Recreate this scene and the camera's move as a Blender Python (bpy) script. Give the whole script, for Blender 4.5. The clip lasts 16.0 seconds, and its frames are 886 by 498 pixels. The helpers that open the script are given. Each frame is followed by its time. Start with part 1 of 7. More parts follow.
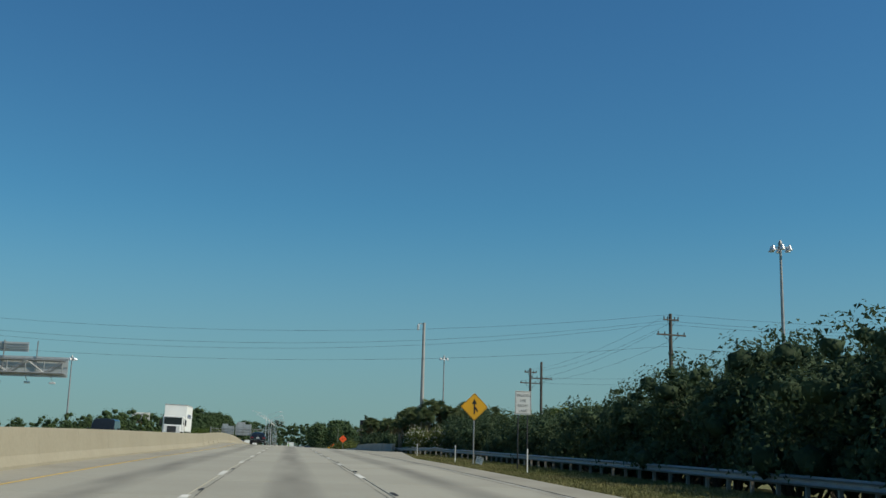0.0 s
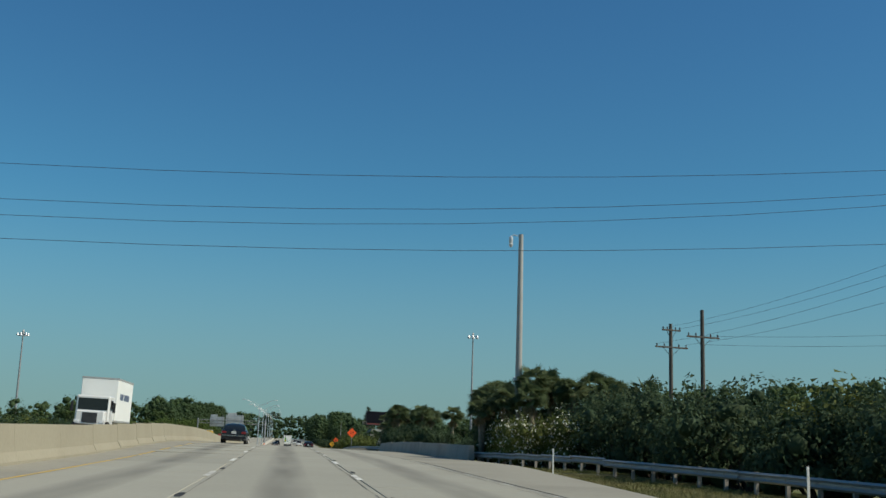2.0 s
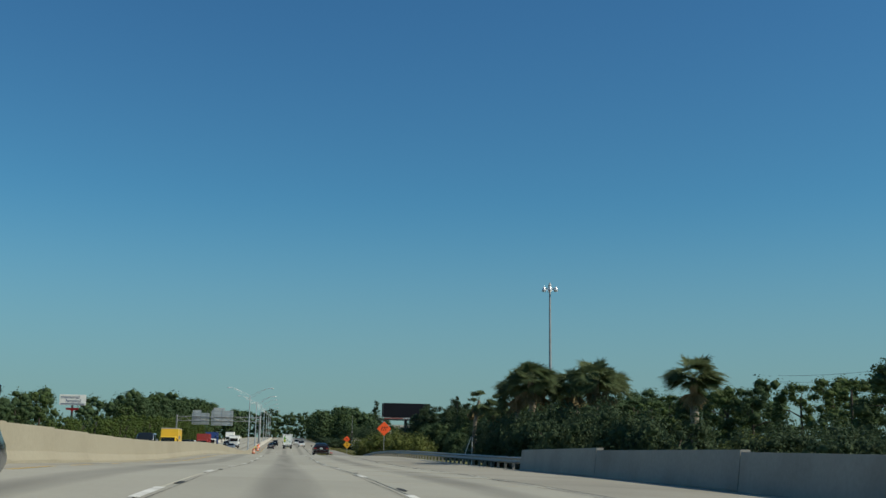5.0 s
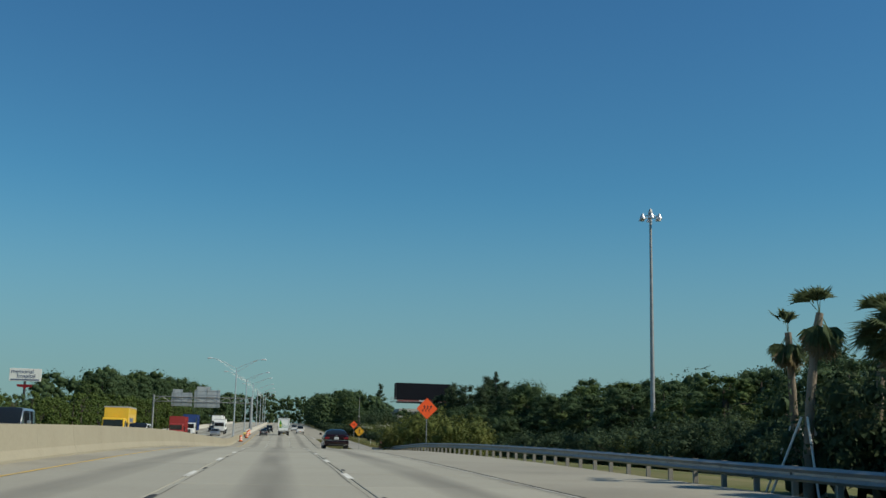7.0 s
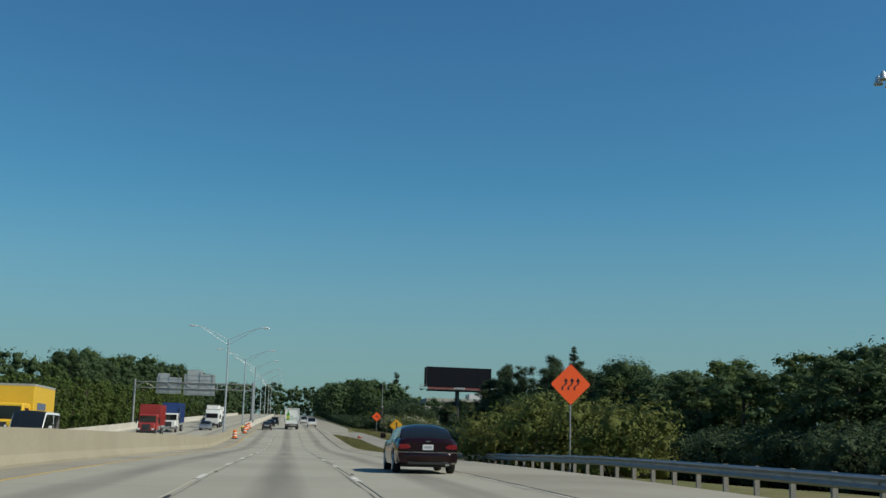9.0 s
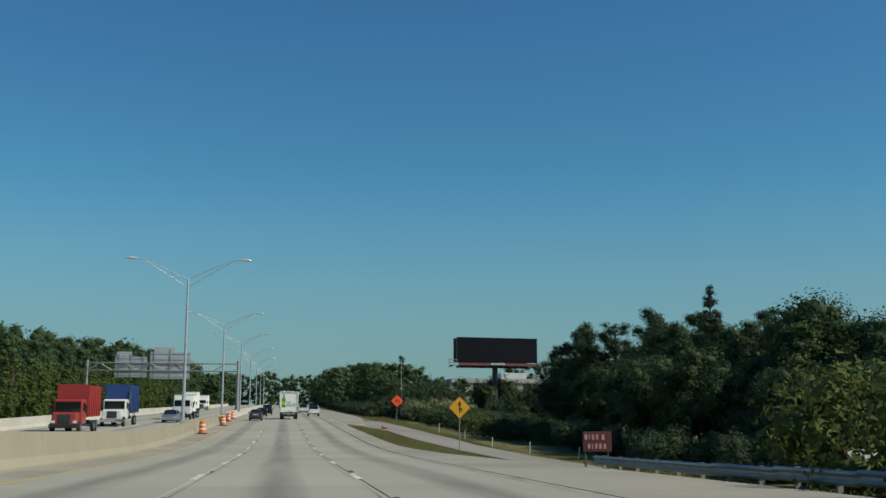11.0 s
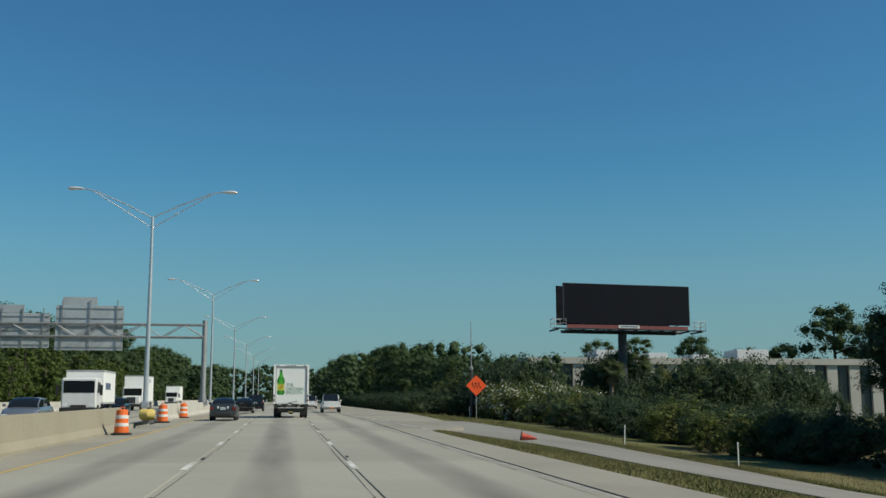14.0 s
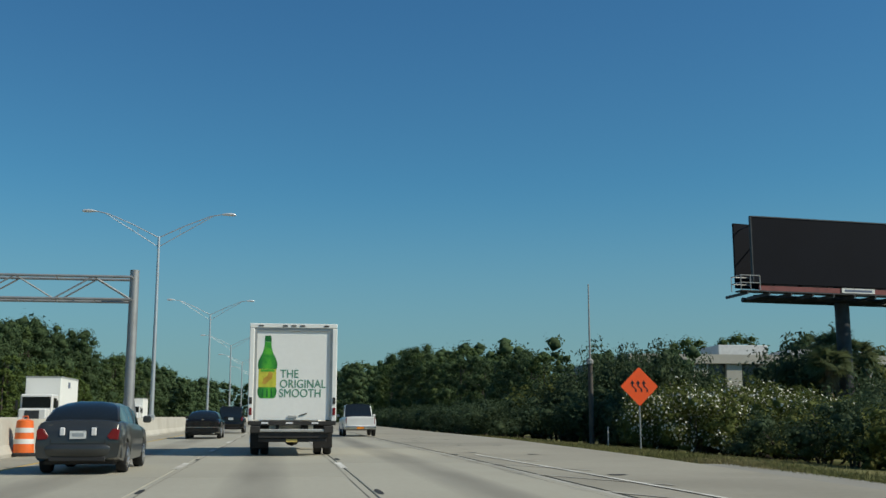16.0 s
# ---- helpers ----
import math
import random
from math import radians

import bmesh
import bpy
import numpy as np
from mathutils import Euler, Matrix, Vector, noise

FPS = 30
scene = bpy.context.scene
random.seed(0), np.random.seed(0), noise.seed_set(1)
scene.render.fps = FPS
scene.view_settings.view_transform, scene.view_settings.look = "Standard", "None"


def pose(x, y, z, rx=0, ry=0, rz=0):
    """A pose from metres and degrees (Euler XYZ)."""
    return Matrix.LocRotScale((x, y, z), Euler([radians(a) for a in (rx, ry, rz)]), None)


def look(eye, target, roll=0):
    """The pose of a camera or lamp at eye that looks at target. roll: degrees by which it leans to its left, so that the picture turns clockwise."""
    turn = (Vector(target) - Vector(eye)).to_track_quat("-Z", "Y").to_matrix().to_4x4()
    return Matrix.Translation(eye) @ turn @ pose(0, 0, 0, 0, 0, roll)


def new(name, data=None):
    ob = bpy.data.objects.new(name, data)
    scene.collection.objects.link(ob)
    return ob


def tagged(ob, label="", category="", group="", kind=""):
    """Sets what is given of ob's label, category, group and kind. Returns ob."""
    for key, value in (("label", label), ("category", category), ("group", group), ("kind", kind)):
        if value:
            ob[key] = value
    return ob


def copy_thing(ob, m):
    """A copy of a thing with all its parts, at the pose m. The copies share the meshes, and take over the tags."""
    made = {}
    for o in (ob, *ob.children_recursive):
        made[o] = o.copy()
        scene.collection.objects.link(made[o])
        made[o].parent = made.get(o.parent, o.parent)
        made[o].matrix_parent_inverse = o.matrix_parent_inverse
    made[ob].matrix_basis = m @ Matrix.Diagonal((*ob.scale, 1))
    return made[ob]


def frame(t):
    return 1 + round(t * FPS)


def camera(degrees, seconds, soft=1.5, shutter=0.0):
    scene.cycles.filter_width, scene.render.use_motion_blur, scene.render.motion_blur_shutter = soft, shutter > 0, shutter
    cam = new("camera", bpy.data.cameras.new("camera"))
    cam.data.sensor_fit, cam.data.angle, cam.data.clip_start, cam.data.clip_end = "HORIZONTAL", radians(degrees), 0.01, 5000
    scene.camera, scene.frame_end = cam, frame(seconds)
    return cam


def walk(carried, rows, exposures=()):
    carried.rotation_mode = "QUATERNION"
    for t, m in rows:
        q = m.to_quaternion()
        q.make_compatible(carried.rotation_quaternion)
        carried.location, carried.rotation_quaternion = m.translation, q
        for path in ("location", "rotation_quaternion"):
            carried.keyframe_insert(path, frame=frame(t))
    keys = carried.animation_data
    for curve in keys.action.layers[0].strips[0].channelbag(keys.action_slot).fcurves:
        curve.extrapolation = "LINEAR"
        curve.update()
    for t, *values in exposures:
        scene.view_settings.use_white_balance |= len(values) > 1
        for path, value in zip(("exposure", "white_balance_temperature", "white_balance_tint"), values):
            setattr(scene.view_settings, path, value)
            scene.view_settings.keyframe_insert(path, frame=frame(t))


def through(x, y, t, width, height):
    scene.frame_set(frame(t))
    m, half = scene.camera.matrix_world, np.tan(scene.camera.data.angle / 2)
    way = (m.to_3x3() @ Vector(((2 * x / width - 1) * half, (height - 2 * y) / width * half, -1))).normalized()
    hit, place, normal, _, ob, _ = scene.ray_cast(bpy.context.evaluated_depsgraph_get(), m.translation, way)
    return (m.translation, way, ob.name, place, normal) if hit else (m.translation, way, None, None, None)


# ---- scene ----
cam = camera(44.0, 16.0)
PATH = [
    (0, (-0.142, -1.467, 0.965), (0.119, 0.477, 1.354), 1.5),
    (0.5, (-0.201, 11.177, 1.28), (0.06, 13.122, 1.671), 1.5),
    (1, (-0.211, 23.818, 1.622), (0.055, 25.762, 2.012), 1.7),
    (1.5, (-0.187, 36.562, 1.992), (0.081, 38.507, 2.373), 1.6),
    (2, (-0.021, 49.277, 2.262), (0.244, 51.223, 2.639), 1.8),
    (2.5, (-0.008, 61.961, 2.445), (0.261, 63.904, 2.834), 0.5),
    (3, (-0.061, 74.355, 2.758), (0.211, 76.298, 3.148), 0.5),
    (3.5, (-0.168, 86.454, 3.071), (0.102, 88.397, 3.457), 0.8),
    (4, (-0.117, 98.721, 3.221), (0.153, 100.667, 3.598), 0.7),
    (6.5, (0.05, 160.538, 3.904), (0.33, 162.486, 4.263), 1.0),
    (7, (0.217, 172.851, 3.991), (0.494, 174.801, 4.338), 1.2),
    (7.5, (0.139, 185.055, 4.1), (0.409, 187.006, 4.448), 1.0),
    (8, (0.119, 197.111, 4.211), (0.38, 199.064, 4.556), 1.3),
    (8.5, (0.191, 209.107, 4.37), (0.456, 211.059, 4.713), 1.3),
    (9, (0.166, 221.29, 4.483), (0.43, 223.244, 4.817), 1.4),
    (11.5, (0.12, 283.027, 4.229), (0.401, 284.983, 4.54), -0.0),
    (12, (0.13, 295.339, 4.219), (0.414, 297.295, 4.526), 0.1),
    (12.5, (0.21, 307.542, 4.085), (0.496, 309.498, 4.39), 0.1),
    (13, (0.269, 319.907, 4.106), (0.555, 321.863, 4.411), 0.0),
    (13.5, (0.276, 332.239, 4.31), (0.561, 334.195, 4.616), -0.1),
    (14, (0.267, 344.594, 4.487), (0.548, 346.55, 4.798), -0.1),
    (14.5, (0.291, 356.909, 4.699), (0.569, 358.863, 5.017), -0.3),
    (15, (0.312, 369.009, 4.86), (0.592, 370.962, 5.188), -0.0),
    (15.5, (0.308, 380.978, 5.07), (0.59, 382.929, 5.404), -0.1),
    (16, (0.375, 392.761, 5.227), (0.663, 394.71, 5.569), -0.1),
]
walk(cam, [(t, look(eye, target, roll)) for t, eye, target, roll in PATH])

# ---- light ----
world = bpy.data.worlds.new("sky")
scene.world = world
world.use_nodes = True
wn = world.node_tree.nodes
sky = wn.new("ShaderNodeTexSky")
sky.sky_type, sky.sun_disc = "NISHITA", False
sky.sun_elevation, sky.sun_rotation = radians(42), radians(114)
sky.altitude, sky.air_density, sky.dust_density, sky.ozone_density = 0, 0.7, 0.3, 1.0
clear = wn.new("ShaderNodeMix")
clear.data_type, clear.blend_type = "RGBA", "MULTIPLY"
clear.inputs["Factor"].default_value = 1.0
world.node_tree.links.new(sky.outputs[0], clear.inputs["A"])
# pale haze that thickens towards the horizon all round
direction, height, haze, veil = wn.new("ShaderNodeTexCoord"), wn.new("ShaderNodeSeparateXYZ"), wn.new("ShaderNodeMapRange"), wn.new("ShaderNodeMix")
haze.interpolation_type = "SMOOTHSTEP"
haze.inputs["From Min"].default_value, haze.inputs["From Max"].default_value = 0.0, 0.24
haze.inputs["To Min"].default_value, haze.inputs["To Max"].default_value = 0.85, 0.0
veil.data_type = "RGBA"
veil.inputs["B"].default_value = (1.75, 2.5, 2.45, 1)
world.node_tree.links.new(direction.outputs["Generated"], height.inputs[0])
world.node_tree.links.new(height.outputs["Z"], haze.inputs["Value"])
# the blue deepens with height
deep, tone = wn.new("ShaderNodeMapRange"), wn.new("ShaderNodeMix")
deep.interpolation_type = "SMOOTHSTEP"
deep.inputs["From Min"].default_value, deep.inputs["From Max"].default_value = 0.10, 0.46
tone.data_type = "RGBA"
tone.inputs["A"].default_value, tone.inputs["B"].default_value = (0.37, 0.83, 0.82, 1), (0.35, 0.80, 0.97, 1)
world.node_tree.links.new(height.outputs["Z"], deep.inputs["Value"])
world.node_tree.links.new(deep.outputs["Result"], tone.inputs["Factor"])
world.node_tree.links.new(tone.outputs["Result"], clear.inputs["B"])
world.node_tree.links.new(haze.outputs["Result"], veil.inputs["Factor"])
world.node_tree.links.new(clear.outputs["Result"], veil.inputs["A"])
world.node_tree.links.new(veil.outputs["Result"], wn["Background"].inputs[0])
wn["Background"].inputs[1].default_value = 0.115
sun = new("sun", bpy.data.lights.new("sun", "SUN"))
sun.data.energy, sun.data.angle, sun.data.color = 4.3, radians(0.5), (1.0, 0.93, 0.76)
sun.matrix_world = look((0, 0, 60), (-1.0, 0.45, 60 - 0.99))

# ---- the lie of the land ----
KNOTS_Y = (-600, -1.5, 36.5, 86, 107, 128, 150, 165, 185, 221, 250, 283, 300, 318, 338, 352, 393, 412, 900, 5000)
KNOTS_Z = (-15.5, -0.155, 0.85, 1.92, 2.44, 2.80, 3.08, 3.0, 3.0, 3.36, 3.4, 3.13, 3.0, 2.83, 2.82, 3.12, 3.98, 4.49, 14.27, 20.0)


def road_z(y):
    return float(np.mean([np.interp(y + d, KNOTS_Y, KNOTS_Z) for d in (-12, -8, -4, 0, 4, 8, 12)]))


def fall(y):
    """The road's slope down to the outer side: it leans a little on the bridge."""
    return float(np.interp(y, (92, 118, 148, 170, 188), (0, 0.030, 0.023, 0.008, 0)))


def road_at(x, y):
    return road_z(y) - fall(y) * min(max(x, -26.0), 14.0)


def bank(x, y):
    """How far the ground lies under the road's level."""
    if x > 7.0:
        ramp = min(max((y - 260) / 40, 0), 1) * min(max((430 - y) / 50, 0), 1)
        d = 0.3 * min(1, (x - 7.0) / 2.5) * (1 if y < 95 else 0.6) * (1 - ramp)
        d += ramp * min(1.8, max(0, 0.135 * (x - 7.6))) + min(1.2, max(0, (x - 14) * 0.06)) * (1 - ramp)
        return d
    if x < -25:
        return min(1.0, (-25 - x) * 0.06)
    return 0.0


def ground_z(x, y):
    return road_at(x, y) - bank(x, y)


# ---- materials ----
def material(name, base, rough=0.6, metal=0.0, vary=0.12, scale=3.0, fine=40.0, bump=0.0, island=0.0, tint=None, coords="Object", spec=0.5, coat=0.0, random_value=0.0):
    """A surface of one base colour, with variation at two scales, a second tint in patches, and fine relief."""
    m = bpy.data.materials.new(name)
    m.use_nodes = True
    n, l = m.node_tree.nodes, m.node_tree.links
    b = n["Principled BSDF"]
    b.inputs["Roughness"].default_value, b.inputs["Metallic"].default_value = rough, metal
    b.inputs["Specular IOR Level"].default_value = spec
    b.inputs["Coat Weight"].default_value = coat
    if coords == "World":
        src = n.new("ShaderNodeNewGeometry").outputs["Position"]
    else:
        src = n.new("ShaderNodeTexCoord").outputs[coords]
    big, small = n.new("ShaderNodeTexNoise"), n.new("ShaderNodeTexNoise")
    big.inputs["Scale"].default_value, small.inputs["Scale"].default_value = scale, fine
    big.inputs["Detail"].default_value, small.inputs["Detail"].default_value = 5, 3
    for t in (big, small):
        l.new(src, t.inputs["Vector"])
    mix = n.new("ShaderNodeMix")
    mix.data_type = "RGBA"
    mix.inputs["A"].default_value = (*base, 1)
    mix.inputs["B"].default_value = (*(tint or [c * 0.6 for c in base]), 1)
    ramp = n.new("ShaderNodeMapRange")
    ramp.inputs["From Min"].default_value, ramp.inputs["From Max"].default_value = 0.42, 0.68
    l.new(big.outputs["Fac"], ramp.inputs["Value"])
    mul = n.new("ShaderNodeMath")
    mul.operation = "MULTIPLY"
    mul.inputs[1].default_value = min(1, vary * 4)
    l.new(ramp.outputs["Result"], mul.inputs[0])
    l.new(mul.outputs[0], mix.inputs["Factor"])
    hsv = n.new("ShaderNodeHueSaturation")
    val = n.new("ShaderNodeMapRange")
    val.inputs["To Min"].default_value, val.inputs["To Max"].default_value = 1 - vary, 1 + vary
    l.new(small.outputs["Fac"], val.inputs["Value"])
    l.new(mix.outputs["Result"], hsv.inputs["Color"])
    out = val.outputs["Result"]
    if island or random_value:
        info = n.new("ShaderNodeNewGeometry") if island else n.new("ShaderNodeObjectInfo")
        rng = n.new("ShaderNodeMapRange")
        k = island or random_value
        rng.inputs["To Min"].default_value, rng.inputs["To Max"].default_value = 1 - k, 1 + k
        l.new(info.outputs["Random Per Island" if island else "Random"], rng.inputs["Value"])
        times = n.new("ShaderNodeMath")
        times.operation = "MULTIPLY"
        l.new(out, times.inputs[0])
        l.new(rng.outputs["Result"], times.inputs[1])
        out = times.outputs[0]
    l.new(out, hsv.inputs["Value"])
    l.new(hsv.outputs["Color"], b.inputs["Base Color"])
    if bump:
        bp = n.new("ShaderNodeBump")
        bp.inputs["Strength"].default_value, bp.inputs["Distance"].default_value = bump, 0.02
        l.new(small.outputs["Fac"], bp.inputs["Height"])
        l.new(bp.outputs["Normal"], b.inputs["Normal"])
    return m


def foliage(name, base, tint, through=0.25, rough=0.7):
    m = material(name, base, max(rough, 0.65), vary=0.20, scale=0.35, fine=6.0, island=0.18, tint=tint, spec=0.10)
    n, l = m.node_tree.nodes, m.node_tree.links
    leafy, relief = n.new("ShaderNodeTexNoise"), n.new("ShaderNodeBump")
    leafy.inputs["Scale"].default_value, leafy.inputs["Detail"].default_value = 5.0, 5
    relief.inputs["Strength"].default_value, relief.inputs["Distance"].default_value = 0.6, 0.12
    l.new(n.new("ShaderNodeTexCoord").outputs["Object"], leafy.inputs["Vector"])
    l.new(leafy.outputs["Fac"], relief.inputs["Height"])
    l.new(relief.outputs["Normal"], n["Principled BSDF"].inputs["Normal"])
    tr = n.new("ShaderNodeBsdfTranslucent")
    sh = n.new("ShaderNodeMixShader")
    sh.inputs[0].default_value = through
    b = n["Principled BSDF"]
    l.new(b.inputs["Base Color"].links[0].from_socket, tr.inputs["Color"])
    l.new(b.outputs[0], sh.inputs[1])
    l.new(tr.outputs[0], sh.inputs[2])
    l.new(sh.outputs[0], n["Material Output"].inputs["Surface"])
    return m


def slab_material():
    """Worn highway concrete: pale wheel tracks, a darker strip along each lane's middle, stains and grit."""
    m = material("road_concrete", (0.34, 0.325, 0.268), 0.85, vary=0.10, scale=0.22, fine=9.0, bump=0.25, tint=(0.28, 0.265, 0.215), coords="World", random_value=0.06, spec=0.3)
    n, l = m.node_tree.nodes, m.node_tree.links
    b = n["Principled BSDF"]
    pos = n.new("ShaderNodeNewGeometry").outputs["Position"]
    sep = n.new("ShaderNodeSeparateXYZ")
    l.new(pos, sep.inputs[0])
    wave = n.new("ShaderNodeMath")
    wave.operation = "MULTIPLY"
    wave.inputs[1].default_value = 2 * math.pi / 3.66
    l.new(sep.outputs["X"], wave.inputs[0])
    cos = n.new("ShaderNodeMath")
    cos.operation = "COSINE"
    l.new(wave.outputs[0], cos.inputs[0])
    streak = n.new("ShaderNodeTexNoise")
    mapping = n.new("ShaderNodeMapping")
    mapping.inputs["Scale"].default_value = (0.3, 0.014, 1)
    streak.inputs["Detail"].default_value = 1.0
    l.new(pos, mapping.inputs["Vector"])
    l.new(mapping.outputs[0], streak.inputs["Vector"])
    rng = n.new("ShaderNodeMapRange")
    rng.inputs["From Min"].default_value, rng.inputs["From Max"].default_value = 0.45, 1.0
    rng.inputs["To Max"].default_value = 0.9
    l.new(cos.outputs[0], rng.inputs["Value"])
    mul = n.new("ShaderNodeMath")
    mul.operation = "MULTIPLY"
    l.new(rng.outputs[0], mul.inputs[0])
    l.new(streak.outputs["Fac"], mul.inputs[1])
    # streaky darker tone along the middle of each lane
    middle_strip = n.new("ShaderNodeMix")
    middle_strip.data_type = "RGBA"
    middle_strip.inputs["B"].default_value = (0.11, 0.102, 0.088, 1)
    l.new(b.inputs["Base Color"].links[0].from_socket, middle_strip.inputs["A"])
    l.new(mul.outputs[0], middle_strip.inputs["Factor"])
    l.new(middle_strip.outputs["Result"], b.inputs["Base Color"])
    return m


M_ROAD = slab_material()
M_BED = material("road_bed", (0.10, 0.095, 0.085), 0.95, vary=0.15, scale=0.5, fine=12, coords="World")
M_SHOULDER = material("shoulder_concrete", (0.30, 0.28, 0.225), 0.9, vary=0.14, scale=0.18, fine=7, bump=0.3, tint=(0.18, 0.165, 0.13), coords="World", random_value=0.05)
M_RAMP = material("ramp_concrete", (0.235, 0.225, 0.195), 0.9, vary=0.14, scale=0.2, fine=6, bump=0.3, tint=(0.16, 0.15, 0.13), coords="World")
M_BARRIER = material("barrier_concrete", (0.305, 0.275, 0.20), 0.9, vary=0.12, scale=0.35, fine=8, bump=0.3, tint=(0.255, 0.225, 0.16), coords="World", random_value=0.02)
M_PALEBARRIER = material("pale_barrier_concrete", (0.46, 0.44, 0.385), 0.9, vary=0.14, scale=0.4, fine=8, bump=0.3, tint=(0.36, 0.335, 0.28), coords="World", random_value=0.04)
M_WALL = material("parapet_concrete", (0.29, 0.28, 0.25), 0.9, vary=0.16, scale=0.5, fine=8, bump=0.3, tint=(0.19, 0.18, 0.16), coords="World")
M_GROUND = material("grass_ground", (0.105, 0.115, 0.042), 0.95, vary=0.25, scale=0.15, fine=5, bump=0.6, tint=(0.19, 0.165, 0.085), coords="World", spec=0.1)
M_VERGE = material("verge_grass", (0.13, 0.135, 0.05), 0.95, vary=0.25, scale=0.3, fine=9, tint=(0.21, 0.18, 0.09), island=0.35, coords="World", spec=0.1)
M_OAK = foliage("oak_leaf", (0.056, 0.092, 0.042), (0.075, 0.108, 0.046))
M_OAK2 = foliage("sweetgum_leaf", (0.075, 0.115, 0.040), (0.098, 0.130, 0.046))
M_YOUNG = foliage("young_tree_leaf", (0.105, 0.15, 0.042), (0.12, 0.165, 0.048), 0.42)
M_SHRUB = foliage("shrub_leaf", (0.055, 0.086, 0.045), (0.074, 0.102, 0.050), 0.32, 0.45)
# lighter, yellower shrub leaf: the sunlit look is put into its colour
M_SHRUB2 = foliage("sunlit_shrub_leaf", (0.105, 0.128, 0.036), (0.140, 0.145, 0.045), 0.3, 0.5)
M_PALM = foliage("palm_frond", (0.10, 0.135, 0.062), (0.135, 0.155, 0.078), 0.42, 0.5)
M_DRYPALM = foliage("dry_palm_frond", (0.20, 0.155, 0.085), (0.14, 0.11, 0.06), 0.1, 0.8)
M_PINE = foliage("pine_needle", (0.052, 0.082, 0.044), (0.066, 0.094, 0.048), 0.3, 0.6)
M_FLOWER = material("pale_blossom", (0.66, 0.66, 0.56), 0.7, vary=0.1, island=0.2)
M_BARK = material("bark", (0.085, 0.07, 0.056), 0.95, vary=0.3, scale=1.5, fine=14, bump=0.8)
M_PALMTRUNK = material("palm_trunk", (0.24, 0.20, 0.15), 0.95, vary=0.3, scale=2.0, fine=16, bump=0.8)
M_WOODPOLE = material("weathered_pole_wood", (0.095, 0.085, 0.074), 0.9, vary=0.2, scale=1.0, fine=20, bump=0.4)
M_CONCPOLE = material("concrete_pole", (0.37, 0.37, 0.355), 0.8, vary=0.12, scale=0.6, fine=12, bump=0.2)
M_GALV = material("galvanised_steel", (0.36, 0.365, 0.365), 0.55, 0.6, vary=0.12, scale=1.5, fine=25)
M_ALU = material("brushed_aluminium", (0.62, 0.63, 0.63), 0.4, 0.7, vary=0.08, scale=1.0, fine=30)
M_DARKSTEEL = material("dark_steel", (0.06, 0.062, 0.066), 0.55, 0.5, vary=0.2, scale=2, fine=20)
M_WIRE = material("cable", (0.03, 0.03, 0.032), 0.7)
M_YELLOW = material("sign_yellow", (0.74, 0.37, 0.013), 0.45, vary=0.06, scale=1.2, fine=12)
M_ORANGE = material("sign_orange", (1.0, 0.115, 0.018), 0.45, vary=0.05, scale=1.2, fine=12)
M_BLACK = material("black_vinyl", (0.012, 0.012, 0.014), 0.5, vary=0.1)
M_SIGNTEXT = material("faded_sign_text", (0.10, 0.10, 0.095), 0.6)
M_SIGNWHITE = material("sign_white", (0.72, 0.72, 0.68), 0.5, vary=0.06, scale=1.5, fine=12)
M_SIGNBACK = material("sign_back_aluminium", (0.50, 0.52, 0.52), 0.5, 0.35, vary=0.1, scale=0.8, fine=10)
M_LINE = material("worn_white_line", (0.66, 0.65, 0.60), 0.8, vary=0.2, scale=0.8, fine=14, tint=(0.28, 0.26, 0.22), coords="World")
M_EDGE = material("faint_white_line", (0.40, 0.385, 0.34), 0.85, vary=0.25, scale=0.6, fine=14, tint=(0.24, 0.225, 0.19), coords="World")
M_YLINE = material("worn_yellow_line", (0.55, 0.36, 0.09), 0.8, vary=0.2, scale=0.8, fine=14, tint=(0.42, 0.33, 0.18), coords="World")
M_TAR = material("tar_patch", (0.03, 0.029, 0.028), 0.8, vary=0.3, scale=2, fine=18, coords="World")
M_SEAM = material("sealed_joint", (0.10, 0.095, 0.085), 0.9, vary=0.3, scale=1, fine=12, coords="World")
M_GLASS = material("tinted_car_glass", (0.012, 0.015, 0.017), 0.06, vary=0.05, spec=0.6)
M_TYRE = material("tyre_rubber", (0.018, 0.018, 0.018), 0.85, vary=0.2, fine=30)
M_RIM = material("alloy_rim", (0.55, 0.55, 0.56), 0.3, 0.9, vary=0.08)
M_CHROME = material("chrome_trim", (0.75, 0.75, 0.75), 0.12, 1.0, vary=0.03)
M_LENS = material("red_lens", (0.20, 0.006, 0.008), 0.28, vary=0.08, scale=6, fine=60)
M_LENSW = material("clear_lens", (0.75, 0.75, 0.75), 0.1, vary=0.05)
M_AMBER = material("amber_lens", (0.8, 0.25, 0.02), 0.2)
M_PLATE = material("plate_white", (0.68, 0.70, 0.68), 0.5, vary=0.08, scale=20, fine=60)
M_PLATEMARK = material("plate_mark_grey", (0.34, 0.38, 0.40), 0.6)
M_INK = material("plate_ink", (0.10, 0.13, 0.20), 0.6)
M_PLASTIC = material("black_trim_plastic", (0.02, 0.02, 0.021), 0.65, vary=0.15)
M_SEAT = material("seat_cloth", (0.32, 0.29, 0.24), 0.9)
M_TRUCKWHITE = material("truck_white", (0.84, 0.84, 0.80), 0.45, vary=0.04, scale=0.9, fine=10, tint=(0.74, 0.73, 0.68))
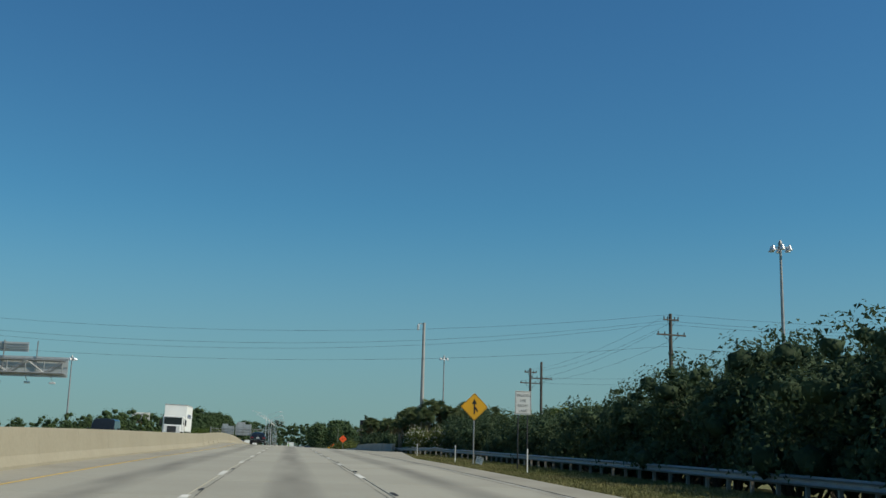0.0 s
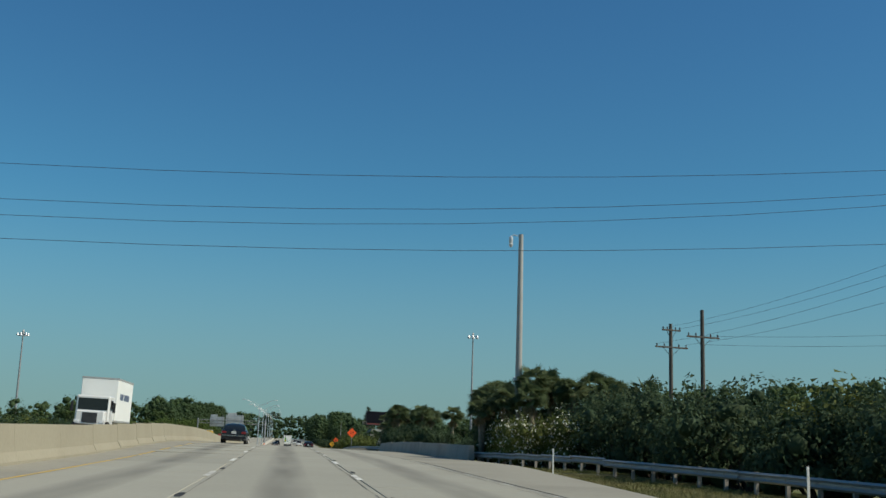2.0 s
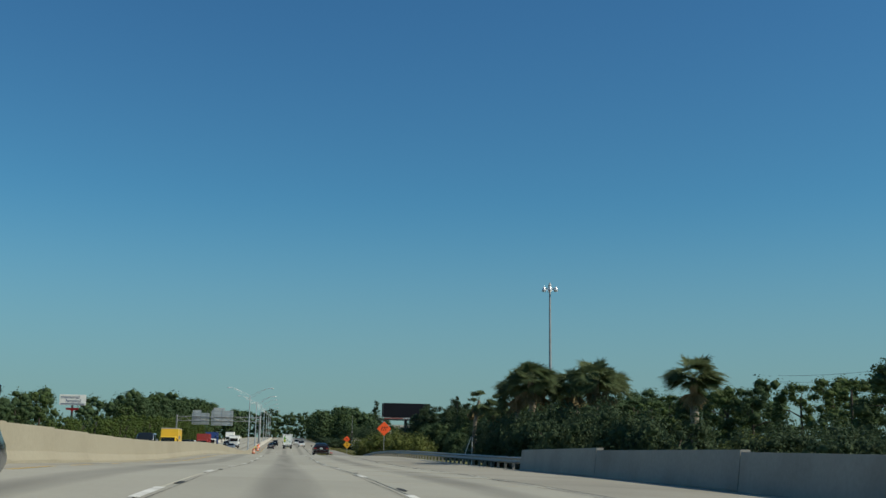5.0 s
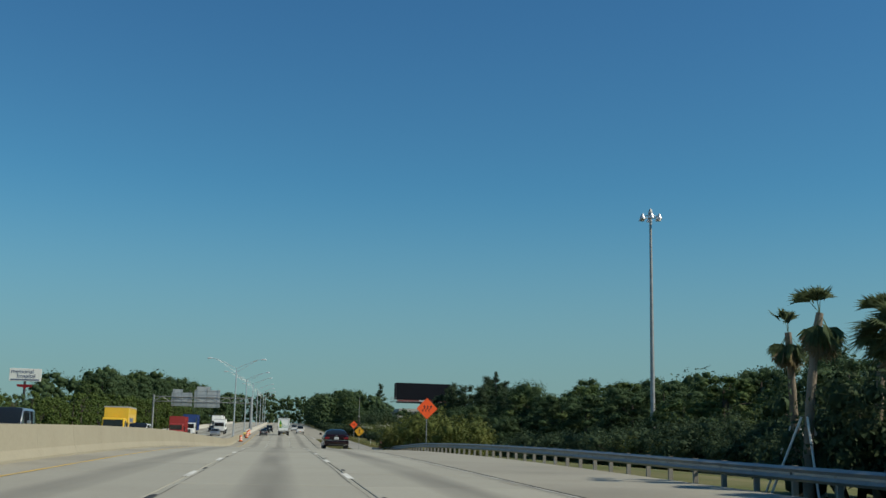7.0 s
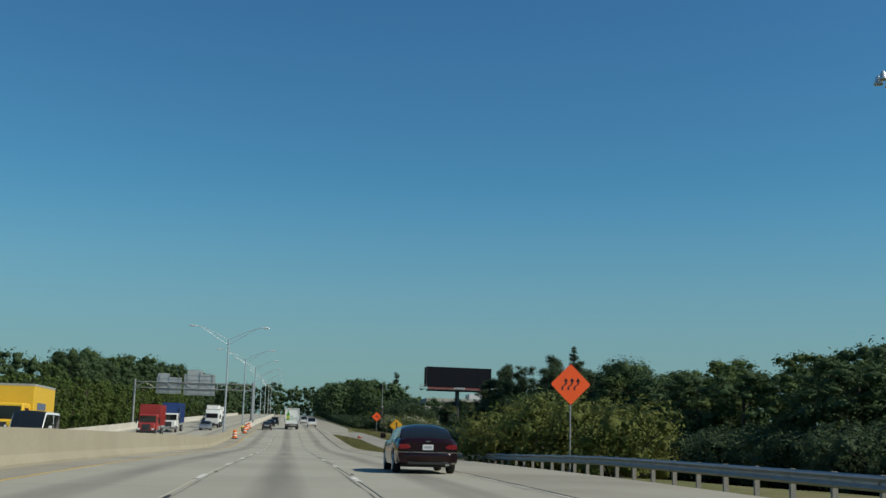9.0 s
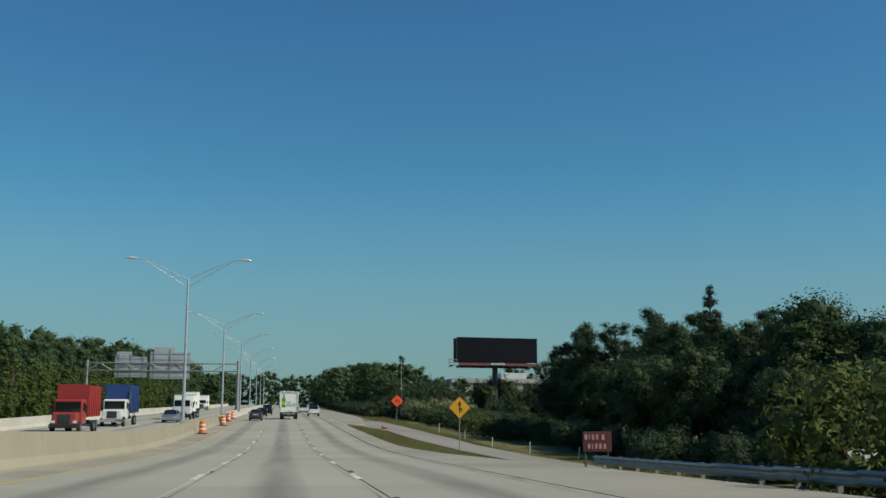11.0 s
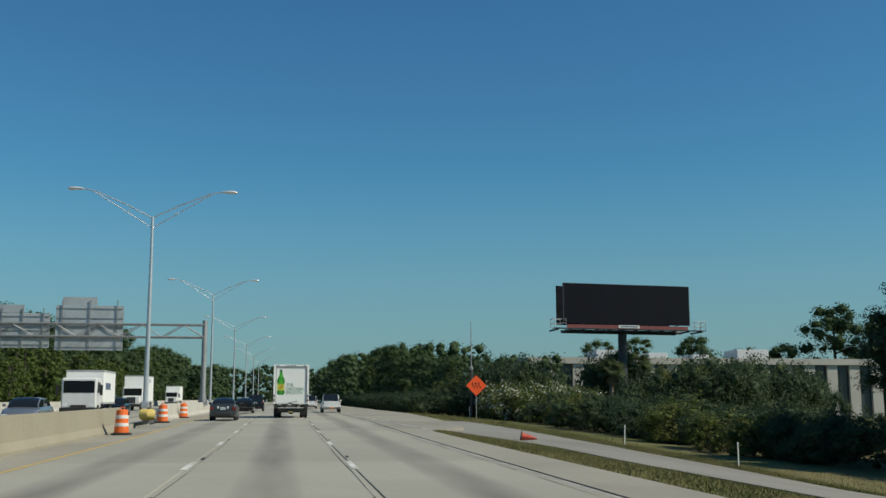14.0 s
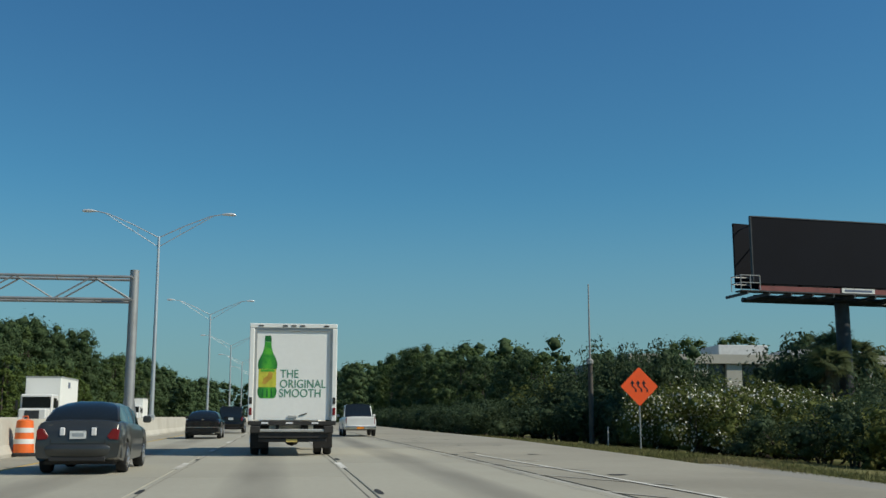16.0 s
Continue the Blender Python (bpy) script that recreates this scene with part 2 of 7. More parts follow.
M_TRUCKALU = material("truck_post_aluminium", (0.48, 0.48, 0.46), 0.5, 0.4, vary=0.12, scale=2, fine=15)
M_DIRT = material("grimy_chassis", (0.035, 0.033, 0.031), 0.8, vary=0.3, scale=3, fine=20)
M_GREEN1 = material("print_dark_green", (0.015, 0.18, 0.035), 0.4, vary=0.2, scale=5, fine=30)
M_GREEN2 = material("print_light_green", (0.10, 0.42, 0.03), 0.4, vary=0.2, scale=5, fine=30, tint=(0.03, 0.28, 0.03))
M_BOTTLE = material("print_bottle_green", (0.10, 0.46, 0.035), 0.4, vary=0.25, scale=6, fine=40, tint=(0.03, 0.30, 0.03))
bn, bl = M_BOTTLE.node_tree.nodes, M_BOTTLE.node_tree.links
where, across, offset, size, edge, dark = bn.new("ShaderNodeTexCoord"), bn.new("ShaderNodeSeparateXYZ"), bn.new("ShaderNodeMath"), bn.new("ShaderNodeMath"), bn.new("ShaderNodeMapRange"), bn.new("ShaderNodeMix")
bl.new(where.outputs["Object"], across.inputs[0])
offset.operation, size.operation, dark.data_type = "ADD", "ABSOLUTE", "RGBA"
offset.inputs[1].default_value = 0.71
bl.new(across.outputs["X"], offset.inputs[0])
bl.new(offset.outputs[0], size.inputs[0])
edge.inputs["From Min"].default_value, edge.inputs["From Max"].default_value = 0.05, 0.25
bl.new(size.outputs[0], edge.inputs["Value"])
dark.inputs["B"].default_value = (0.012, 0.16, 0.03, 1)
bl.new(edge.outputs["Result"], dark.inputs["Factor"])
bl.new(bn["Principled BSDF"].inputs["Base Color"].links[0].from_socket, dark.inputs["A"])
bl.new(dark.outputs["Result"], bn["Principled BSDF"].inputs["Base Color"])
M_PRINTYEL = material("print_yellow", (0.60, 0.58, 0.06), 0.4, vary=0.15, scale=6, fine=30)
M_PRINTRED = material("print_ochre", (0.55, 0.33, 0.05), 0.4)
M_LETTER = material("print_letter_green", (0.085, 0.27, 0.17), 0.5)
M_BILL = material("blank_billboard_vinyl", (0.0045, 0.0062, 0.0115), 0.8, vary=0.12, scale=0.3, fine=6, spec=0.15)
M_BILLRED = material("red_oxide_rail", (0.20, 0.05, 0.045), 0.6, vary=0.15)
M_STUCCO = material("building_panel", (0.44, 0.42, 0.37), 0.85, vary=0.08, scale=0.3, fine=5, coords="World")
M_ROOFGREY = material("roof_equipment", (0.55, 0.56, 0.56), 0.6, vary=0.08)
M_DRUM = material("drum_orange", (0.80, 0.15, 0.02), 0.5, vary=0.1, scale=3, fine=20)
M_DRUMWHITE = material("reflective_white_band", (0.70, 0.70, 0.68), 0.4, vary=0.08)
M_CUSHION = material("cushion_yellow", (0.62, 0.47, 0.14), 0.6, vary=0.12)
M_LAMPHEAD = material("lamp_head_grey", (0.66, 0.68, 0.70), 0.35, 0.3, vary=0.06)
PAINTS = {}


def paint(name, colour, metal=0.35, rough=0.22):
    if name not in PAINTS:
        PAINTS[name] = material("paint_" + name, colour, rough, metal, vary=0.04, scale=1.5, fine=200, coat=0.3)
    return PAINTS[name]


# ---- mesh helpers ----
def bm_box(bm, x0, x1, y0, y1, z0, z1, m=None, taper=0.0):
    vs = [bm.verts.new((x, y, z)) for x in (x0, x1) for y in (y0, y1) for z in (z0, z1)]
    for f in ((0, 1, 3, 2), (4, 6, 7, 5), (0, 4, 5, 1), (2, 3, 7, 6), (0, 2, 6, 4), (1, 5, 7, 3)):
        bm.faces.new([vs[i] for i in f])
    if m:
        for v in vs:
            v.co = m @ v.co
    return vs


def bm_tube(bm, points, radii, sides=8, caps=True):
    """A tube through points, of the given radii."""
    rings = []
    pts = [Vector(p) for p in points]
    for i, p in enumerate(pts):
        d = (pts[min(i + 1, len(pts) - 1)] - pts[max(i - 1, 0)]).normalized()
        a = d.cross(Vector((0, 0, 1)) if abs(d.z) < 0.95 else Vector((1, 0, 0))).normalized()
        b = d.cross(a)
        r = radii[i] if hasattr(radii, "__len__") else radii
        rings.append([bm.verts.new(p + r * (math.cos(t) * a + math.sin(t) * b)) for t in (2 * math.pi * k / sides for k in range(sides))])
    for r0, r1 in zip(rings, rings[1:]):
        for k in range(sides):
            bm.faces.new((r0[k], r0[(k + 1) % sides], r1[(k + 1) % sides], r1[k]))
    if caps:
        bm.faces.new(rings[0][::-1])
        bm.faces.new(rings[-1])
    return rings


def bm_poly(bm, outline, y0, y1):
    """A flat shape in the xz plane, from y0 to y1 thick."""
    a = [bm.verts.new((x, y0, z)) for x, z in outline]
    b = [bm.verts.new((x, y1, z)) for x, z in outline]
    bm.faces.new(a)
    bm.faces.new(b[::-1])
    for i in range(len(a)):
        j = (i + 1) % len(a)
        bm.faces.new((a[j], a[i], b[i], b[j]))


def bm_lathe(bm, profile, sides=16, axis="z", centre=(0, 0, 0)):
    rings = []
    for r, h in profile:
        ring = []
        for k in range(sides):
            t = 2 * math.pi * k / sides
            c, s = r * math.cos(t), r * math.sin(t)
            p = (c, s, h) if axis == "z" else (h, c, s)
            ring.append(bm.verts.new(Vector(p) + Vector(centre)))
        rings.append(ring)
    for r0, r1 in zip(rings, rings[1:]):
        for k in range(sides):
            bm.faces.new((r0[k], r0[(k + 1) % sides], r1[(k + 1) % sides], r1[k]))
    bm.faces.new(rings[0][::-1])
    bm.faces.new(rings[-1])


def mesh_of(name, bm, mat, smooth=False, bevel=0.0):
    if bevel:
        bmesh.ops.bevel(bm, geom=bm.edges[:], offset=bevel, segments=1, affect="EDGES")
    bmesh.ops.recalc_face_normals(bm, faces=bm.faces)
    me = bpy.data.meshes.new(name)
    bm.to_mesh(me)
    bm.free()
    if smooth:
        me.shade_smooth()
        me.set_sharp_from_angle(angle=radians(38))
    if mat:
        me.materials.append(mat)
    return me


def part(name, bm, mat, parent=None, label="", smooth=False, bevel=0.0):
    ob = new(name, mesh_of(name, bm, mat, smooth, bevel))
    ob.parent = parent
    return tagged(ob, label)


def piece(name, me, parent, m):
    ob = new(name, me)
    ob.parent = parent
    ob.matrix_basis = m
    return ob


def empty(name, label, category, group="", kind=""):
    return tagged(new(name), label, category, group, kind)


def box_part(name, dims, mat, parent, label="", bevel=0.0):
    bm = bmesh.new()
    bm_box(bm, *dims)
    return part(name, bm, mat, parent, label, bevel=bevel)


def lettering(name, text, size, mat, parent, m, depth=0.006, align="LEFT", label="", bold=0.0):
    cu = bpy.data.curves.new(name, "FONT")
    cu.body, cu.size, cu.extrude, cu.align_x = text, size, depth / 2, align
    tmp = bpy.data.objects.new(name, cu)
    scene.collection.objects.link(tmp)
    me = bpy.data.meshes.new_from_object(tmp.evaluated_get(bpy.context.evaluated_depsgraph_get()))
    bpy.data.objects.remove(tmp)
    me.materials.clear()
    me.materials.append(mat)
    if bold:
        bm = bmesh.new()
        for k in (-1, 0, 1):
            start = len(bm.verts)
            bm.from_mesh(me)
            bm.verts.ensure_lookup_table()
            for v in bm.verts[start:]:
                v.co += Vector((k * bold, abs(k) * k * bold * 0.5, 0.0004 * k))
        bm.to_mesh(me)
        bm.free()
    ob = new(name, me)
    ob.parent = parent
    ob.matrix_basis = m
    return tagged(ob, label)


def strip(name, ys, edges, mat, lift=0.0, label="", category="", kind="structure", skirt=0.3, surface=None):
    """A ribbon along the road; edges(y) gives its two sides. surface: the height to lie on."""
    surface = surface or road_at
    bm = bmesh.new()
    rows = []
    for y in ys:
        x0, x1 = edges(y)
        xs = np.linspace(x0, x1, 5)
        rows.append([bm.verts.new((x, y, surface(x, y) + lift)) for x in xs])
    for a, b in zip(rows, rows[1:]):
        for i in range(4):
            bm.faces.new((a[i], a[i + 1], b[i + 1], b[i]))
    if skirt:
        for side in (0, 4):
            low = [bm.verts.new(r[side].co - Vector((0, 0, skirt))) for r in rows]
            for i in range(len(rows) - 1):
                bm.faces.new((rows[i][side], rows[i + 1][side], low[i + 1], low[i]))
    ob = part(name, bm, mat, None, label)
    return tagged(ob, label, category, "", kind)

# ---- ground and road ----
bm = bmesh.new()
gx = [-3000, -900, -400, -200, -120, -80, -60, -45, -35, -26, -25, -10, 7, 8.5, 9.5, 11, 12.5, 14, 17, 20, 24, 30, 40, 60, 90, 140, 220, 400, 900, 3000]
gy = [-400, -200, -100] + list(range(-60, 620, 8)) + [640, 680, 740, 820, 900, 1000, 1200, 1600, 2400, 4800]
grid = []
for y in gy:
    row = []
    for x in gx:
        z = ground_z(x, y) - (0.35 if -26 < x < 7.6 else 0.06)
        z += 0.12 * noise.noise((x * 0.11, y * 0.11, 0)) if 12 < abs(x) < 400 and x > 0 or x < -30 else 0
        row.append(bm.verts.new((x, y, z)))
    grid.append(row)
for a, b in zip(grid, grid[1:]):
    for i in range(len(gx) - 1):
        bm.faces.new((a[i], a[i + 1], b[i + 1], b[i]))
tagged(part("ground", bm, M_GROUND, None), "rough mown grass ground beside the highway", "ground", "", "structure")

ALONG = list(range(-80, 1010, 5))
road = strip("road", ALONG, lambda y: (-7.0, 7.0), M_BED, -0.10, "pale worn concrete highway with three lanes", "road")
strip("road_opposite", ALONG, lambda y: (-24.0, -8.2), M_ROAD, -0.005, "concrete carriageway for oncoming traffic", "road")
strip("shoulder_1", ALONG, lambda y: (-7.0, -5.62), M_SHOULDER, -0.006, "sandy concrete inner shoulder along the barrier", "shoulder")


def outer_edge(y):
    return float(np.interp(y, (-80, 60, 95, 112, 190, 300, 312, 325, 337, 396, 402, 428, 450, 1010), (6.4, 6.9, 9.6, 10.3, 10.3, 9.6, 8.7, 7.9, 7.15, 7.1, 9.6, 11.2, 12.2, 12.6)))


strip("shoulder_2", sorted(set(ALONG + [95, 112, 396, 402])), lambda y: (5.62, outer_edge(y)), M_SHOULDER, -0.006, "stained concrete outer shoulder", "shoulder")

def ramp_edges(y):
    return (float(np.interp(y, (240, 300, 330, 346, 365, 385, 393, 397), (34, 20.5, 15.6, 12.6, 11.3, 11.2, 10.9, 8.0))),
            float(np.interp(y, (240, 300, 330, 356, 367, 378, 390, 403, 424), (44, 27.5, 23.6, 21.9, 20.6, 19.3, 17.8, 15.2, 12.9))))


strip("ramp", [240, 260, 280, 300, 310, 320, 330, 340, 348, 356, 365, 373, 380, 388, 397], ramp_edges, M_RAMP, 0.012, "grey concrete entrance ramp joining the highway", "ramp", surface=ground_z)
strip("ramp_mouth", [397, 402, 408, 414, 420, 424], lambda y: (outer_edge(y) - 0.2, ramp_edges(y)[1] + 0.6), M_RAMP, 0.018, "grey concrete merge area of the ramp", "ramp", surface=ground_z)

# lines
for x, mat, nm, lab in ((-5.42, M_YLINE, "yellow_edge_line", "worn yellow edge line"), (5.42, M_EDGE, "white_edge_line", "faint worn white edge line")):
    strip(nm, ALONG, lambda y, x=x: (x - 0.06, x + 0.06), mat, 0.005, lab, "road marking", "structure", 0)
bm = bmesh.new()
for x in (-1.83, 1.83, -12.1, -15.8, -19.5):
    for k in range(-4, 62):
        y0 = k * 12.19 + 3.2
        for i in range(2):
            a, b = y0 + i * 1.5, y0 + 1.5 + i * 1.5
            vs = [bm.verts.new((x + s * 0.075, y, road_at(x + s * 0.075, y) + 0.006)) for s, y in ((-1, a), (1, a), (1, b), (-1, b))]
            bm.faces.new(vs)
tagged(part("lane_dashes", bm, M_LINE, None), "worn white dashed lane lines", "road marking", "", "stuff")
strip("gore_line", [398 + 4 * i for i in range(8)], lambda y: (7.1 - (y - 398) * 0.03 - 0.05, 7.1 - (y - 398) * 0.03 + 0.05), M_LINE, 0.009, "worn white gore line", "road marking", "structure", 0)
bm = bmesh.new()
for k in range(9):
    xa, ya, xb, yb = 5.1, 405.5 + 5.0 * k, 7.1, 401.0 + 5.0 * k
    pts = [(xa, ya), (xb, yb), (xb, yb + 0.26), (xa, ya + 0.26)]
    bm.faces.new([bm.verts.new((a, b, road_at(a, b) + 0.006)) for a, b in pts])
tagged(part("gore_stripes", bm, M_EDGE, None), "worn white diagonal gore stripes", "road marking", "", "stuff")
bm = bmesh.new()
rng = random.Random(4)
for x in (-1.83, 1.83):
    for k in range(-2, 60):
        y, w, ln = k * 12.19 + 8.0 + rng.uniform(-0.4, 0.4), rng.uniform(0.045, 0.08), rng.uniform(0.4, 0.9)
        ring = [(x + 0.1 + w * math.cos(t) * rng.uniform(0.75, 1.1), y + ln * max(-0.8, min(0.8, math.sin(t))) * rng.uniform(0.85, 1.1)) for t in (i * math.pi / 5 for i in range(10))]
        bm.faces.new([bm.verts.new((a, b, road_at(a, b) + 0.007)) for a, b in ring])
seams = bmesh.new()
for x in (-1.83 + 0.16, 1.83 - 0.14, 5.2):
    pts = [(x + 0.012 * math.sin(y * 0.5) + rng.uniform(-0.008, 0.008), y) for y in np.arange(-20, 640, 2.0)]
    for (xa, ya), (xb, yb) in zip(pts, pts[1:]):
        w = rng.choice((0.004, 0.007, 0.011))
        seams.faces.new([seams.verts.new((p, q, road_at(p, q) + 0.0065)) for p, q in ((xa - w, ya), (xa + w, ya), (xb + w, yb), (xb - w, yb))])
tagged(part("sealed_joint", seams, M_SEAM, None), "thin dark sealed joints between the lanes", "road joint", "", "stuff")
for k in range(14):
    x, y = rng.uniform(5.6, 9.2), rng.uniform(402, 470)
    ring = [(x + rng.uniform(0.06, 0.3) * math.cos(t), y + rng.uniform(0.1, 0.3) * math.sin(t)) for t in (i * math.pi / 4 for i in range(8))]
    bm.faces.new([bm.verts.new((a, b, road_z(b) + 0.004)) for a, b in ring])
tagged(part("tar_marks", bm, M_TAR, None), "black tar patches and sealed joints on the concrete", "tar patch", "", "stuff")

# ---- median barrier, parapet ----
BARRIER = ((0.30, 0.0), (0.30, 0.07), (0.17, 0.32), (0.09, 1.05), (-0.09, 1.05), (-0.17, 0.32), (-0.30, 0.07), (-0.30, 0.0))


def barrier_piece(ln, height=1.05, profile=BARRIER, mat=M_BARRIER):
    bm = bmesh.new()
    a = [bm.verts.new((x, -ln / 2, z * height / 1.05 - (0.1 if z == 0 else 0))) for x, z in profile]
    b = [bm.verts.new((x, ln / 2, z * height / 1.05 - (0.1 if z == 0 else 0))) for x, z in profile]
    bm.faces.new(a)
    bm.faces.new(b[::-1])
    for i in range(len(a)):
        j = (i + 1) % len(a)
        bm.faces.new((a[j], a[i], b[i], b[j]))
    return mesh_of("barrier_segment", bm, mat)


def along(x, y, z=0.0, slope=True):
    s = math.degrees(math.atan((road_z(y + 3) - road_z(y - 3)) / 6)) if slope else 0
    return pose(x, y, road_at(x, y) + z, s)


seg, pale_seg = barrier_piece(6.092), barrier_piece(6.092, mat=M_PALEBARRIER)
for nm, x, y0, y1, me, lab in (("barrier_1", -7.3, -60, 392, seg, "tan concrete median barrier with stained face"),
                               ("barrier_2", -7.45, 417, 760, pale_seg, "pale concrete median barrier rising uphill"),
                               ("barrier_3", -24.3, 250, 760, pale_seg, "white concrete barrier along the opposite carriageway")):
    root = empty(nm, lab, "barrier", "", "structure")
    y = y0
    while y < y1:
        piece("barrier_segment", me, root, along(x, y + 3.03))
        y += 6.1
bm = bmesh.new()
PARAPET = ((-0.16, -0.3), (-0.24, 0.0), (-0.20, 0.3), (-0.12, 0.91), (0.12, 0.91), (0.16, -0.3))
a = [bm.verts.new((x, -6, z)) for x, z in PARAPET]
b = [bm.verts.new((x, 6, z)) for x, z in PARAPET]
bm.faces.new(a)
bm.faces.new(b[::-1])
for i in range(6):
    bm.faces.new((a[(i + 1) % 6], a[i], b[i], b[(i + 1) % 6]))
me = mesh_of("parapet_segment", bm, M_WALL)
root = empty("parapet", "weathered grey concrete bridge parapet", "parapet", "", "structure")
for k in range(5):
    piece("parapet_segment", me, root, along(10.55, 118 + 12.03 * k))

# ---- guardrails ----
bm = bmesh.new()
wave = ((0.0, 0.0), (0.03, 0.03), (0.075, 0.06), (0.0, 0.13), (0.0, 0.18), (0.075, 0.25), (0.03, 0.28), (0.0, 0.31))
a = [bm.verts.new((-x, -1.95, z)) for x, z in wave]
b = [bm.verts.new((-x, 1.95, z)) for x, z in wave]
for i in range(7):
    bm.faces.new((a[i], a[i + 1], b[i + 1], b[i]))
    bm.faces.new([bm.verts.new(v.co + Vector((0.012, 0, 0))) for v in (a[i + 1], a[i], b[i], b[i + 1])])
rail_mesh = mesh_of("rail", bm, M_GALV, True)
bm = bmesh.new()
bm_box(bm, 0.02, 0.14, -0.045, 0.045, -0.9, 0.74)
bm_box(bm, 0.0, 0.05, -0.055, 0.055, 0.42, 0.72)
post_mesh = mesh_of("post", bm, material("grey_guardrail_post", (0.28, 0.26, 0.23), 0.85, vary=0.15))


def guardrail(x_of, y0, y1, label, sink=0.0):
    root = empty("guardrail", label, "guardrail", "guardrails")
    y = y0
    while y < y1:
        x = x_of(y)
        turn = math.degrees(math.atan((x_of(y + 2) - x_of(y - 2)) / 4))
        m = pose(x, y, ground_z(x, y) - sink, math.degrees(math.atan((road_z(y + 2) - road_z(y - 2)) / 4)), 0, -turn)
        piece("rail", rail_mesh, root, m @ pose(0, 0, 0.42))
        piece("post", post_mesh, root, m @ pose(0, -0.95, 0))
        piece("post", post_mesh, root, m @ pose(0, 0.95, 0))
        y += 3.81


guardrail(lambda y: float(np.interp(y, (0, 80, 96, 114), (14.4, 14.4, 13.0, 10.7))), 20, 112, "galvanised steel guardrail on the grass verge", 0.07)
guardrail(lambda y: 10.75 + max(0, (y - 180)) * 0.005, 175, 312, "galvanised steel guardrail along the shoulder edge")

# ---- poles, signs, wires ----
def stand(ob, x, y, z=None, turn=0.0, lean=0.0):
    ob.matrix_basis = pose(x, y, ground_z(x, y) if z is None else z, 0, lean, turn)
    return ob


def square_diamond(r, n=3, rad=0.08):
    """The outline of a diamond of half-width r with rounded corners."""
    pts = []
    for k in range(4):
        t = k * math.pi / 2
        c = Vector((math.cos(t), math.sin(t)))
        s = Vector((-math.sin(t), math.cos(t)))
        base = c * (r - rad)
        for i in range(n + 1):
            u = -math.pi / 4 + (math.pi / 2) * i / n
            p = base + rad * (math.cos(u) * c + math.sin(u) * s)
            pts.append((p.x, p.y))
    return pts


def sign_post(parent, top, r=0.04, name="post"):
    bm = bmesh.new()
    bm_tube(bm, [(0, 0.07, -0.3), (0, 0.07, top)], r, 8)
    return part(name, bm, M_GALV, parent, "galvanised post")


def merge_sign(x, y, centre, r):
    root = empty("merge_sign", "yellow diamond merge warning sign on a steel post", "road sign", "merge signs")
    h = centre - ground_z(x, y)
    sign_post(root, h + r * 0.7)
    bm = bmesh.new()
    bm_poly(bm, [(a, b + h) for a, b in square_diamond(r)], 0.0, 0.012)
    panel = part("panel", bm, M_YELLOW, root, "yellow reflective panel")
    bm = bmesh.new()
    s = r / 0.86
    bm_poly(bm, [(a * s, b * s + h) for a, b in ((-0.045, -0.45), (0.045, -0.45), (0.045, 0.18), (0.16, 0.18), (0.0, 0.52), (-0.16, 0.18), (-0.045, 0.18))], -0.006, -0.002)
    part("arrow", bm, M_BLACK, panel, "black arrow")
    bm = bmesh.new()
    bm_poly(bm, [(a * s, b * s + h) for a, b in ((0.05, 0.02), (0.05, -0.12), (0.17, -0.33), (0.25, -0.29), (0.15, -0.08))], -0.006, -0.002)
    part("side_road", bm, M_BLACK, panel, "black merging stroke")
    bm = bmesh.new()
    o, i = square_diamond(r * 0.965), square_diamond(r * 0.935)
    a = [bm.verts.new((p, -0.004, q + h)) for p, q in o]
    b = [bm.verts.new((p, -0.004, q + h)) for p, q in i]
    for k in range(len(a)):
        bm.faces.new((a[k], a[(k + 1) % len(a)], b[(k + 1) % len(a)], b[k]))
    part("border", bm, M_BLACK, panel, "black border")
    return stand(root, x, y)


def shift_sign(x, y, centre, r, flip=1):
    root = empty("lane_shift_sign", "orange diamond roadworks sign with three bent arrows", "road sign", "roadworks signs")
    h = centre - ground_z(x, y)
    sign_post(root, h + r * 0.6)
    bm = bmesh.new()
    bm_poly(bm, [(a, b + h) for a, b in square_diamond(r)], 0.0, 0.012)
    panel = part("panel", bm, M_ORANGE, root, "orange reflective panel")
    s = r / 0.86
    for k in (-1, 0, 1):
        bm = bmesh.new()
        c = k * 0.27
        line = ((-0.10, -0.25), (-0.10, -0.12), (0.06, 0.02), (0.06, 0.14))
        left = [(p - 0.035, q) for p, q in line]
        right = [(p + 0.035, q) for p, q in line]
        for a0, a1, b0, b1 in zip(left, left[1:], right, right[1:]):
            bm_poly(bm, [((c + p * flip) * s, q * s + h) for p, q in (a0, b0, b1, a1)], -0.006, -0.002)
        bm_poly(bm, [((c + p * flip) * s, q * s + h) for p, q in ((-0.04, 0.13), (0.16, 0.13), (0.06, 0.28))], -0.006, -0.002)
        part("arrow", bm, M_BLACK, panel, "black bent arrow")
    return stand(root, x, y)


merge_sign(10.78, 63.9, 4.52, 0.80)
merge_sign(12.4, 348.1, 5.38, 0.76)
shift_sign(13.04, 271.2, 6.93, 0.92)
shift_sign(17.7, 444.6, 7.75, 0.92, -1)

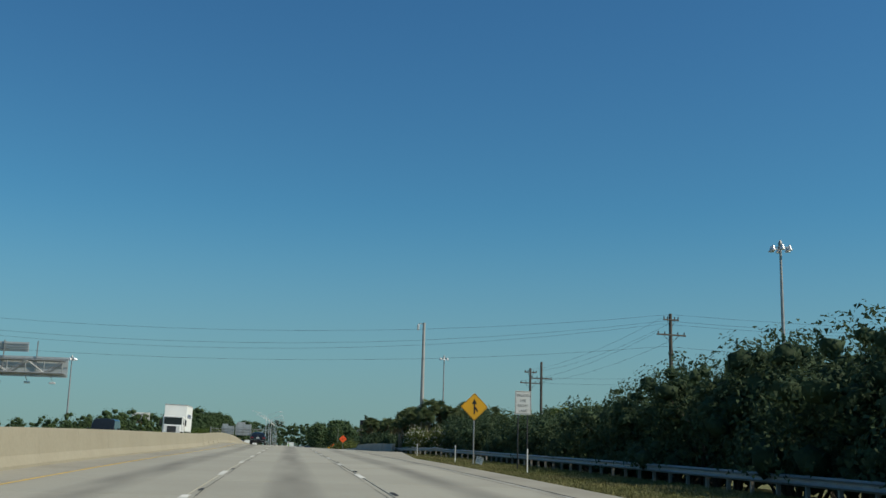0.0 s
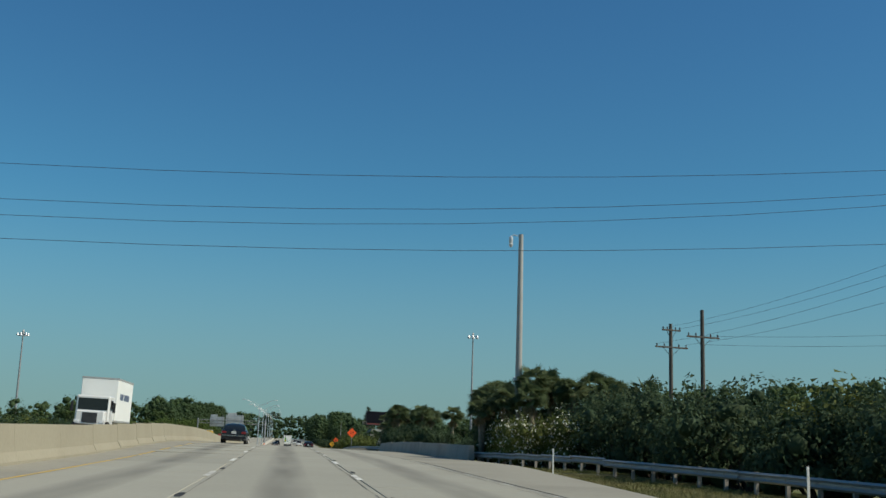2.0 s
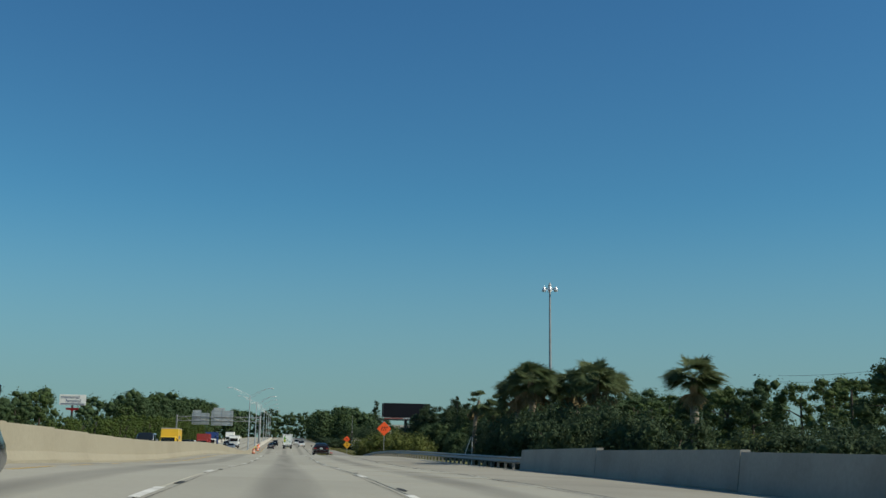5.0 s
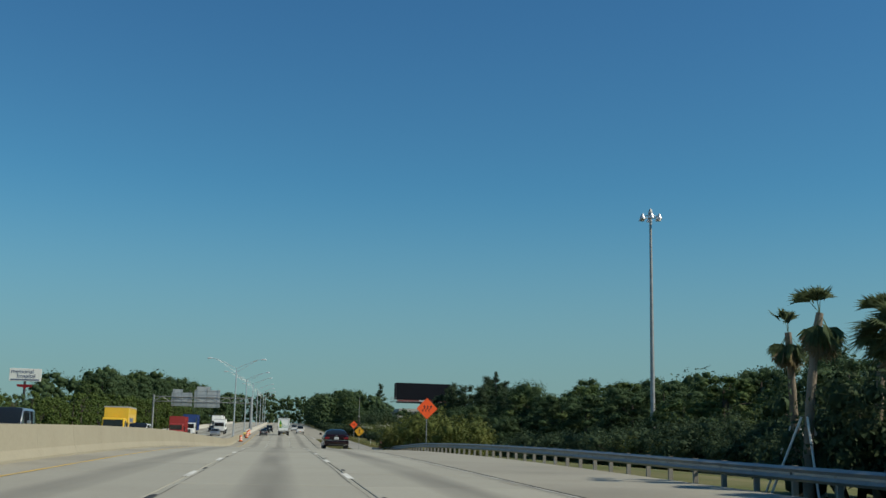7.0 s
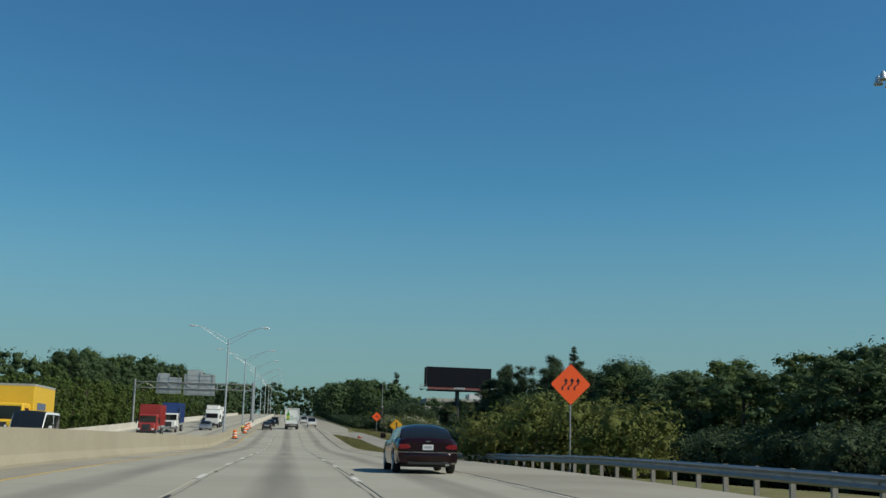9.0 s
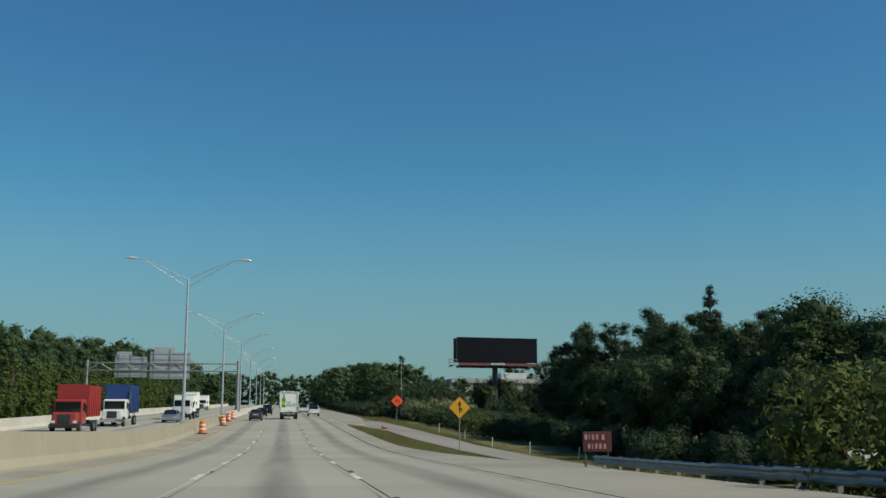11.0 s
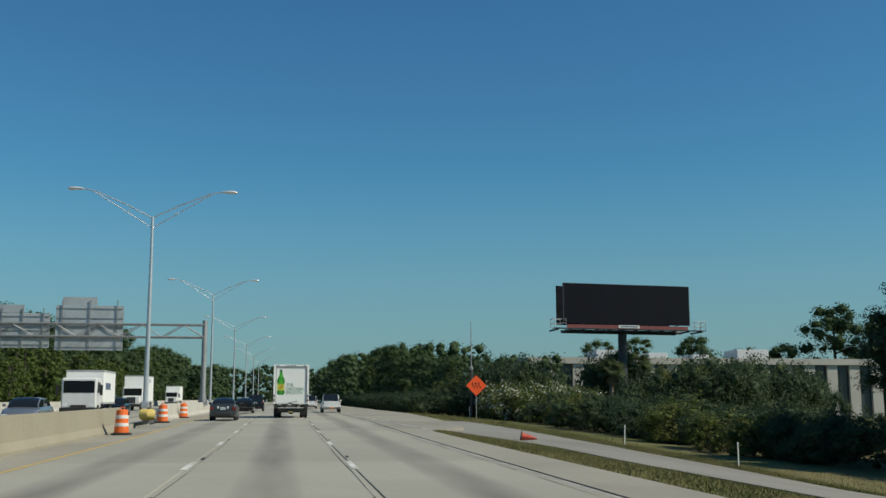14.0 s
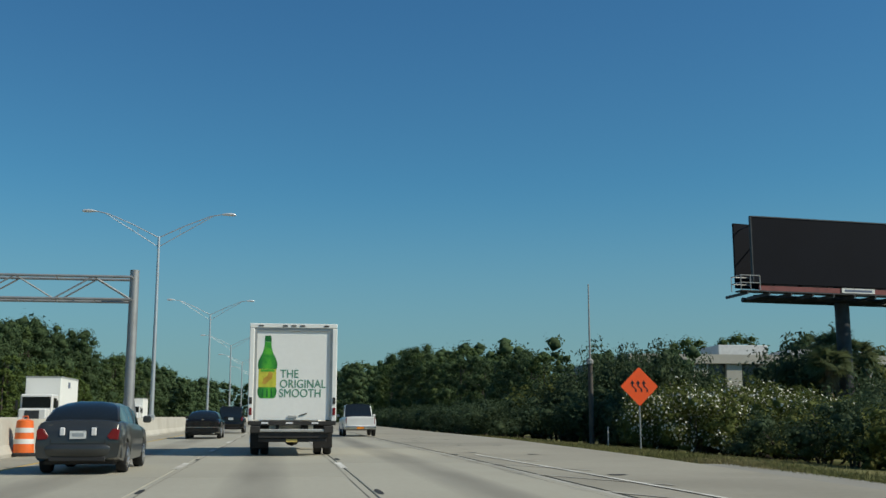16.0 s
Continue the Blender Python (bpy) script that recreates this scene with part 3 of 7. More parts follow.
root = empty("truck_lane_sign", "white regulatory sign for lorries on two posts", "road sign")
w, h0, h1 = 0.43, 2.78, 4.0
bm = bmesh.new()
bm_box(bm, -w, w, 0, 0.012, h0, h1)
panel = part("panel", bm, M_SIGNWHITE, root, "white reflective panel")
for sx in (-0.25, 0.25):
    bm = bmesh.new()
    bm_tube(bm, [(sx, 0.05, -0.3), (sx, 0.05, h1 - 0.1)], 0.035, 8)
    part("post", bm, M_DARKSTEEL, root, "dark steel post")
for i, word in enumerate(("TRUCKS", "USE", "RIGHT", "LANE")):
    lettering("word", word, 0.19, M_SIGNTEXT, panel, pose(0, -0.005, h1 - 0.30 - 0.265 * i, 90), 0.003, "CENTER", "dark grey lettering")
for dims in ((-w + 0.03, w - 0.03, h0 + 0.03, h0 + 0.05), (-w + 0.03, w - 0.03, h1 - 0.05, h1 - 0.03), (-w + 0.03, -w + 0.05, h0 + 0.055, h1 - 0.055), (w - 0.05, w - 0.03, h0 + 0.055, h1 - 0.055)):
    bm = bmesh.new()
    bm_box(bm, dims[0], dims[1], -0.004, -0.001, dims[2], dims[3])
    part("border", bm, M_BLACK, panel)
stand(root, 11.9, 55.2)

root = empty("yard_sign", "small white placard tilted on the grass", "yard sign")
bm = bmesh.new()
bm_box(bm, -0.2, 0.2, 0, 0.01, 0.10, 0.50)
p = part("panel", bm, M_SIGNWHITE, root, "white corrugated panel")
for k in range(3):
    box_part("print_bar", (-0.15, 0.15 - 0.06 * k, -0.004, -0.001, 0.42 - 0.10 * k, 0.45 - 0.10 * k), M_INK, p, "dark blue printed bar")
for sx in (-0.12, 0.12):
    bm = bmesh.new()
    bm_tube(bm, [(sx, 0.012, -0.1), (sx, 0.012, 0.3)], 0.006, 5)
    part("wire_leg", bm, M_GALV, root)
stand(root, 10.4, 60.0, None, -20, 14)


def delineator(x, y, h=1.1, lean=0):
    root = empty("delineator", "slim white flexible delineator post", "delineator", "delineator posts")
    bm = bmesh.new()
    bm_box(bm, -0.03, 0.03, -0.008, 0.008, -0.1, h)
    post = part("post", bm, M_SIGNWHITE, root, "white plastic post", bevel=0.004)
    box_part("reflector", (-0.024, 0.024, -0.013, -0.009, h - 0.22, h - 0.06), M_DRUMWHITE, root)
    return stand(root, x, y, None, 0, lean)


for x, y, ln in ((10.8, 71.3, 0), (10.9, 94, 0), (10.6, 48, 0), (21.6, 366.7, 2), (23.2, 356.4, 7), (20.4, 378.1, 0), (19.7, 390.4, 0), (18.6, 403.0, 2), (18.3, 452, 0)):
    delineator(x, y, 1.05, ln)


def utility_pole(x, y, top, arms, label):
    root = empty("utility_pole", label, "utility pole", "utility poles")
    h = top - ground_z(x, y)
    bm = bmesh.new()
    bm_tube(bm, [(0, 0, -0.5), (0, 0, h * 0.5), (0, 0, h)], (0.19, 0.165, 0.13), 10)
    part("shaft", bm, M_WOODPOLE, root, "weathered timber shaft", smooth=True)
    for dz, half in arms:
        bm = bmesh.new()
        bm_box(bm, -half, half, -0.16, -0.06, h - dz - 0.06, h - dz + 0.06)
        arm = part("crossarm", bm, M_WOODPOLE, root, "timber crossarm", bevel=0.01)
        for sx in (-half * 0.9, -half * 0.45, half * 0.45, half * 0.9):
            bm = bmesh.new()
            bm_lathe(bm, ((0.02, 0), (0.06, 0.04), (0.035, 0.09), (0.065, 0.13), (0.03, 0.2)), 8, "z", (sx, -0.11, h - dz + 0.06))
            part("insulator", bm, M_DARKSTEEL, arm)
        for sx in (-1, 1):
            bm = bmesh.new()
            bm_tube(bm, [(sx * half * 0.55, -0.11, h - dz), (0, -0.05, h - dz - 0.7)], 0.02, 5)
            part("brace", bm, M_DARKSTEEL, root)
    return stand(root, x, y, None, 12)


utility_pole(29.3, 81.5, 13.3, ((0.5, 0.7), (1.7, 1.3)), "weathered timber utility pole with two crossarms")
utility_pole(28.4, 128.8, 12.9, ((0.5, 0.8), (1.8, 1.4)), "weathered timber utility pole with two crossarms")
utility_pole(28.1, 121.6, 13.0, ((1.9, 1.3),), "tall timber utility pole with one crossarm")

utility_pole(27.5, 157.5, 8.2, (), "short timber pole with cables beside the bridge")

root = empty("tall_pole", "tall grey concrete pole with a small camera", "pole")
h = 15.83 - ground_z(13.5, 113.3)
bm = bmesh.new()
bm_tube(bm, [(0, 0, -0.5), (0, 0, h * 0.5), (0, 0, h)], (0.235, 0.19, 0.14), 14)
part("shaft", bm, M_CONCPOLE, root, "tapered concrete shaft", smooth=True)
bm = bmesh.new()
bm_tube(bm, [(0, 0, h - 0.15), (-0.45, 0, h - 0.05), (-0.62, 0, h - 0.15)], 0.03, 6)
arm = part("arm", bm, M_GALV, root, "short bracket arm")
bm = bmesh.new()
bm_lathe(bm, ((0.03, 0.0), (0.12, -0.08), (0.13, -0.35), (0.09, -0.45), (0.13, -0.5), (0.11, -0.62), (0.04, -0.7)), 12, "z", (-0.62, 0, h - 0.12))
part("camera_housing", bm, M_LAMPHEAD, arm, "white dome camera", smooth=True)
box_part("cabinet", (-0.36, -0.06, -0.32, -0.16, 4.95, 5.16), M_LAMPHEAD, root, "small pale equipment box", 0.02)
stand(root, 13.46, 113.3)

root = empty("thin_pole", "slender grey pole with a clamp joint", "pole")
h = 15.2 - ground_z(20.1, 461.5)
bm = bmesh.new()
bm_tube(bm, [(0, 0, -0.4), (0, 0, 5.2)], (0.17, 0.15), 10)
part("lower_shaft", bm, M_WOODPOLE, root, "stout lower shaft", smooth=True)
bm = bmesh.new()
bm_tube(bm, [(0, 0, 5.2), (0, 0, h)], (0.07, 0.04), 8)
part("upper_shaft", bm, M_GALV, root, "thin upper shaft", smooth=True)
bm = bmesh.new()
bm_lathe(bm, ((0.2, 5.05), (0.22, 5.1), (0.22, 5.3), (0.1, 5.4)), 10)
part("clamp", bm, M_GALV, root)
stand(root, 20.1, 461.5)


def wire(points, name="overhead_wire", sag=0.8, r=0.008, label="sagging overhead utility wire"):
    bm = bmesh.new()
    for p, q in zip(points, points[1:]):
        p, q = Vector(p), Vector(q)
        run = [p.lerp(q, t) - Vector((0, 0, 4 * sag * t * (1 - t))) for t in (i / 16 for i in range(17))]
        bm_tube(bm, run, r, 4, False)
    return tagged(part(name, bm, M_WIRE, None), label, "wire", "overhead wires")


# the three lines that cross the highway, and those between the poles
for z_end, low, dy in ((13.25, 2.5, -0.4), (12.9, 3.0, 0.8), (12.75, 3.2, 1.6), (10.85, 2.2, 0.9)):
    wire([(-48, 85.5 + dy, z_end), (29.3, 82.0 + dy, z_end)], sag=low)
    wire([(29.3, 82.0 + dy, z_end), (95, 60 + dy, z_end + 0.3)], sag=1.6)
for dz, dx in ((-0.4, -0.7), (-0.4, 0.7), (-1.6, -1.2), (-1.6, 1.2)):
    wire([(29.3 + dx, 81.6, 13.35 + dz), (28.4 + dx, 128.8, 12.95 + dz)], sag=0.7)
for z in (7.9, 7.5):
    wire([(27.5, 157.5, z), (31.0, 190.0, z + 0.9)], sag=0.4)
    wire([(28.4, 128.8, z + 0.6), (27.5, 157.5, z)], sag=0.4)
wire([(28.1, 121.6, 11.2), (60, 100, 13.0)], sag=0.9)
wire([(28.1, 121.6, 10.6), (60, 98, 12.0)], sag=0.9)


def high_mast(x, y, top):
    root = empty("high_mast_light", "tall galvanised high-mast light with a ring of floodlights", "street lamp", "high masts")
    h = top - ground_z(x, y)
    bm = bmesh.new()
    bm_tube(bm, [(0, 0, -0.5), (0, 0, h * 0.5), (0, 0, h)], (0.30, 0.22, 0.13), 12)
    part("mast", bm, M_GALV, root, "tapered steel mast", smooth=True)
    bm = bmesh.new()
    ring = [(0.75 * math.cos(t), 0.75 * math.sin(t), h - 0.35) for t in (k * math.pi / 6 for k in range(13))]
    bm_tube(bm, ring, 0.05, 5, False)
    bm_lathe(bm, ((0.1, -0.5), (0.25, -0.45), (0.25, 0.2), (0.12, 0.5), (0.03, 0.62)), 10, "z", (0, 0, h))
    head = part("head_ring", bm, M_GALV, root, "lowering ring and hood")
    for k in range(6):
        t = k * math.pi / 3 + 0.3
        bm = bmesh.new()
        c = (1.05 * math.cos(t), 1.05 * math.sin(t), h - 0.5)
        bm_lathe(bm, ((0.08, 0.42), (0.17, 0.3), (0.2, 0.1), (0.33, -0.12), (0.33, -0.2), (0.1, -0.24)), 10, "z", c)
        part("floodlight", bm, M_LAMPHEAD, head, "bright floodlight bowl", smooth=True)
    return stand(root, x, y)


high_mast(39.8, 287.9, 29.5)
high_mast(54.0, 114.2, 26.6)
high_mast(-56.7, 293.1, 26.2)


def median_lamp(x, y, top):
    root = empty("median_lamp", "tall grey double-arm street lamp on the median", "street lamp", "median lamps")
    base = road_z(y) + 0.95
    h = top - base
    bm = bmesh.new()
    pts = [(0.02 * math.sin(3.0 * t), 0, h * t) for t in (i / 8 for i in range(9))]
    bm_tube(bm, pts, [0.15 - 0.07 * i / 8 for i in range(9)], 10)
    part("pole", bm, M_ALU, root, "tapered aluminium pole", smooth=True)
    box_part("base", (-0.2, 0.2, -0.2, 0.2, -0.05, 0.3), M_ALU, root, "base plate housing", 0.03)
    for s in (-1, 1):
        bm = bmesh.new()
        bm_tube(bm, [(0, 0, h - 0.05), (s * 1.6, 0, h + 0.75), (s * 3.2, 0, h + 1.42), (s * 3.9, 0, h + 1.55)], 0.035, 6)
        arm = part("arm", bm, M_ALU, root, "upper truss tube", smooth=True)
        bm = bmesh.new()
        bm_tube(bm, [(0, 0, h - 0.65), (s * 1.6, 0, h + 0.35), (s * 3.3, 0, h + 1.4)], 0.028, 6)
        part("stay", bm, M_ALU, root, "lower truss tube", smooth=True)
        bm = bmesh.new()
        bm_tube(bm, [(s * 1.3, 0, h + 0.17), (s * 1.3, 0, h + 0.58)], 0.02, 5)
        part("strut", bm, M_ALU, root)
        bm = bmesh.new()
        bm_tube(bm, [(s * 3.85, 0, h + 1.55), (s * 4.0, 0, h + 1.56), (s * 4.35, 0, h + 1.57), (s * 4.65, 0, h + 1.55), (s * 4.78, 0, h + 1.53)], (0.05, 0.11, 0.17, 0.16, 0.05), 10)
        for v in bm.verts:
            v.co.z = h + 1.56 + (v.co.z - h - 1.56) * 0.6
        part("luminaire", bm, M_LAMPHEAD, arm, "cobra-head lamp housing", smooth=True)
    root.matrix_basis = pose(x, y, base)
    return root


for x, y, top in ((-7.5, 356.8, 15.25), (-7.45, 408.4, 16.15), (-7.45, 463.0, 17.9), (-7.45, 516, 18.9), (-7.45, 569, 19.9), (-7.45, 622, 20.9), (-7.45, 675, 21.9)):
    median_lamp(x, y, top)


# ---- sign gantry over the opposite carriageway ----
root = empty("sign_gantry", "steel truss gantry seen from behind its signs", "sign gantry")
GY, GZ = 452.5, 14.16
for x, nm in ((-7.45, 1), (-31.2, 2)):
    zb = (road_z(GY) + 0.95) if nm == 1 else ground_z(x, GY)
    bm = bmesh.new()
    bm_tube(bm, [(x, GY, zb - 0.2), (x, GY, GZ)], (0.27, 0.24), 14)
    up = part("upright", bm, M_GALV, root, "thick galvanised upright", smooth=True)
    bm = bmesh.new()
    bm_box(bm, x - 0.45, x + 0.45, GY - 0.45, GY + 0.45, zb - 0.2, zb + 0.12)
    for sx, sy in ((-1, 0), (1, 0), (0, -1), (0, 1)):
        bm_poly(bm, [(x + sx * 0.25, zb), (x + sx * 0.45 + 0.01, zb), (x + sx * 0.25 + 0.005, zb + 1.2)], GY + sy * 0.3 - 0.015, GY + sy * 0.3 + 0.015)
    part("base", bm, M_GALV, up, "flanged base plate")
for oy in (-0.6, 0.6):
    for z in (GZ - 0.45, GZ - 1.65):
        bm = bmesh.new()
        bm_tube(bm, [(-7.5, GY + oy, z), (-31.2, GY + oy, z)], 0.075, 8)
        part("chord", bm, M_GALV, root, "truss chord")
    n = 12
    for k in range(n):
        xa, xb = -7.5 - 23.7 * k / n, -7.5 - 23.7 * (k + 1) / n
        za, zb = (GZ - 0.45, GZ - 1.65) if k % 2 else (GZ - 1.65, GZ - 0.45)
        bm = bmesh.new()
        bm_tube(bm, [(xa, GY + oy, za), (xb, GY + oy, zb)], 0.045, 6)
        part("diagonal", bm, M_GALV, root, "truss diagonal")
for k in range(13):
    x = -7.5 - 23.7 * k / 12
    for z in (GZ - 0.45, GZ - 1.65):
        bm = bmesh.new()
        bm_tube(bm, [(x, GY - 0.6, z), (x, GY + 0.6, z)], 0.035, 5)
        part("cross_tie", bm, M_GALV, root)
for x0, x1, z0, z1, tab in ((-21.5, -15.2, GZ - 2.9, GZ + 1.4, (-20.9, -17.7, GZ + 1.43, GZ + 2.2)), (-27.0, -22.0, GZ - 2.7, GZ + 0.6, (-26.8, -24.4, GZ + 0.63, GZ + 1.4))):
    bm = bmesh.new()
    bm_box(bm, x0, x1, GY + 0.72, GY + 0.76, z0, z1)
    sg = part("sign_panel", bm, M_SIGNBACK, root, "bare aluminium sign back")
    bm = bmesh.new()
    bm_box(bm, tab[0], tab[1], GY + 0.72, GY + 0.76, tab[2], tab[3])
    part("exit_tab", bm, M_SIGNBACK, sg, "exit tab back")
    for z in np.linspace(z0 + 0.3, z1 - 0.3, 5):
        box_part("stiffener", (x0 + 0.05, x1 - 0.05, GY + 0.66, GY + 0.715, z - 0.03, z + 0.03), M_GALV, sg, "horizontal stiffener")
    for x in np.linspace(x0 + 0.6, x1 - 0.6, 3):
        box_part("hanger", (x - 0.05, x + 0.05, GY + 0.60, GY + 0.655, z0, z1 + 0.5), M_GALV, sg, "vertical hanger")

# ---- cantilever sign beside the opposite carriageway ----
root = empty("cantilever_sign", "steel cantilever truss carrying sign boards seen from behind", "sign gantry")
CX, CY = -38.0, 105.5
zb = ground_z(CX, CY)
bm = bmesh.new()
bm_tube(bm, [(CX, CY, zb - 0.3), (CX, CY, 10.6)], (0.30, 0.25), 14)
part("upright", bm, M_GALV, root, "thick galvanised upright", smooth=True)
for oy in (-0.45, 0.45):
    for z in (8.55, 9.75):
        bm = bmesh.new()
        bm_tube(bm, [(CX, CY + oy, z), (-21.3, CY + oy, z)], 0.07, 8)
        part("chord", bm, M_GALV, root, "truss chord")
    for k in range(10):
        xa, xb = CX + 16.6 * k / 10, CX + 16.6 * (k + 1) / 10
        za, zc = (8.55, 9.75) if k % 2 else (9.75, 8.55)
        bm = bmesh.new()
        bm_tube(bm, [(xa, CY + oy, za), (xb, CY + oy, zc)], 0.05, 6)
        part("diagonal", bm, M_GALV, root, "truss diagonal")
for k in range(11):
    x = CX + 16.6 * k / 10
    bm = bmesh.new()
    bm_tube(bm, [(x, CY - 0.45, 8.55), (x, CY - 0.45, 9.75)], 0.045, 6)
    part("upright_tie", bm, M_GALV, root, "truss post")
for x0, x1, z0, z1 in ((-37.0, -21.1, 8.25, 10.15), (-37.0, -24.8, 10.55, 11.45)):
    sg = box_part("sign_panel", (x0, x1, CY + 0.62, CY + 0.66, z0, z1), M_SIGNBACK, root, "bare grey sign back")
    for z in np.linspace(z0 + 0.2, z1 - 0.2, 3):
        box_part("stiffener", (x0 + 0.05, x1 - 0.05, CY + 0.555, CY + 0.615, z - 0.03, z + 0.03), M_GALV, sg, "horizontal stiffener")
for x in (-35.0, -31.0, -27.0, -24.0):
    box_part("hanger", (x - 0.05, x + 0.05, CY + 0.49, CY + 0.55, 8.25, 11.6), M_GALV, root, "vertical hanger")
for x in (-30.6, -27.6, -24.9, -22.6):
    bm = bmesh.new()
    bm_tube(bm, [(x, CY + 0.6, 8.3), (x, CY + 1.5, 7.95), (x, CY + 1.6, 7.85)], 0.025, 5)
    arm = part("lamp_arm", bm, M_GALV, root)
    box_part("sign_lamp", (x - 0.28, x + 0.28, CY + 1.45, CY + 1.75, 7.68, 7.86), M_LAMPHEAD, arm, "small sign floodlight", 0.03)

# ---- billboard ----
root = empty("billboard", "blank black billboard on a single steel post", "billboard")
BX, BY = 36.2, 457.0
turn = math.degrees(math.atan2(1.73, 14.26))
zb = ground_z(BX, BY)
z0, z1 = 14.64 - zb, 18.82 - zb
bm = bmesh.new()
bm_tube(bm, [(0.1, 1.6, -0.5), (0.1, 1.6, z0 + 1)], 0.46, 16)
part("post", bm, M_DARKSTEEL, root, "dark round steel post", smooth=True)
face = box_part("face", (-7.2, 7.2, -0.1, 0.05, z0, z1), M_BILL, root, "blank black vinyl face", 0.02)
for dims in ((-7.25, 7.25, -0.13, 0.08, z1 + 0.004, z1 + 0.07), (-7.27, -7.204, -0.13, 0.08, z0, z1), (7.204, 7.27, -0.13, 0.08, z0, z1)):
    box_part("edge_trim", dims, M_DARKSTEEL, face)
bm = bmesh.new()
bm_box(bm, -7.0, 7.1, -0.1, 0.05, z0, z1, pose(-0.25, 3.0, 0, 0, 0, 7))
back = part("back_face", bm, M_BILL, root, "rear billboard face")
for k in range(8):
    x = -6.8 + 13.6 * k / 7
    bm = bmesh.new()
    bm_tube(bm, [(x, 0.12, z0), (x, 0.12, z1)], 0.06, 6)
    bm_tube(bm, [(x, 0.12, z1 - 0.3), (x, 2.6, z1 - 0.5)], 0.04, 5)
    bm_tube(bm, [(x, 0.12, z0 + 0.3), (x, 2.6, z0 + 0.1)], 0.05, 5)
    part("rib", bm, M_DARKSTEEL, root, "steel back frame")
bm = bmesh.new()
bm_box(bm, -8.6, 8.7, -1.0, -0.2, z0 - 0.62, z0 - 0.55)
walk_part = part("catwalk", bm, M_DARKSTEEL, root, "narrow steel catwalk")
for k in range(12):
    x = -8.2 + 16.4 * k / 11
    bm = bmesh.new()
    bm_box(bm, x - 0.04, x + 0.04, -1.0, 1.6, z0 - 0.80, z0 - 0.63)
    part("bracket", bm, M_DARKSTEEL, walk_part)
for s in (-1, 1):
    for z in (z0 - 0.1, z0 + 0.35):
        bm = bmesh.new()
        bm_tube(bm, [(s * 7.35, -1.0, z), (s * 8.65, -1.0, z), (s * 8.65, 0.1, z), (s * 7.35, 0.1, z)], 0.03, 5)
        part("rail", bm, M_GALV, walk_part)
    for x, y in ((7.35, -1.0), (8.65, -1.0), (8.0, -1.0), (8.65, 0.1)):
        bm = bmesh.new()
        bm_tube(bm, [(s * x, y, z0 - 0.56), (s * x, y, z0 + 0.35)], 0.03, 5)
        part("rail_post", bm, M_GALV, walk_part)
box_part("apron", (-6.9, 7.0, -0.16, -0.11, z0 - 0.5, z0 - 0.12), M_BILLRED, root, "dark red apron board")
plate = box_part("name_plate", (-1.1, 1.3, -0.22, -0.17, z0 - 0.40, z0 - 0.10), M_SIGNWHITE, root, "small white plate")
box_part("print_bar", (-0.9, 1.1, -0.226, -0.222, z0 - 0.32, z0 - 0.18), M_INK, plate, "dark printed bar")
bm = bmesh.new()
bm_tube(bm, [(-6.6, 1.0, z0 - 0.7), (6.8, 1.0, z0 - 0.7)], 0.16, 8)
part("torsion_beam", bm, M_DARKSTEEL, root)
bm = bmesh.new()
bm_tube(bm, [(-6.6, 2.4, z0 - 0.7), (6.8, 2.4, z0 - 0.7)], 0.16, 8)
part("torsion_beam", bm, M_DARKSTEEL, root)
root.matrix_basis = pose(BX, BY, zb, 0, 0, turn)

# ---- hospital sign ----
root = empty("hospital_sign", "white hospital sign board over a red marker on a dark post", "sign")
zb = ground_z(-54.7, 420)
top = 17.75 - zb
bm = bmesh.new()
bm_tube(bm, [(0, 0.3, -0.5), (0, 0.3, top - 0.5)], 0.28, 10)
part("post", bm, M_DARKSTEEL, root, "dark post")
bd = box_part("board", (-3.25, 3.25, 0, 0.5, top - 2.7, top), M_SIGNWHITE, root, "white board", 0.03)
lettering("word", "hospital", 1.2, M_INK, bd, pose(-1.7, -0.02, top - 1.98, 90), 0.02, "LEFT", "dark lettering", 0.02)
lettering("word", "memorial", 1.2, M_INK, bd, pose(-2.95, -0.02, top - 1.02, 90), 0.02, "LEFT", "dark lettering", 0.02)
box_part("print_bar", (-2.9, 2.9, -0.02, -0.005, top - 2.55, top - 2.25), M_INK, bd, "thin dark printed bar")
bm = bmesh.new()
bm_poly(bm, [(-1.6, top - 3.4), (1.6, top - 3.4), (1.5, top - 3.9), (0.4, top - 4.0), (0, top - 4.5), (-0.4, top - 4.0), (-1.5, top - 3.9)], 0.0, 0.3)
part("marker", bm, M_LENS, root, "red arrow-shaped marker")
root.matrix_basis = pose(-54.7, 420, zb, 0, 0, 5)

root = empty("white_placard", "small white placard on a thin post", "sign")
box_part("panel", (-0.8, 0.8, 0, 0.03, 1.3, 2.2), M_SIGNWHITE, root, "white panel")
box_part("post", (-0.05, 0.05, 0.035, 0.12, -0.3, 2.1), M_GALV, root, "thin post")
stand(root, 23.0, 312.0)
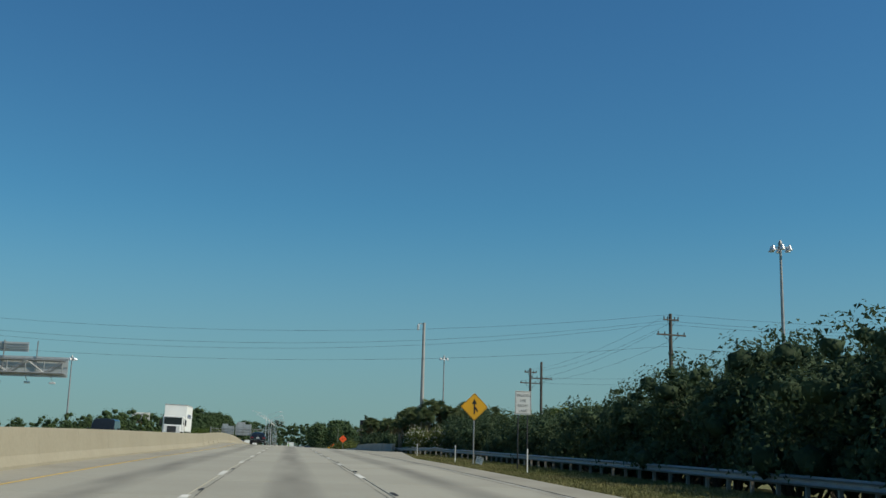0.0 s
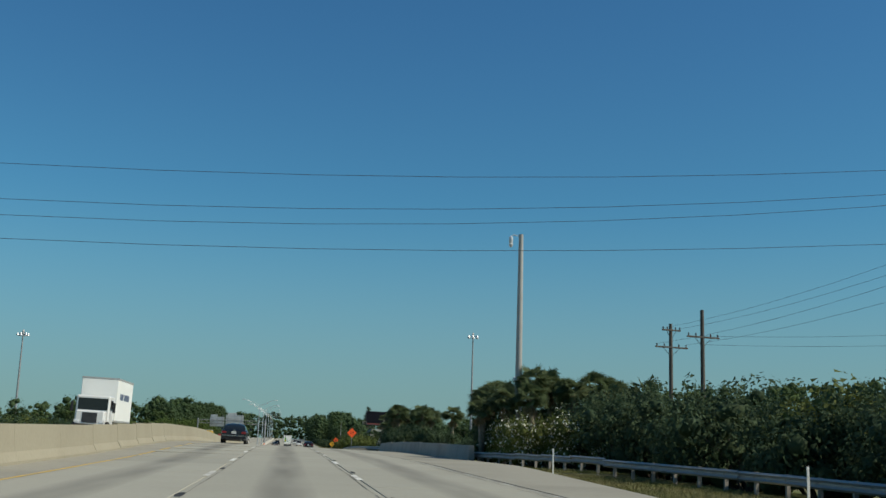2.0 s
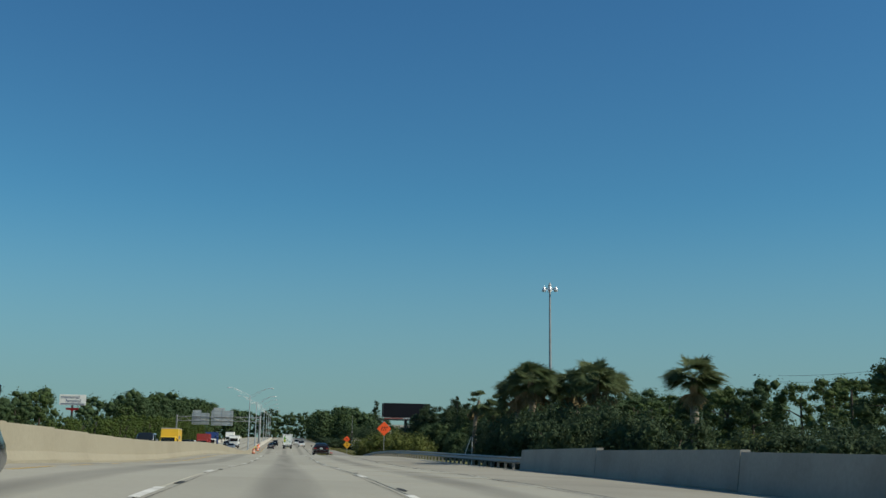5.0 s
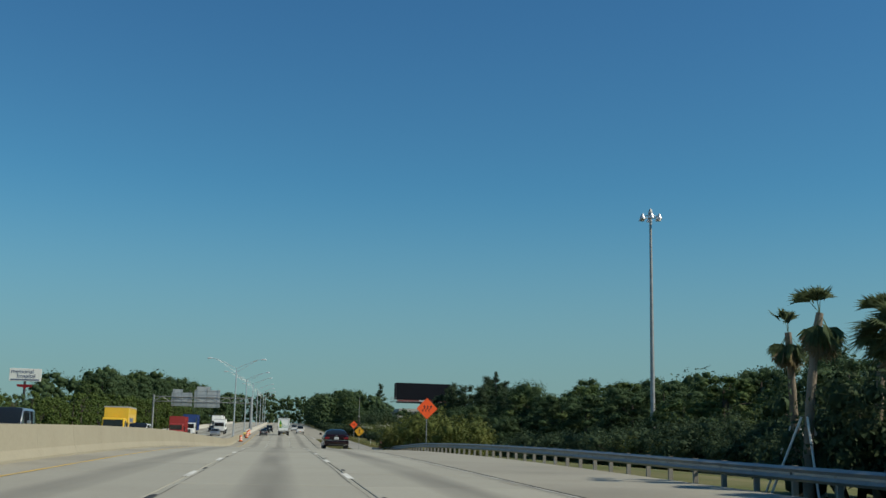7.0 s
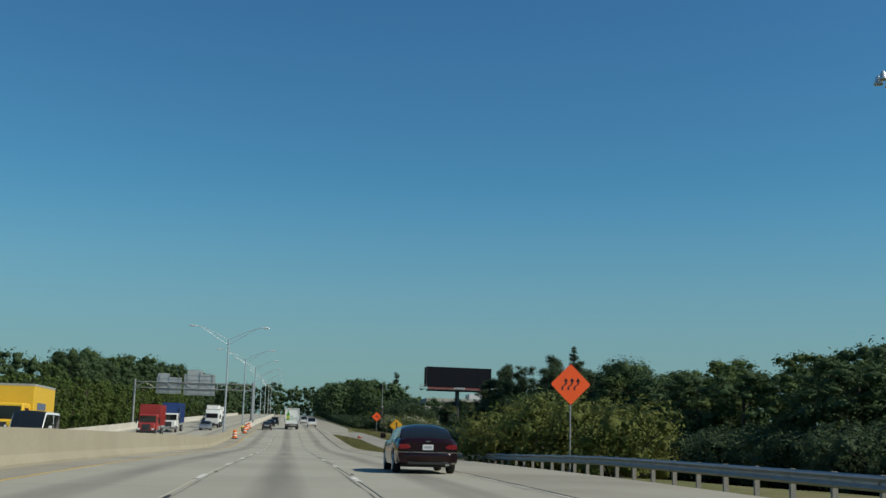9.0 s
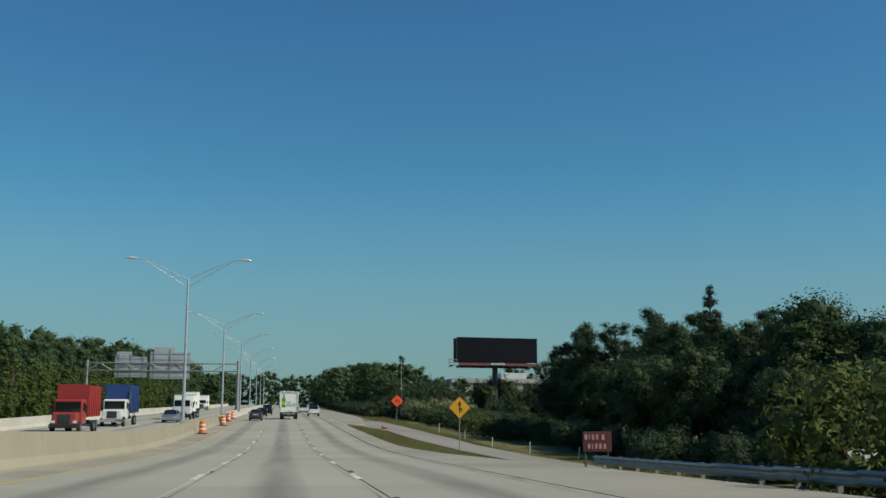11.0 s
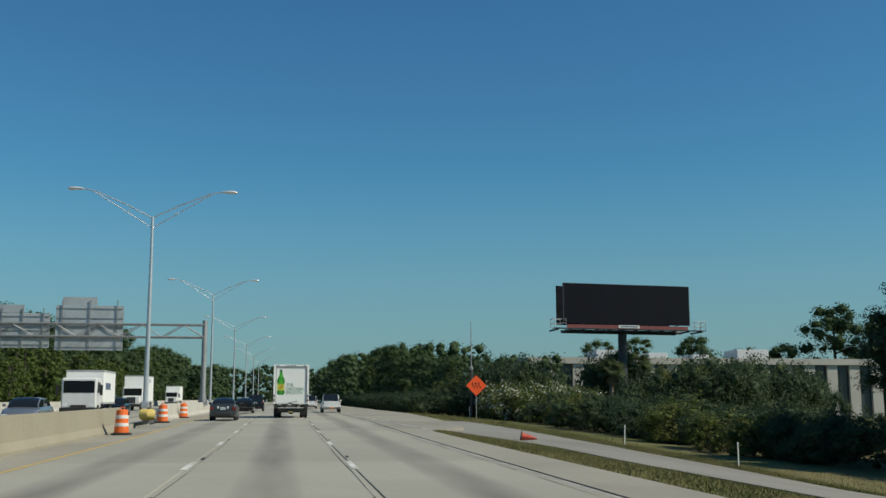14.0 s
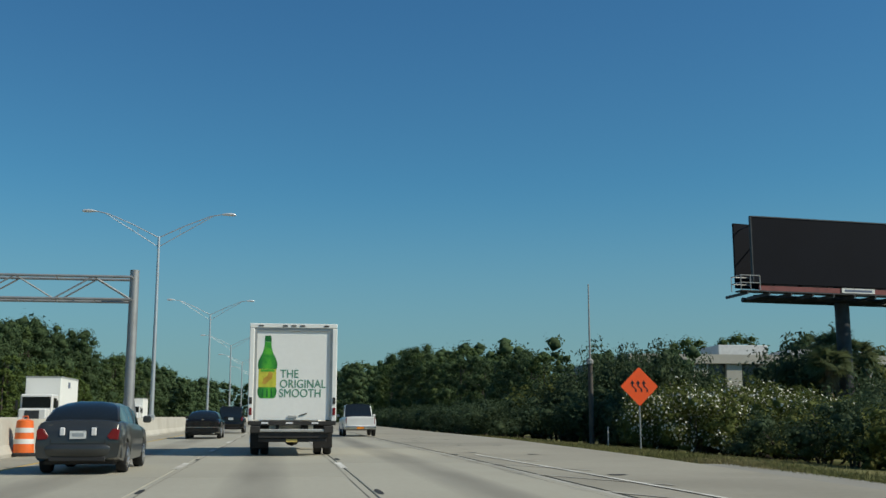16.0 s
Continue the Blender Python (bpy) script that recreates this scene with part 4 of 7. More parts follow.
# small painted board in the weeds past the guardrail
root = empty("shop_sign", "dark red board with two rows of pale painted marks", "sign")
bd = box_part("board", (-0.64, 0.64, 0, 0.05, 1.00, 1.86), material("faded_red_board", (0.085, 0.02, 0.024), 0.7), root, "dull red board", 0.02)
M_CHALK = material("chalky_red_paint", (0.50, 0.24, 0.22), 0.7, vary=0.2)
for z0, spans in ((1.52, ((-0.56, -0.44), (-0.37, -0.33), (-0.24, -0.13), (-0.05, 0.05), (0.20, 0.32))), (1.13, ((-0.42, -0.31), (-0.23, -0.19), (-0.10, 0.01), (0.08, 0.19), (0.28, 0.39)))):
    for a, b in spans:
        box_part("print_bar", (a, b, -0.012, -0.003, z0, z0 + 0.22), M_CHALK, bd, "hand-painted pale red mark")
for sx in (-0.5, 0.5):
    box_part("leg", (sx - 0.04, sx + 0.04, 0.055, 0.13, -0.3, 1.7), M_WOODPOLE, root)
stand(root, 13.5, 317.2)


# ---- drums, crash cushion ----
def drum(x, y, tipped=False):
    root = empty("traffic_drum", "toppled orange traffic drum on the grass" if tipped else "orange traffic drum with white reflective bands", "traffic drum", "traffic drums")
    prof = ((0.30, 0.03), (0.285, 0.3), (0.265, 0.55), (0.25, 0.8), (0.23, 1.0), (0.12, 1.04))
    bm = bmesh.new()
    bm_lathe(bm, prof, 18)
    part("shell", bm, M_DRUM, root, "orange plastic shell", smooth=True)
    for z in (0.34, 0.66):
        bm = bmesh.new()
        r = float(np.interp(z + 0.07, [p[1] for p in prof], [p[0] for p in prof]))
        bm_lathe(bm, ((r + 0.012, z), (r + 0.006, z + 0.14)), 18)
        part("band", bm, M_DRUMWHITE, root, "white reflective band", smooth=True)
    bm = bmesh.new()
    bm_lathe(bm, ((0.42, 0.0), (0.42, 0.05), (0.31, 0.09)), 18)
    part("base", bm, M_TYRE, root, "black rubber base ring")
    bm = bmesh.new()
    bm_tube(bm, [(-0.08, 0, 1.03), (-0.07, 0, 1.13), (0.07, 0, 1.13), (0.08, 0, 1.03)], 0.02, 6)
    part("handle", bm, M_DRUM, root)
    if tipped:
        root.matrix_basis = pose(x, y, ground_z(x, y) + 0.28, 0, 86, -35)
    else:
        stand(root, x, y)
    return root


for x, y in ((-6.5, 363.6), (-6.35, 391.8), (-6.75, 411.2), (-6.9, 426.3)):
    drum(x, y)
cone = empty("traffic_cone", "toppled faded red-orange traffic cone on the grass", "traffic cone")
bm = bmesh.new()
bm_lathe(bm, ((0.19, 0.04), (0.165, 0.15), (0.125, 0.35), (0.085, 0.55), (0.04, 0.74), (0.03, 0.76)), 16)
part("cone_body", bm, material("faded_cone_red", (0.52, 0.075, 0.04), 0.6, vary=0.2, scale=6), cone, "faded red-orange cone", smooth=True)
bm = bmesh.new()
bm_lathe(bm, ((0.235, 0.0), (0.235, 0.035), (0.20, 0.06)), 16)
part("base", bm, M_TYRE, cone, "black rubber base")
cone.matrix_basis = pose(10.9, 394.0, ground_z(10.9, 394.0) + 0.17, 0, 98, -14)
root = empty("crash_cushion", "yellow-nosed steel crash cushion before the barrier", "crash cushion")
bm = bmesh.new()
bm_tube(bm, [(-0.32, -3.2, 0.5), (0, -3.35, 0.5), (0.32, -3.2, 0.5)], 0.32, 10)
part("nose", bm, M_CUSHION, root, "yellow rounded nose", smooth=True)
for k in range(4):
    y = -2.9 + 1.6 * k
    for s in (-1, 1):
        for z in (0.22, 0.52):
            bm = bmesh.new()
            bm_box(bm, s * 0.36 - 0.03, s * 0.36 + 0.03, y, y + 1.55, z, z + 0.24)
            part("side_panel", bm, M_GALV, root, "corrugated side panel", bevel=0.02)
    bm = bmesh.new()
    bm_box(bm, -0.32, 0.32, y, y + 0.08, 0.0, 0.8)
    part("diaphragm", bm, M_GALV, root)
root.matrix_basis = along(-7.45, 413.0)

# ---- office building ----
root = empty("office_building", "low beige office building with vertical bays behind the trees", "building")
bx0, bx1, by0, by1 = 34.6, 87.0, 497.0, 525.0
zb, top = ground_z(50, 500) - 0.5, 13.5
box_part("wall", (bx0 + 0.2, bx1 - 0.2, by0 + 0.5, by1, zb, top - 0.9), material("dark_window_band", (0.05, 0.055, 0.06), 0.25, vary=0.1), root, "dark recessed window wall")
n = 15
for k in range(n + 1):
    x = bx0 + (bx1 - bx0) * k / n
    box_part("pilaster", (x - 0.8, x + 0.8, by0, by0 + 0.45, zb, top - 0.95), M_STUCCO, root, "beige vertical panel")
for k in range(8):
    y = by0 + 2 + 3.4 * k
    box_part("side_panel", (bx0 - 0.25, bx0 + 0.15, y - 1.0, y + 1.0, zb, top - 0.95), M_STUCCO, root, "beige vertical panel")
box_part("parapet", (bx0 - 0.4, bx1 + 0.4, by0 - 0.3, by1 + 0.3, top - 0.9, top), M_STUCCO, root, "plain roof edge band")
for k in range(n):
    x = bx0 + (bx1 - bx0) * (k + 0.5) / n
    win = box_part("window", (x - 0.55, x + 0.55, by0 + 0.40, by0 + 0.49, zb + 4.2, top - 1.6), M_GLASS, root, "tall dark window")
for x0, x1, z in ((46.0, 51.5, 1.5), (54, 57, 1.1), (68, 73, 1.7), (61, 63.5, 0.9)):
    hut = box_part("roof_unit", (x0, x1, by0 + 6, by0 + 11, top + 0.003, top + z), M_ROOFGREY, root, "pale roof plant enclosure", 0.05)

# ---- vehicles ----
def wheel(parent, x, y, r, w, dual=False):
    bm = bmesh.new()
    s = 1 if x > 0 else -1
    prof = ((r * 0.62, -w / 2), (r * 0.93, -w / 2), (r, -w * 0.33), (r, w * 0.33), (r * 0.93, w / 2), (r * 0.62, w / 2))
    bm_lathe(bm, prof, 22, "x", (x, y, r))
    if dual:
        bm_lathe(bm, prof, 22, "x", (x - s * (w + 0.05), y, r))
    tyre = part("wheel", bm, M_TYRE, parent, "black tyre", smooth=True)
    bm = bmesh.new()
    bm_lathe(bm, ((r * 0.1, w / 2 * s + s * 0.006), (r * 0.3, w / 2 * s * 0.9), (r * 0.56, w / 2 * s * 0.82), (r * 0.63, w / 2 * s + s * 0.008), (r * 0.66, w / 2 * s)), 20, "x", (x, y, r))
    part("rim", bm, M_RIM if not dual else M_DIRT, tyre, "alloy rim", smooth=True)
    for k in range(5):
        t = 2 * math.pi * k / 5
        bm = bmesh.new()
        c, d = math.cos(t), math.sin(t)
        bm_tube(bm, [(x + s * w * 0.49, y + c * r * 0.1, r + d * r * 0.1), (x + s * w * 0.47, y + c * r * 0.58, r + d * r * 0.58)], (r * 0.1, r * 0.07), 5)
        part("spoke", bm, M_RIM, tyre)
    return tyre


def loft(bm, rings, closed=True):
    vs = [[bm.verts.new(p) for p in r] for r in rings]
    n = len(vs[0])
    for a, b in zip(vs, vs[1:]):
        for i in range(n if closed else n - 1):
            bm.faces.new((a[i], a[(i + 1) % n], b[(i + 1) % n], b[i]))
    return vs


def car(name, label, colour, length, width, height, deck, cabin, hood=None, sill=0.22, wheel_r=0.32, axles=None, lamps=None, extra=None, category="car", roof_in=0.61, group="traffic"):
    """deck: (y, z) of the body's upper line, rear to front; cabin: y of the rear glass foot, roof rear, roof front and windscreen foot."""
    root = empty(name, label, category, group)
    half = width / 2
    ya, yb = axles or (-length * 0.285, length * 0.30)
    big = wheel_r + 0.055
    ys = set(np.linspace(-length / 2, length / 2, 15)) | {d[0] for d in deck}
    for yc in (ya, yb):
        ys |= {yc + big * math.cos(t) for t in np.linspace(0, math.pi, 11)}
    ys = sorted(ys)
    dy, dz = [d[0] for d in deck], [d[1] for d in deck]

    def top_z(y):
        return float(np.interp(y, dy, dz))

    def half_w(y):
        return half * (1 - 0.07 * abs(2 * y / length) ** 6)

    rings = []
    for y in ys:
        low = sill + 0.10 * abs(2 * y / length) ** 8
        for yc in (ya, yb):
            if abs(y - yc) < big:
                low = max(low, wheel_r + math.sqrt(max(0, big * big - (y - yc) ** 2)))
        w, zt = half_w(y), top_z(y)
        low = min(low, zt - 0.1)
        right = [(w * 0.80, low), (w * 0.955, low + 0.02), (w * 0.995, low + (zt - low) * 0.3), (w, low + (zt - low) * 0.5), (w * 0.985, zt - 0.26 * (zt - low)), (w * 0.95, zt - 0.12 * (zt - low)), (w * 0.90, zt - 0.03), (w * 0.78, zt), (w * 0.4, zt + 0.025)]
        rings.append([(x, y, z) for x, z in right] + [(-x, y, z) for x, z in right[::-1]])
    bm = bmesh.new()
    vs = loft(bm, rings)
    bm.faces.new(vs[0])
    bm.faces.new(vs[-1][::-1])
    body = part("body", bm, colour, root, "", smooth=True)
    # cabin
    y0, y1, y2, y3 = cabin
    span = sorted(set([y0, y0 + 0.06] + list(np.linspace(y0 + 0.1, y3 - 0.1, 9)) + [y1, y2, y3 - 0.06, y3, (y1 + y2) / 2 - 0.05, (y1 + y2) / 2 + 0.05]))
    panes = {k: bmesh.new() for k in ("windscreen", "rear_window", "side_window_a", "side_window_b", "side_window_c", "side_window_d")}
    roof = bmesh.new()
    rings = []
    for y in span:
        zb = top_z(y) - 0.03
        k = min(1, max(0, (y - y0) / max(1e-6, y1 - y0)), 1) if y < y1 else (min(1, max(0, (y3 - y) / max(1e-6, y3 - y2))) if y > y2 else 1)
        zt = zb + 0.035 + (height - zb - 0.035) * math.sin(k * math.pi / 2) ** 0.85
        wb = half_w(y) * 0.85
        wt = wb + (half * roof_in - wb) * k
        zm = zb + (zt - zb) * 0.84
        wm = wb + (wt - wb) * 0.72
        ring = [(wb, zb), (wm, zm), (wt * 0.95, zt - 0.045 * k), (wt * 0.80, zt - 0.005), (wt * 0.42, zt + 0.025 * k)]
        rings.append([(x, y, z) for x, z in ring] + [(-x, y, z) for x, z in ring[::-1]])
    mid = (y1 + y2) / 2
    for i in range(len(span) - 1):
        a, b = span[i], span[i + 1]
        c = (a + b) / 2
        for j in range(9):
            side, rail, flat = j in (0, 8), j in (1, 7), 2 <= j <= 6
            pillar = side and (abs(c - mid) < 0.055 or c < y0 + 0.06 or c > y3 - 0.06)
            on_roof = y1 <= c <= y2
            if pillar or rail or (flat and on_roof):
                target = roof
            elif flat:
                target = panes["rear_window" if c < mid else "windscreen"]
            else:
                target = panes["side_window_" + ("ab" if j == 0 else "cd")[int(c > mid)]]
            target.faces.new([target.verts.new(p) for p in (rings[i][j], rings[i][j + 1], rings[i + 1][j + 1], rings[i + 1][j])])
    for b in (*panes.values(), roof):
        bmesh.ops.remove_doubles(b, verts=b.verts, dist=0.0005)
    for k, b in panes.items():
        if b.faces:
            part("side_window" if k.startswith("side") else k, b, M_GLASS, root, "dark tinted glass", smooth=True)
    part("roof", roof, colour, root, "", smooth=True)
    for y in (ya, yb):
        for s in (-1, 1):
            wheel(root, s * (half - 0.12), y, wheel_r, 0.21)
    bm = bmesh.new()
    bm_box(bm, -half * 0.78, half * 0.78, -length / 2 + 0.25, length / 2 - 0.25, sill - 0.03, sill + 0.25)
    part("underbody", bm, M_DIRT, root, "dark underbody")
    for s in (-1, 1):
        bm = bmesh.new()
        ym = y3 - 0.45
        bm_box(bm, s * (half + 0.02), s * (half + 0.2), ym - 0.06, ym + 0.06, top_z(ym) + 0.02, top_z(ym) + 0.17)
        part("mirror", bm, colour, root, "door mirror", bevel=0.03)
    rear = -length / 2
    lamps = lamps or (0.55, 0.82, 0.66, 0.82)
    for s in (-1, 1):
        bm = bmesh.new()
        xa, xb = half * lamps[0], half * min(0.89, lamps[1] + 0.02)
        za, zb = lamps[2], lamps[3]
        bm_poly(bm, [(s * xa, za + 0.07), (s * (xa + 0.05), za + 0.01), (s * xb, za), (s * (xb + 0.02), zb - 0.03), (s * (xb - 0.05), zb), (s * (xa + 0.10), zb - 0.01)], rear - 0.015, rear + 0.16)
        part("tail_light", bm, M_LENS, root, "red tail light", bevel=0.008)
        bm = bmesh.new()
        fz = top_z(length / 2 - 0.1)
        bm_box(bm, s * half * 0.5, s * half * 0.86, length / 2 - 0.12, length / 2 + 0.01, fz - 0.22, fz - 0.08)
        part("headlight", bm, M_LENSW, root, "clear headlight", bevel=0.015)
    zc = (lamps[2] + lamps[3]) / 2
    pl = box_part("licence_plate", (-0.155, 0.155, rear - 0.022, rear - 0.004, zc - 0.09, zc + 0.065), M_PLATE, root, "white licence plate")
    box_part("plate_bar", (-0.11, 0.11, rear - 0.025, rear - 0.0225, zc - 0.045, zc + 0.02), M_PLATEMARK, pl)
    bm = bmesh.new()
    zl, zh = sill + 0.10, lamps[2] - 0.09
    rings = []
    for u in np.linspace(-1, 1, 13):
        back, x = 0.22 * abs(u) ** 5, u * half * 0.955
        rings.append([(x, rear + back + d, z) for d, z in ((0.14, zh), (-0.02, zh), (-0.055, zh - 0.04), (-0.065, (zl + zh) / 2 + 0.04), (-0.04, zl + 0.06), (0.02, zl), (0.14, zl))])
    ends = loft(bm, rings)
    bm.faces.new(ends[0])
    bm.faces.new(ends[-1][::-1])
    bumper = part("rear_bumper", bm, colour, root, "rear bumper", smooth=True)
    box_part("valance", (-half * 0.62, half * 0.62, rear - 0.022, rear + 0.2, zl - 0.06, zl + 0.035), M_PLASTIC, bumper, "black lower valance", 0.015)
    bm = bmesh.new()
    for s in (-1, 1):
        bm_box(bm, s * half * 0.60 - 0.006, s * half * 0.60 + 0.006, rear - 0.006, rear + 0.05, zh + 0.02, lamps[2] + 0.01)
    bm_box(bm, -half * 0.60, half * 0.60, rear - 0.006, rear + 0.05, zh + 0.012, zh + 0.022)
    part("boot_seam", bm, M_PLASTIC, root, "dark boot lid seam")
    if extra:
        extra(root, half, rear, zc)
    return root


def place(ob, x, y, turn=0.0):
    s = math.degrees(math.atan((road_z(y + 2) - road_z(y - 2)) / 4))
    lean = math.degrees(math.atan(fall(y)))
    back = -1 if abs(turn) > 90 else 1
    ob.matrix_basis = pose(x, y, road_at(x, y) + 0.002, back * s, back * lean, turn)
    return ob


def chrome_strip(z, w=0.9, mat=M_CHROME):
    def add(root, half, rear, zc):
        box_part("trim_strip", (-half * w, half * w, rear - 0.06, rear - 0.052, z, z + 0.022), mat, root, "thin chrome strip")
        box_part("badge", (-0.06, 0.06, rear - 0.012, rear + 0.02, zc + 0.13, zc + 0.18), M_CHROME, root, "chrome badge")
        box_part("exhaust", (half * 0.55, half * 0.68, rear - 0.06, rear + 0.2, 0.24, 0.30), M_CHROME, root, "exhaust tip", 0.01)
    return add


SEDAN = ((-2.45, 0.88), (-2.36, 0.99), (-1.75, 1.03), (-0.2, 1.0), (0.95, 0.98), (1.1, 0.97), (2.0, 0.83), (2.3, 0.70), (2.42, 0.58))
dark_blue = paint("midnight_blue", (0.012, 0.017, 0.028))
black = paint("black", (0.010, 0.010, 0.011))
maroon = paint("maroon", (0.019, 0.0032, 0.005))
grey = paint("grey", (0.07, 0.073, 0.071), 0.55, 0.28)
white = paint("white", (0.70, 0.70, 0.68), 0.0, 0.3)
silver = paint("silver", (0.45, 0.46, 0.47), 0.8, 0.3)

sedan = car("sedan", "dark blue four-door sedan with a chrome bumper strip", dark_blue, 4.9, 1.88, 1.42, SEDAN, (-1.95, -0.95, 0.35, 1.25), wheel_r=0.34, lamps=(0.54, 0.88, 0.72, 0.88), extra=chrome_strip(0.56))
for s in (-0.42, 0.42):
    box_part("headrest", (s - 0.14, s + 0.14, -0.9, -0.78, 1.08, 1.24), M_SEAT, sedan, "pale headrest", 0.04)
place(sedan, -3.72, 132.8)
maroon_car = car("sedan", "maroon four-door sedan with a silver bumper line", maroon, 4.9, 1.86, 1.40, SEDAN, (-1.95, -1.0, 0.35, 1.3), wheel_r=0.33, lamps=(0.54, 0.88, 0.70, 0.84), extra=chrome_strip(0.60, 0.95))
place(maroon_car, 4.19, 255.7)
grey_car = car("sedan", "grey four-door sedan with red tail lights", grey, 4.5, 1.73, 1.42, ((-2.25, 0.86), (-2.15, 1.03), (-1.6, 1.06), (-0.2, 1.01), (0.9, 0.97), (1.8, 0.84), (2.15, 0.70), (2.22, 0.55)), (-1.8, -0.85, 0.3, 1.2), wheel_r=0.31, lamps=(0.64, 0.88, 0.68, 0.90))
for s in (-1, 1):
    box_part("reversing_light", (s * 0.30 - 0.05, s * 0.30 + 0.05, -2.27, -2.22, 0.76, 0.92), M_LENSW, grey_car, "clear reversing light", 0.015)
place(grey_car, -3.55, 417.8)
SUVDECK = ((-2.35, 0.80), (-2.32, 1.06), (-1.5, 1.10), (0.8, 1.06), (1.0, 1.05), (2.0, 0.98), (2.3, 0.85), (2.35, 0.6))
suv = car("suv", "black sport utility vehicle with a spare roof rack", black, 4.7, 1.86, 1.80, SUVDECK, (-2.33, -2.05, 0.25, 1.0), sill=0.30, wheel_r=0.38, lamps=(0.70, 0.83, 0.86, 1.12), roof_in=0.80, category="suv")
for s in (-1, 1):
    bm = bmesh.new()
    bm_tube(bm, [(s * 0.6, -1.9, 1.80), (s * 0.6, -1.8, 1.87), (s * 0.6, 0.0, 1.87), (s * 0.6, 0.1, 1.80)], 0.02, 6)
    part("roof_rail", bm, M_PLASTIC, suv, "black roof rail")
place(suv, -2.9, 472.0)
dark_car = car("sedan", "black four-door sedan with red tail lights", black, 4.8, 1.84, 1.42, SEDAN, (-1.95, -0.95, 0.35, 1.25), wheel_r=0.33, lamps=(0.52, 0.88, 0.72, 0.88), extra=chrome_strip(0.58))
place(dark_car, -3.5, 453.0)


def pickup_extra(root, half, rear, zc):
    box_part("tailgate", (-half * 0.82, half * 0.82, rear - 0.03, rear + 0.06, 0.62, 1.10), white, root, "white tailgate", 0.02)
    box_part("step_bumper", (-half * 0.93, half * 0.93, rear - 0.14, rear + 0.05, 0.42, 0.58), M_CHROME, root, "chrome step bumper", 0.02)
    bm = bmesh.new()
    bm_box(bm, -half * 0.78, half * 0.78, rear + 0.12, rear + 1.95, 1.132, 1.14)
    part("bed_cover", bm, M_PLASTIC, root, "black bed cover")
    box_part("tail_plate", (-0.2, 0.2, rear - 0.15, rear - 0.145, 0.44, 0.56), M_AMBER, root, "yellow bumper sticker")


pickup = car("pickup", "white crew-cab pickup truck with a chrome step bumper", white, 5.6, 1.95, 1.86, ((-2.8, 1.05), (-2.78, 1.12), (-0.9, 1.12), (1.0, 1.10), (1.15, 1.08), (2.5, 1.02), (2.75, 0.9), (2.8, 0.6)), (-0.85, -0.55, 0.6, 1.35), sill=0.38, wheel_r=0.39, lamps=(0.72, 0.84, 0.74, 1.08), roof_in=0.78, extra=pickup_extra, category="pickup")
place(pickup, 5.0, 459.6)
van2 = car("suv", "white sport utility vehicle with dark glass", white, 4.8, 1.9, 1.82, SUVDECK, (-2.33, -2.0, 0.25, 1.0), sill=0.3, wheel_r=0.37, lamps=(0.70, 0.83, 0.85, 1.1), roof_in=0.8, category="suv")
place(van2, 4.0, 506.0)
car3 = car("sedan", "white sedan car in the next lane", white, 4.7, 1.8, 1.44, SEDAN, (-1.9, -0.95, 0.35, 1.25))
place(car3, 4.8, 532.0)


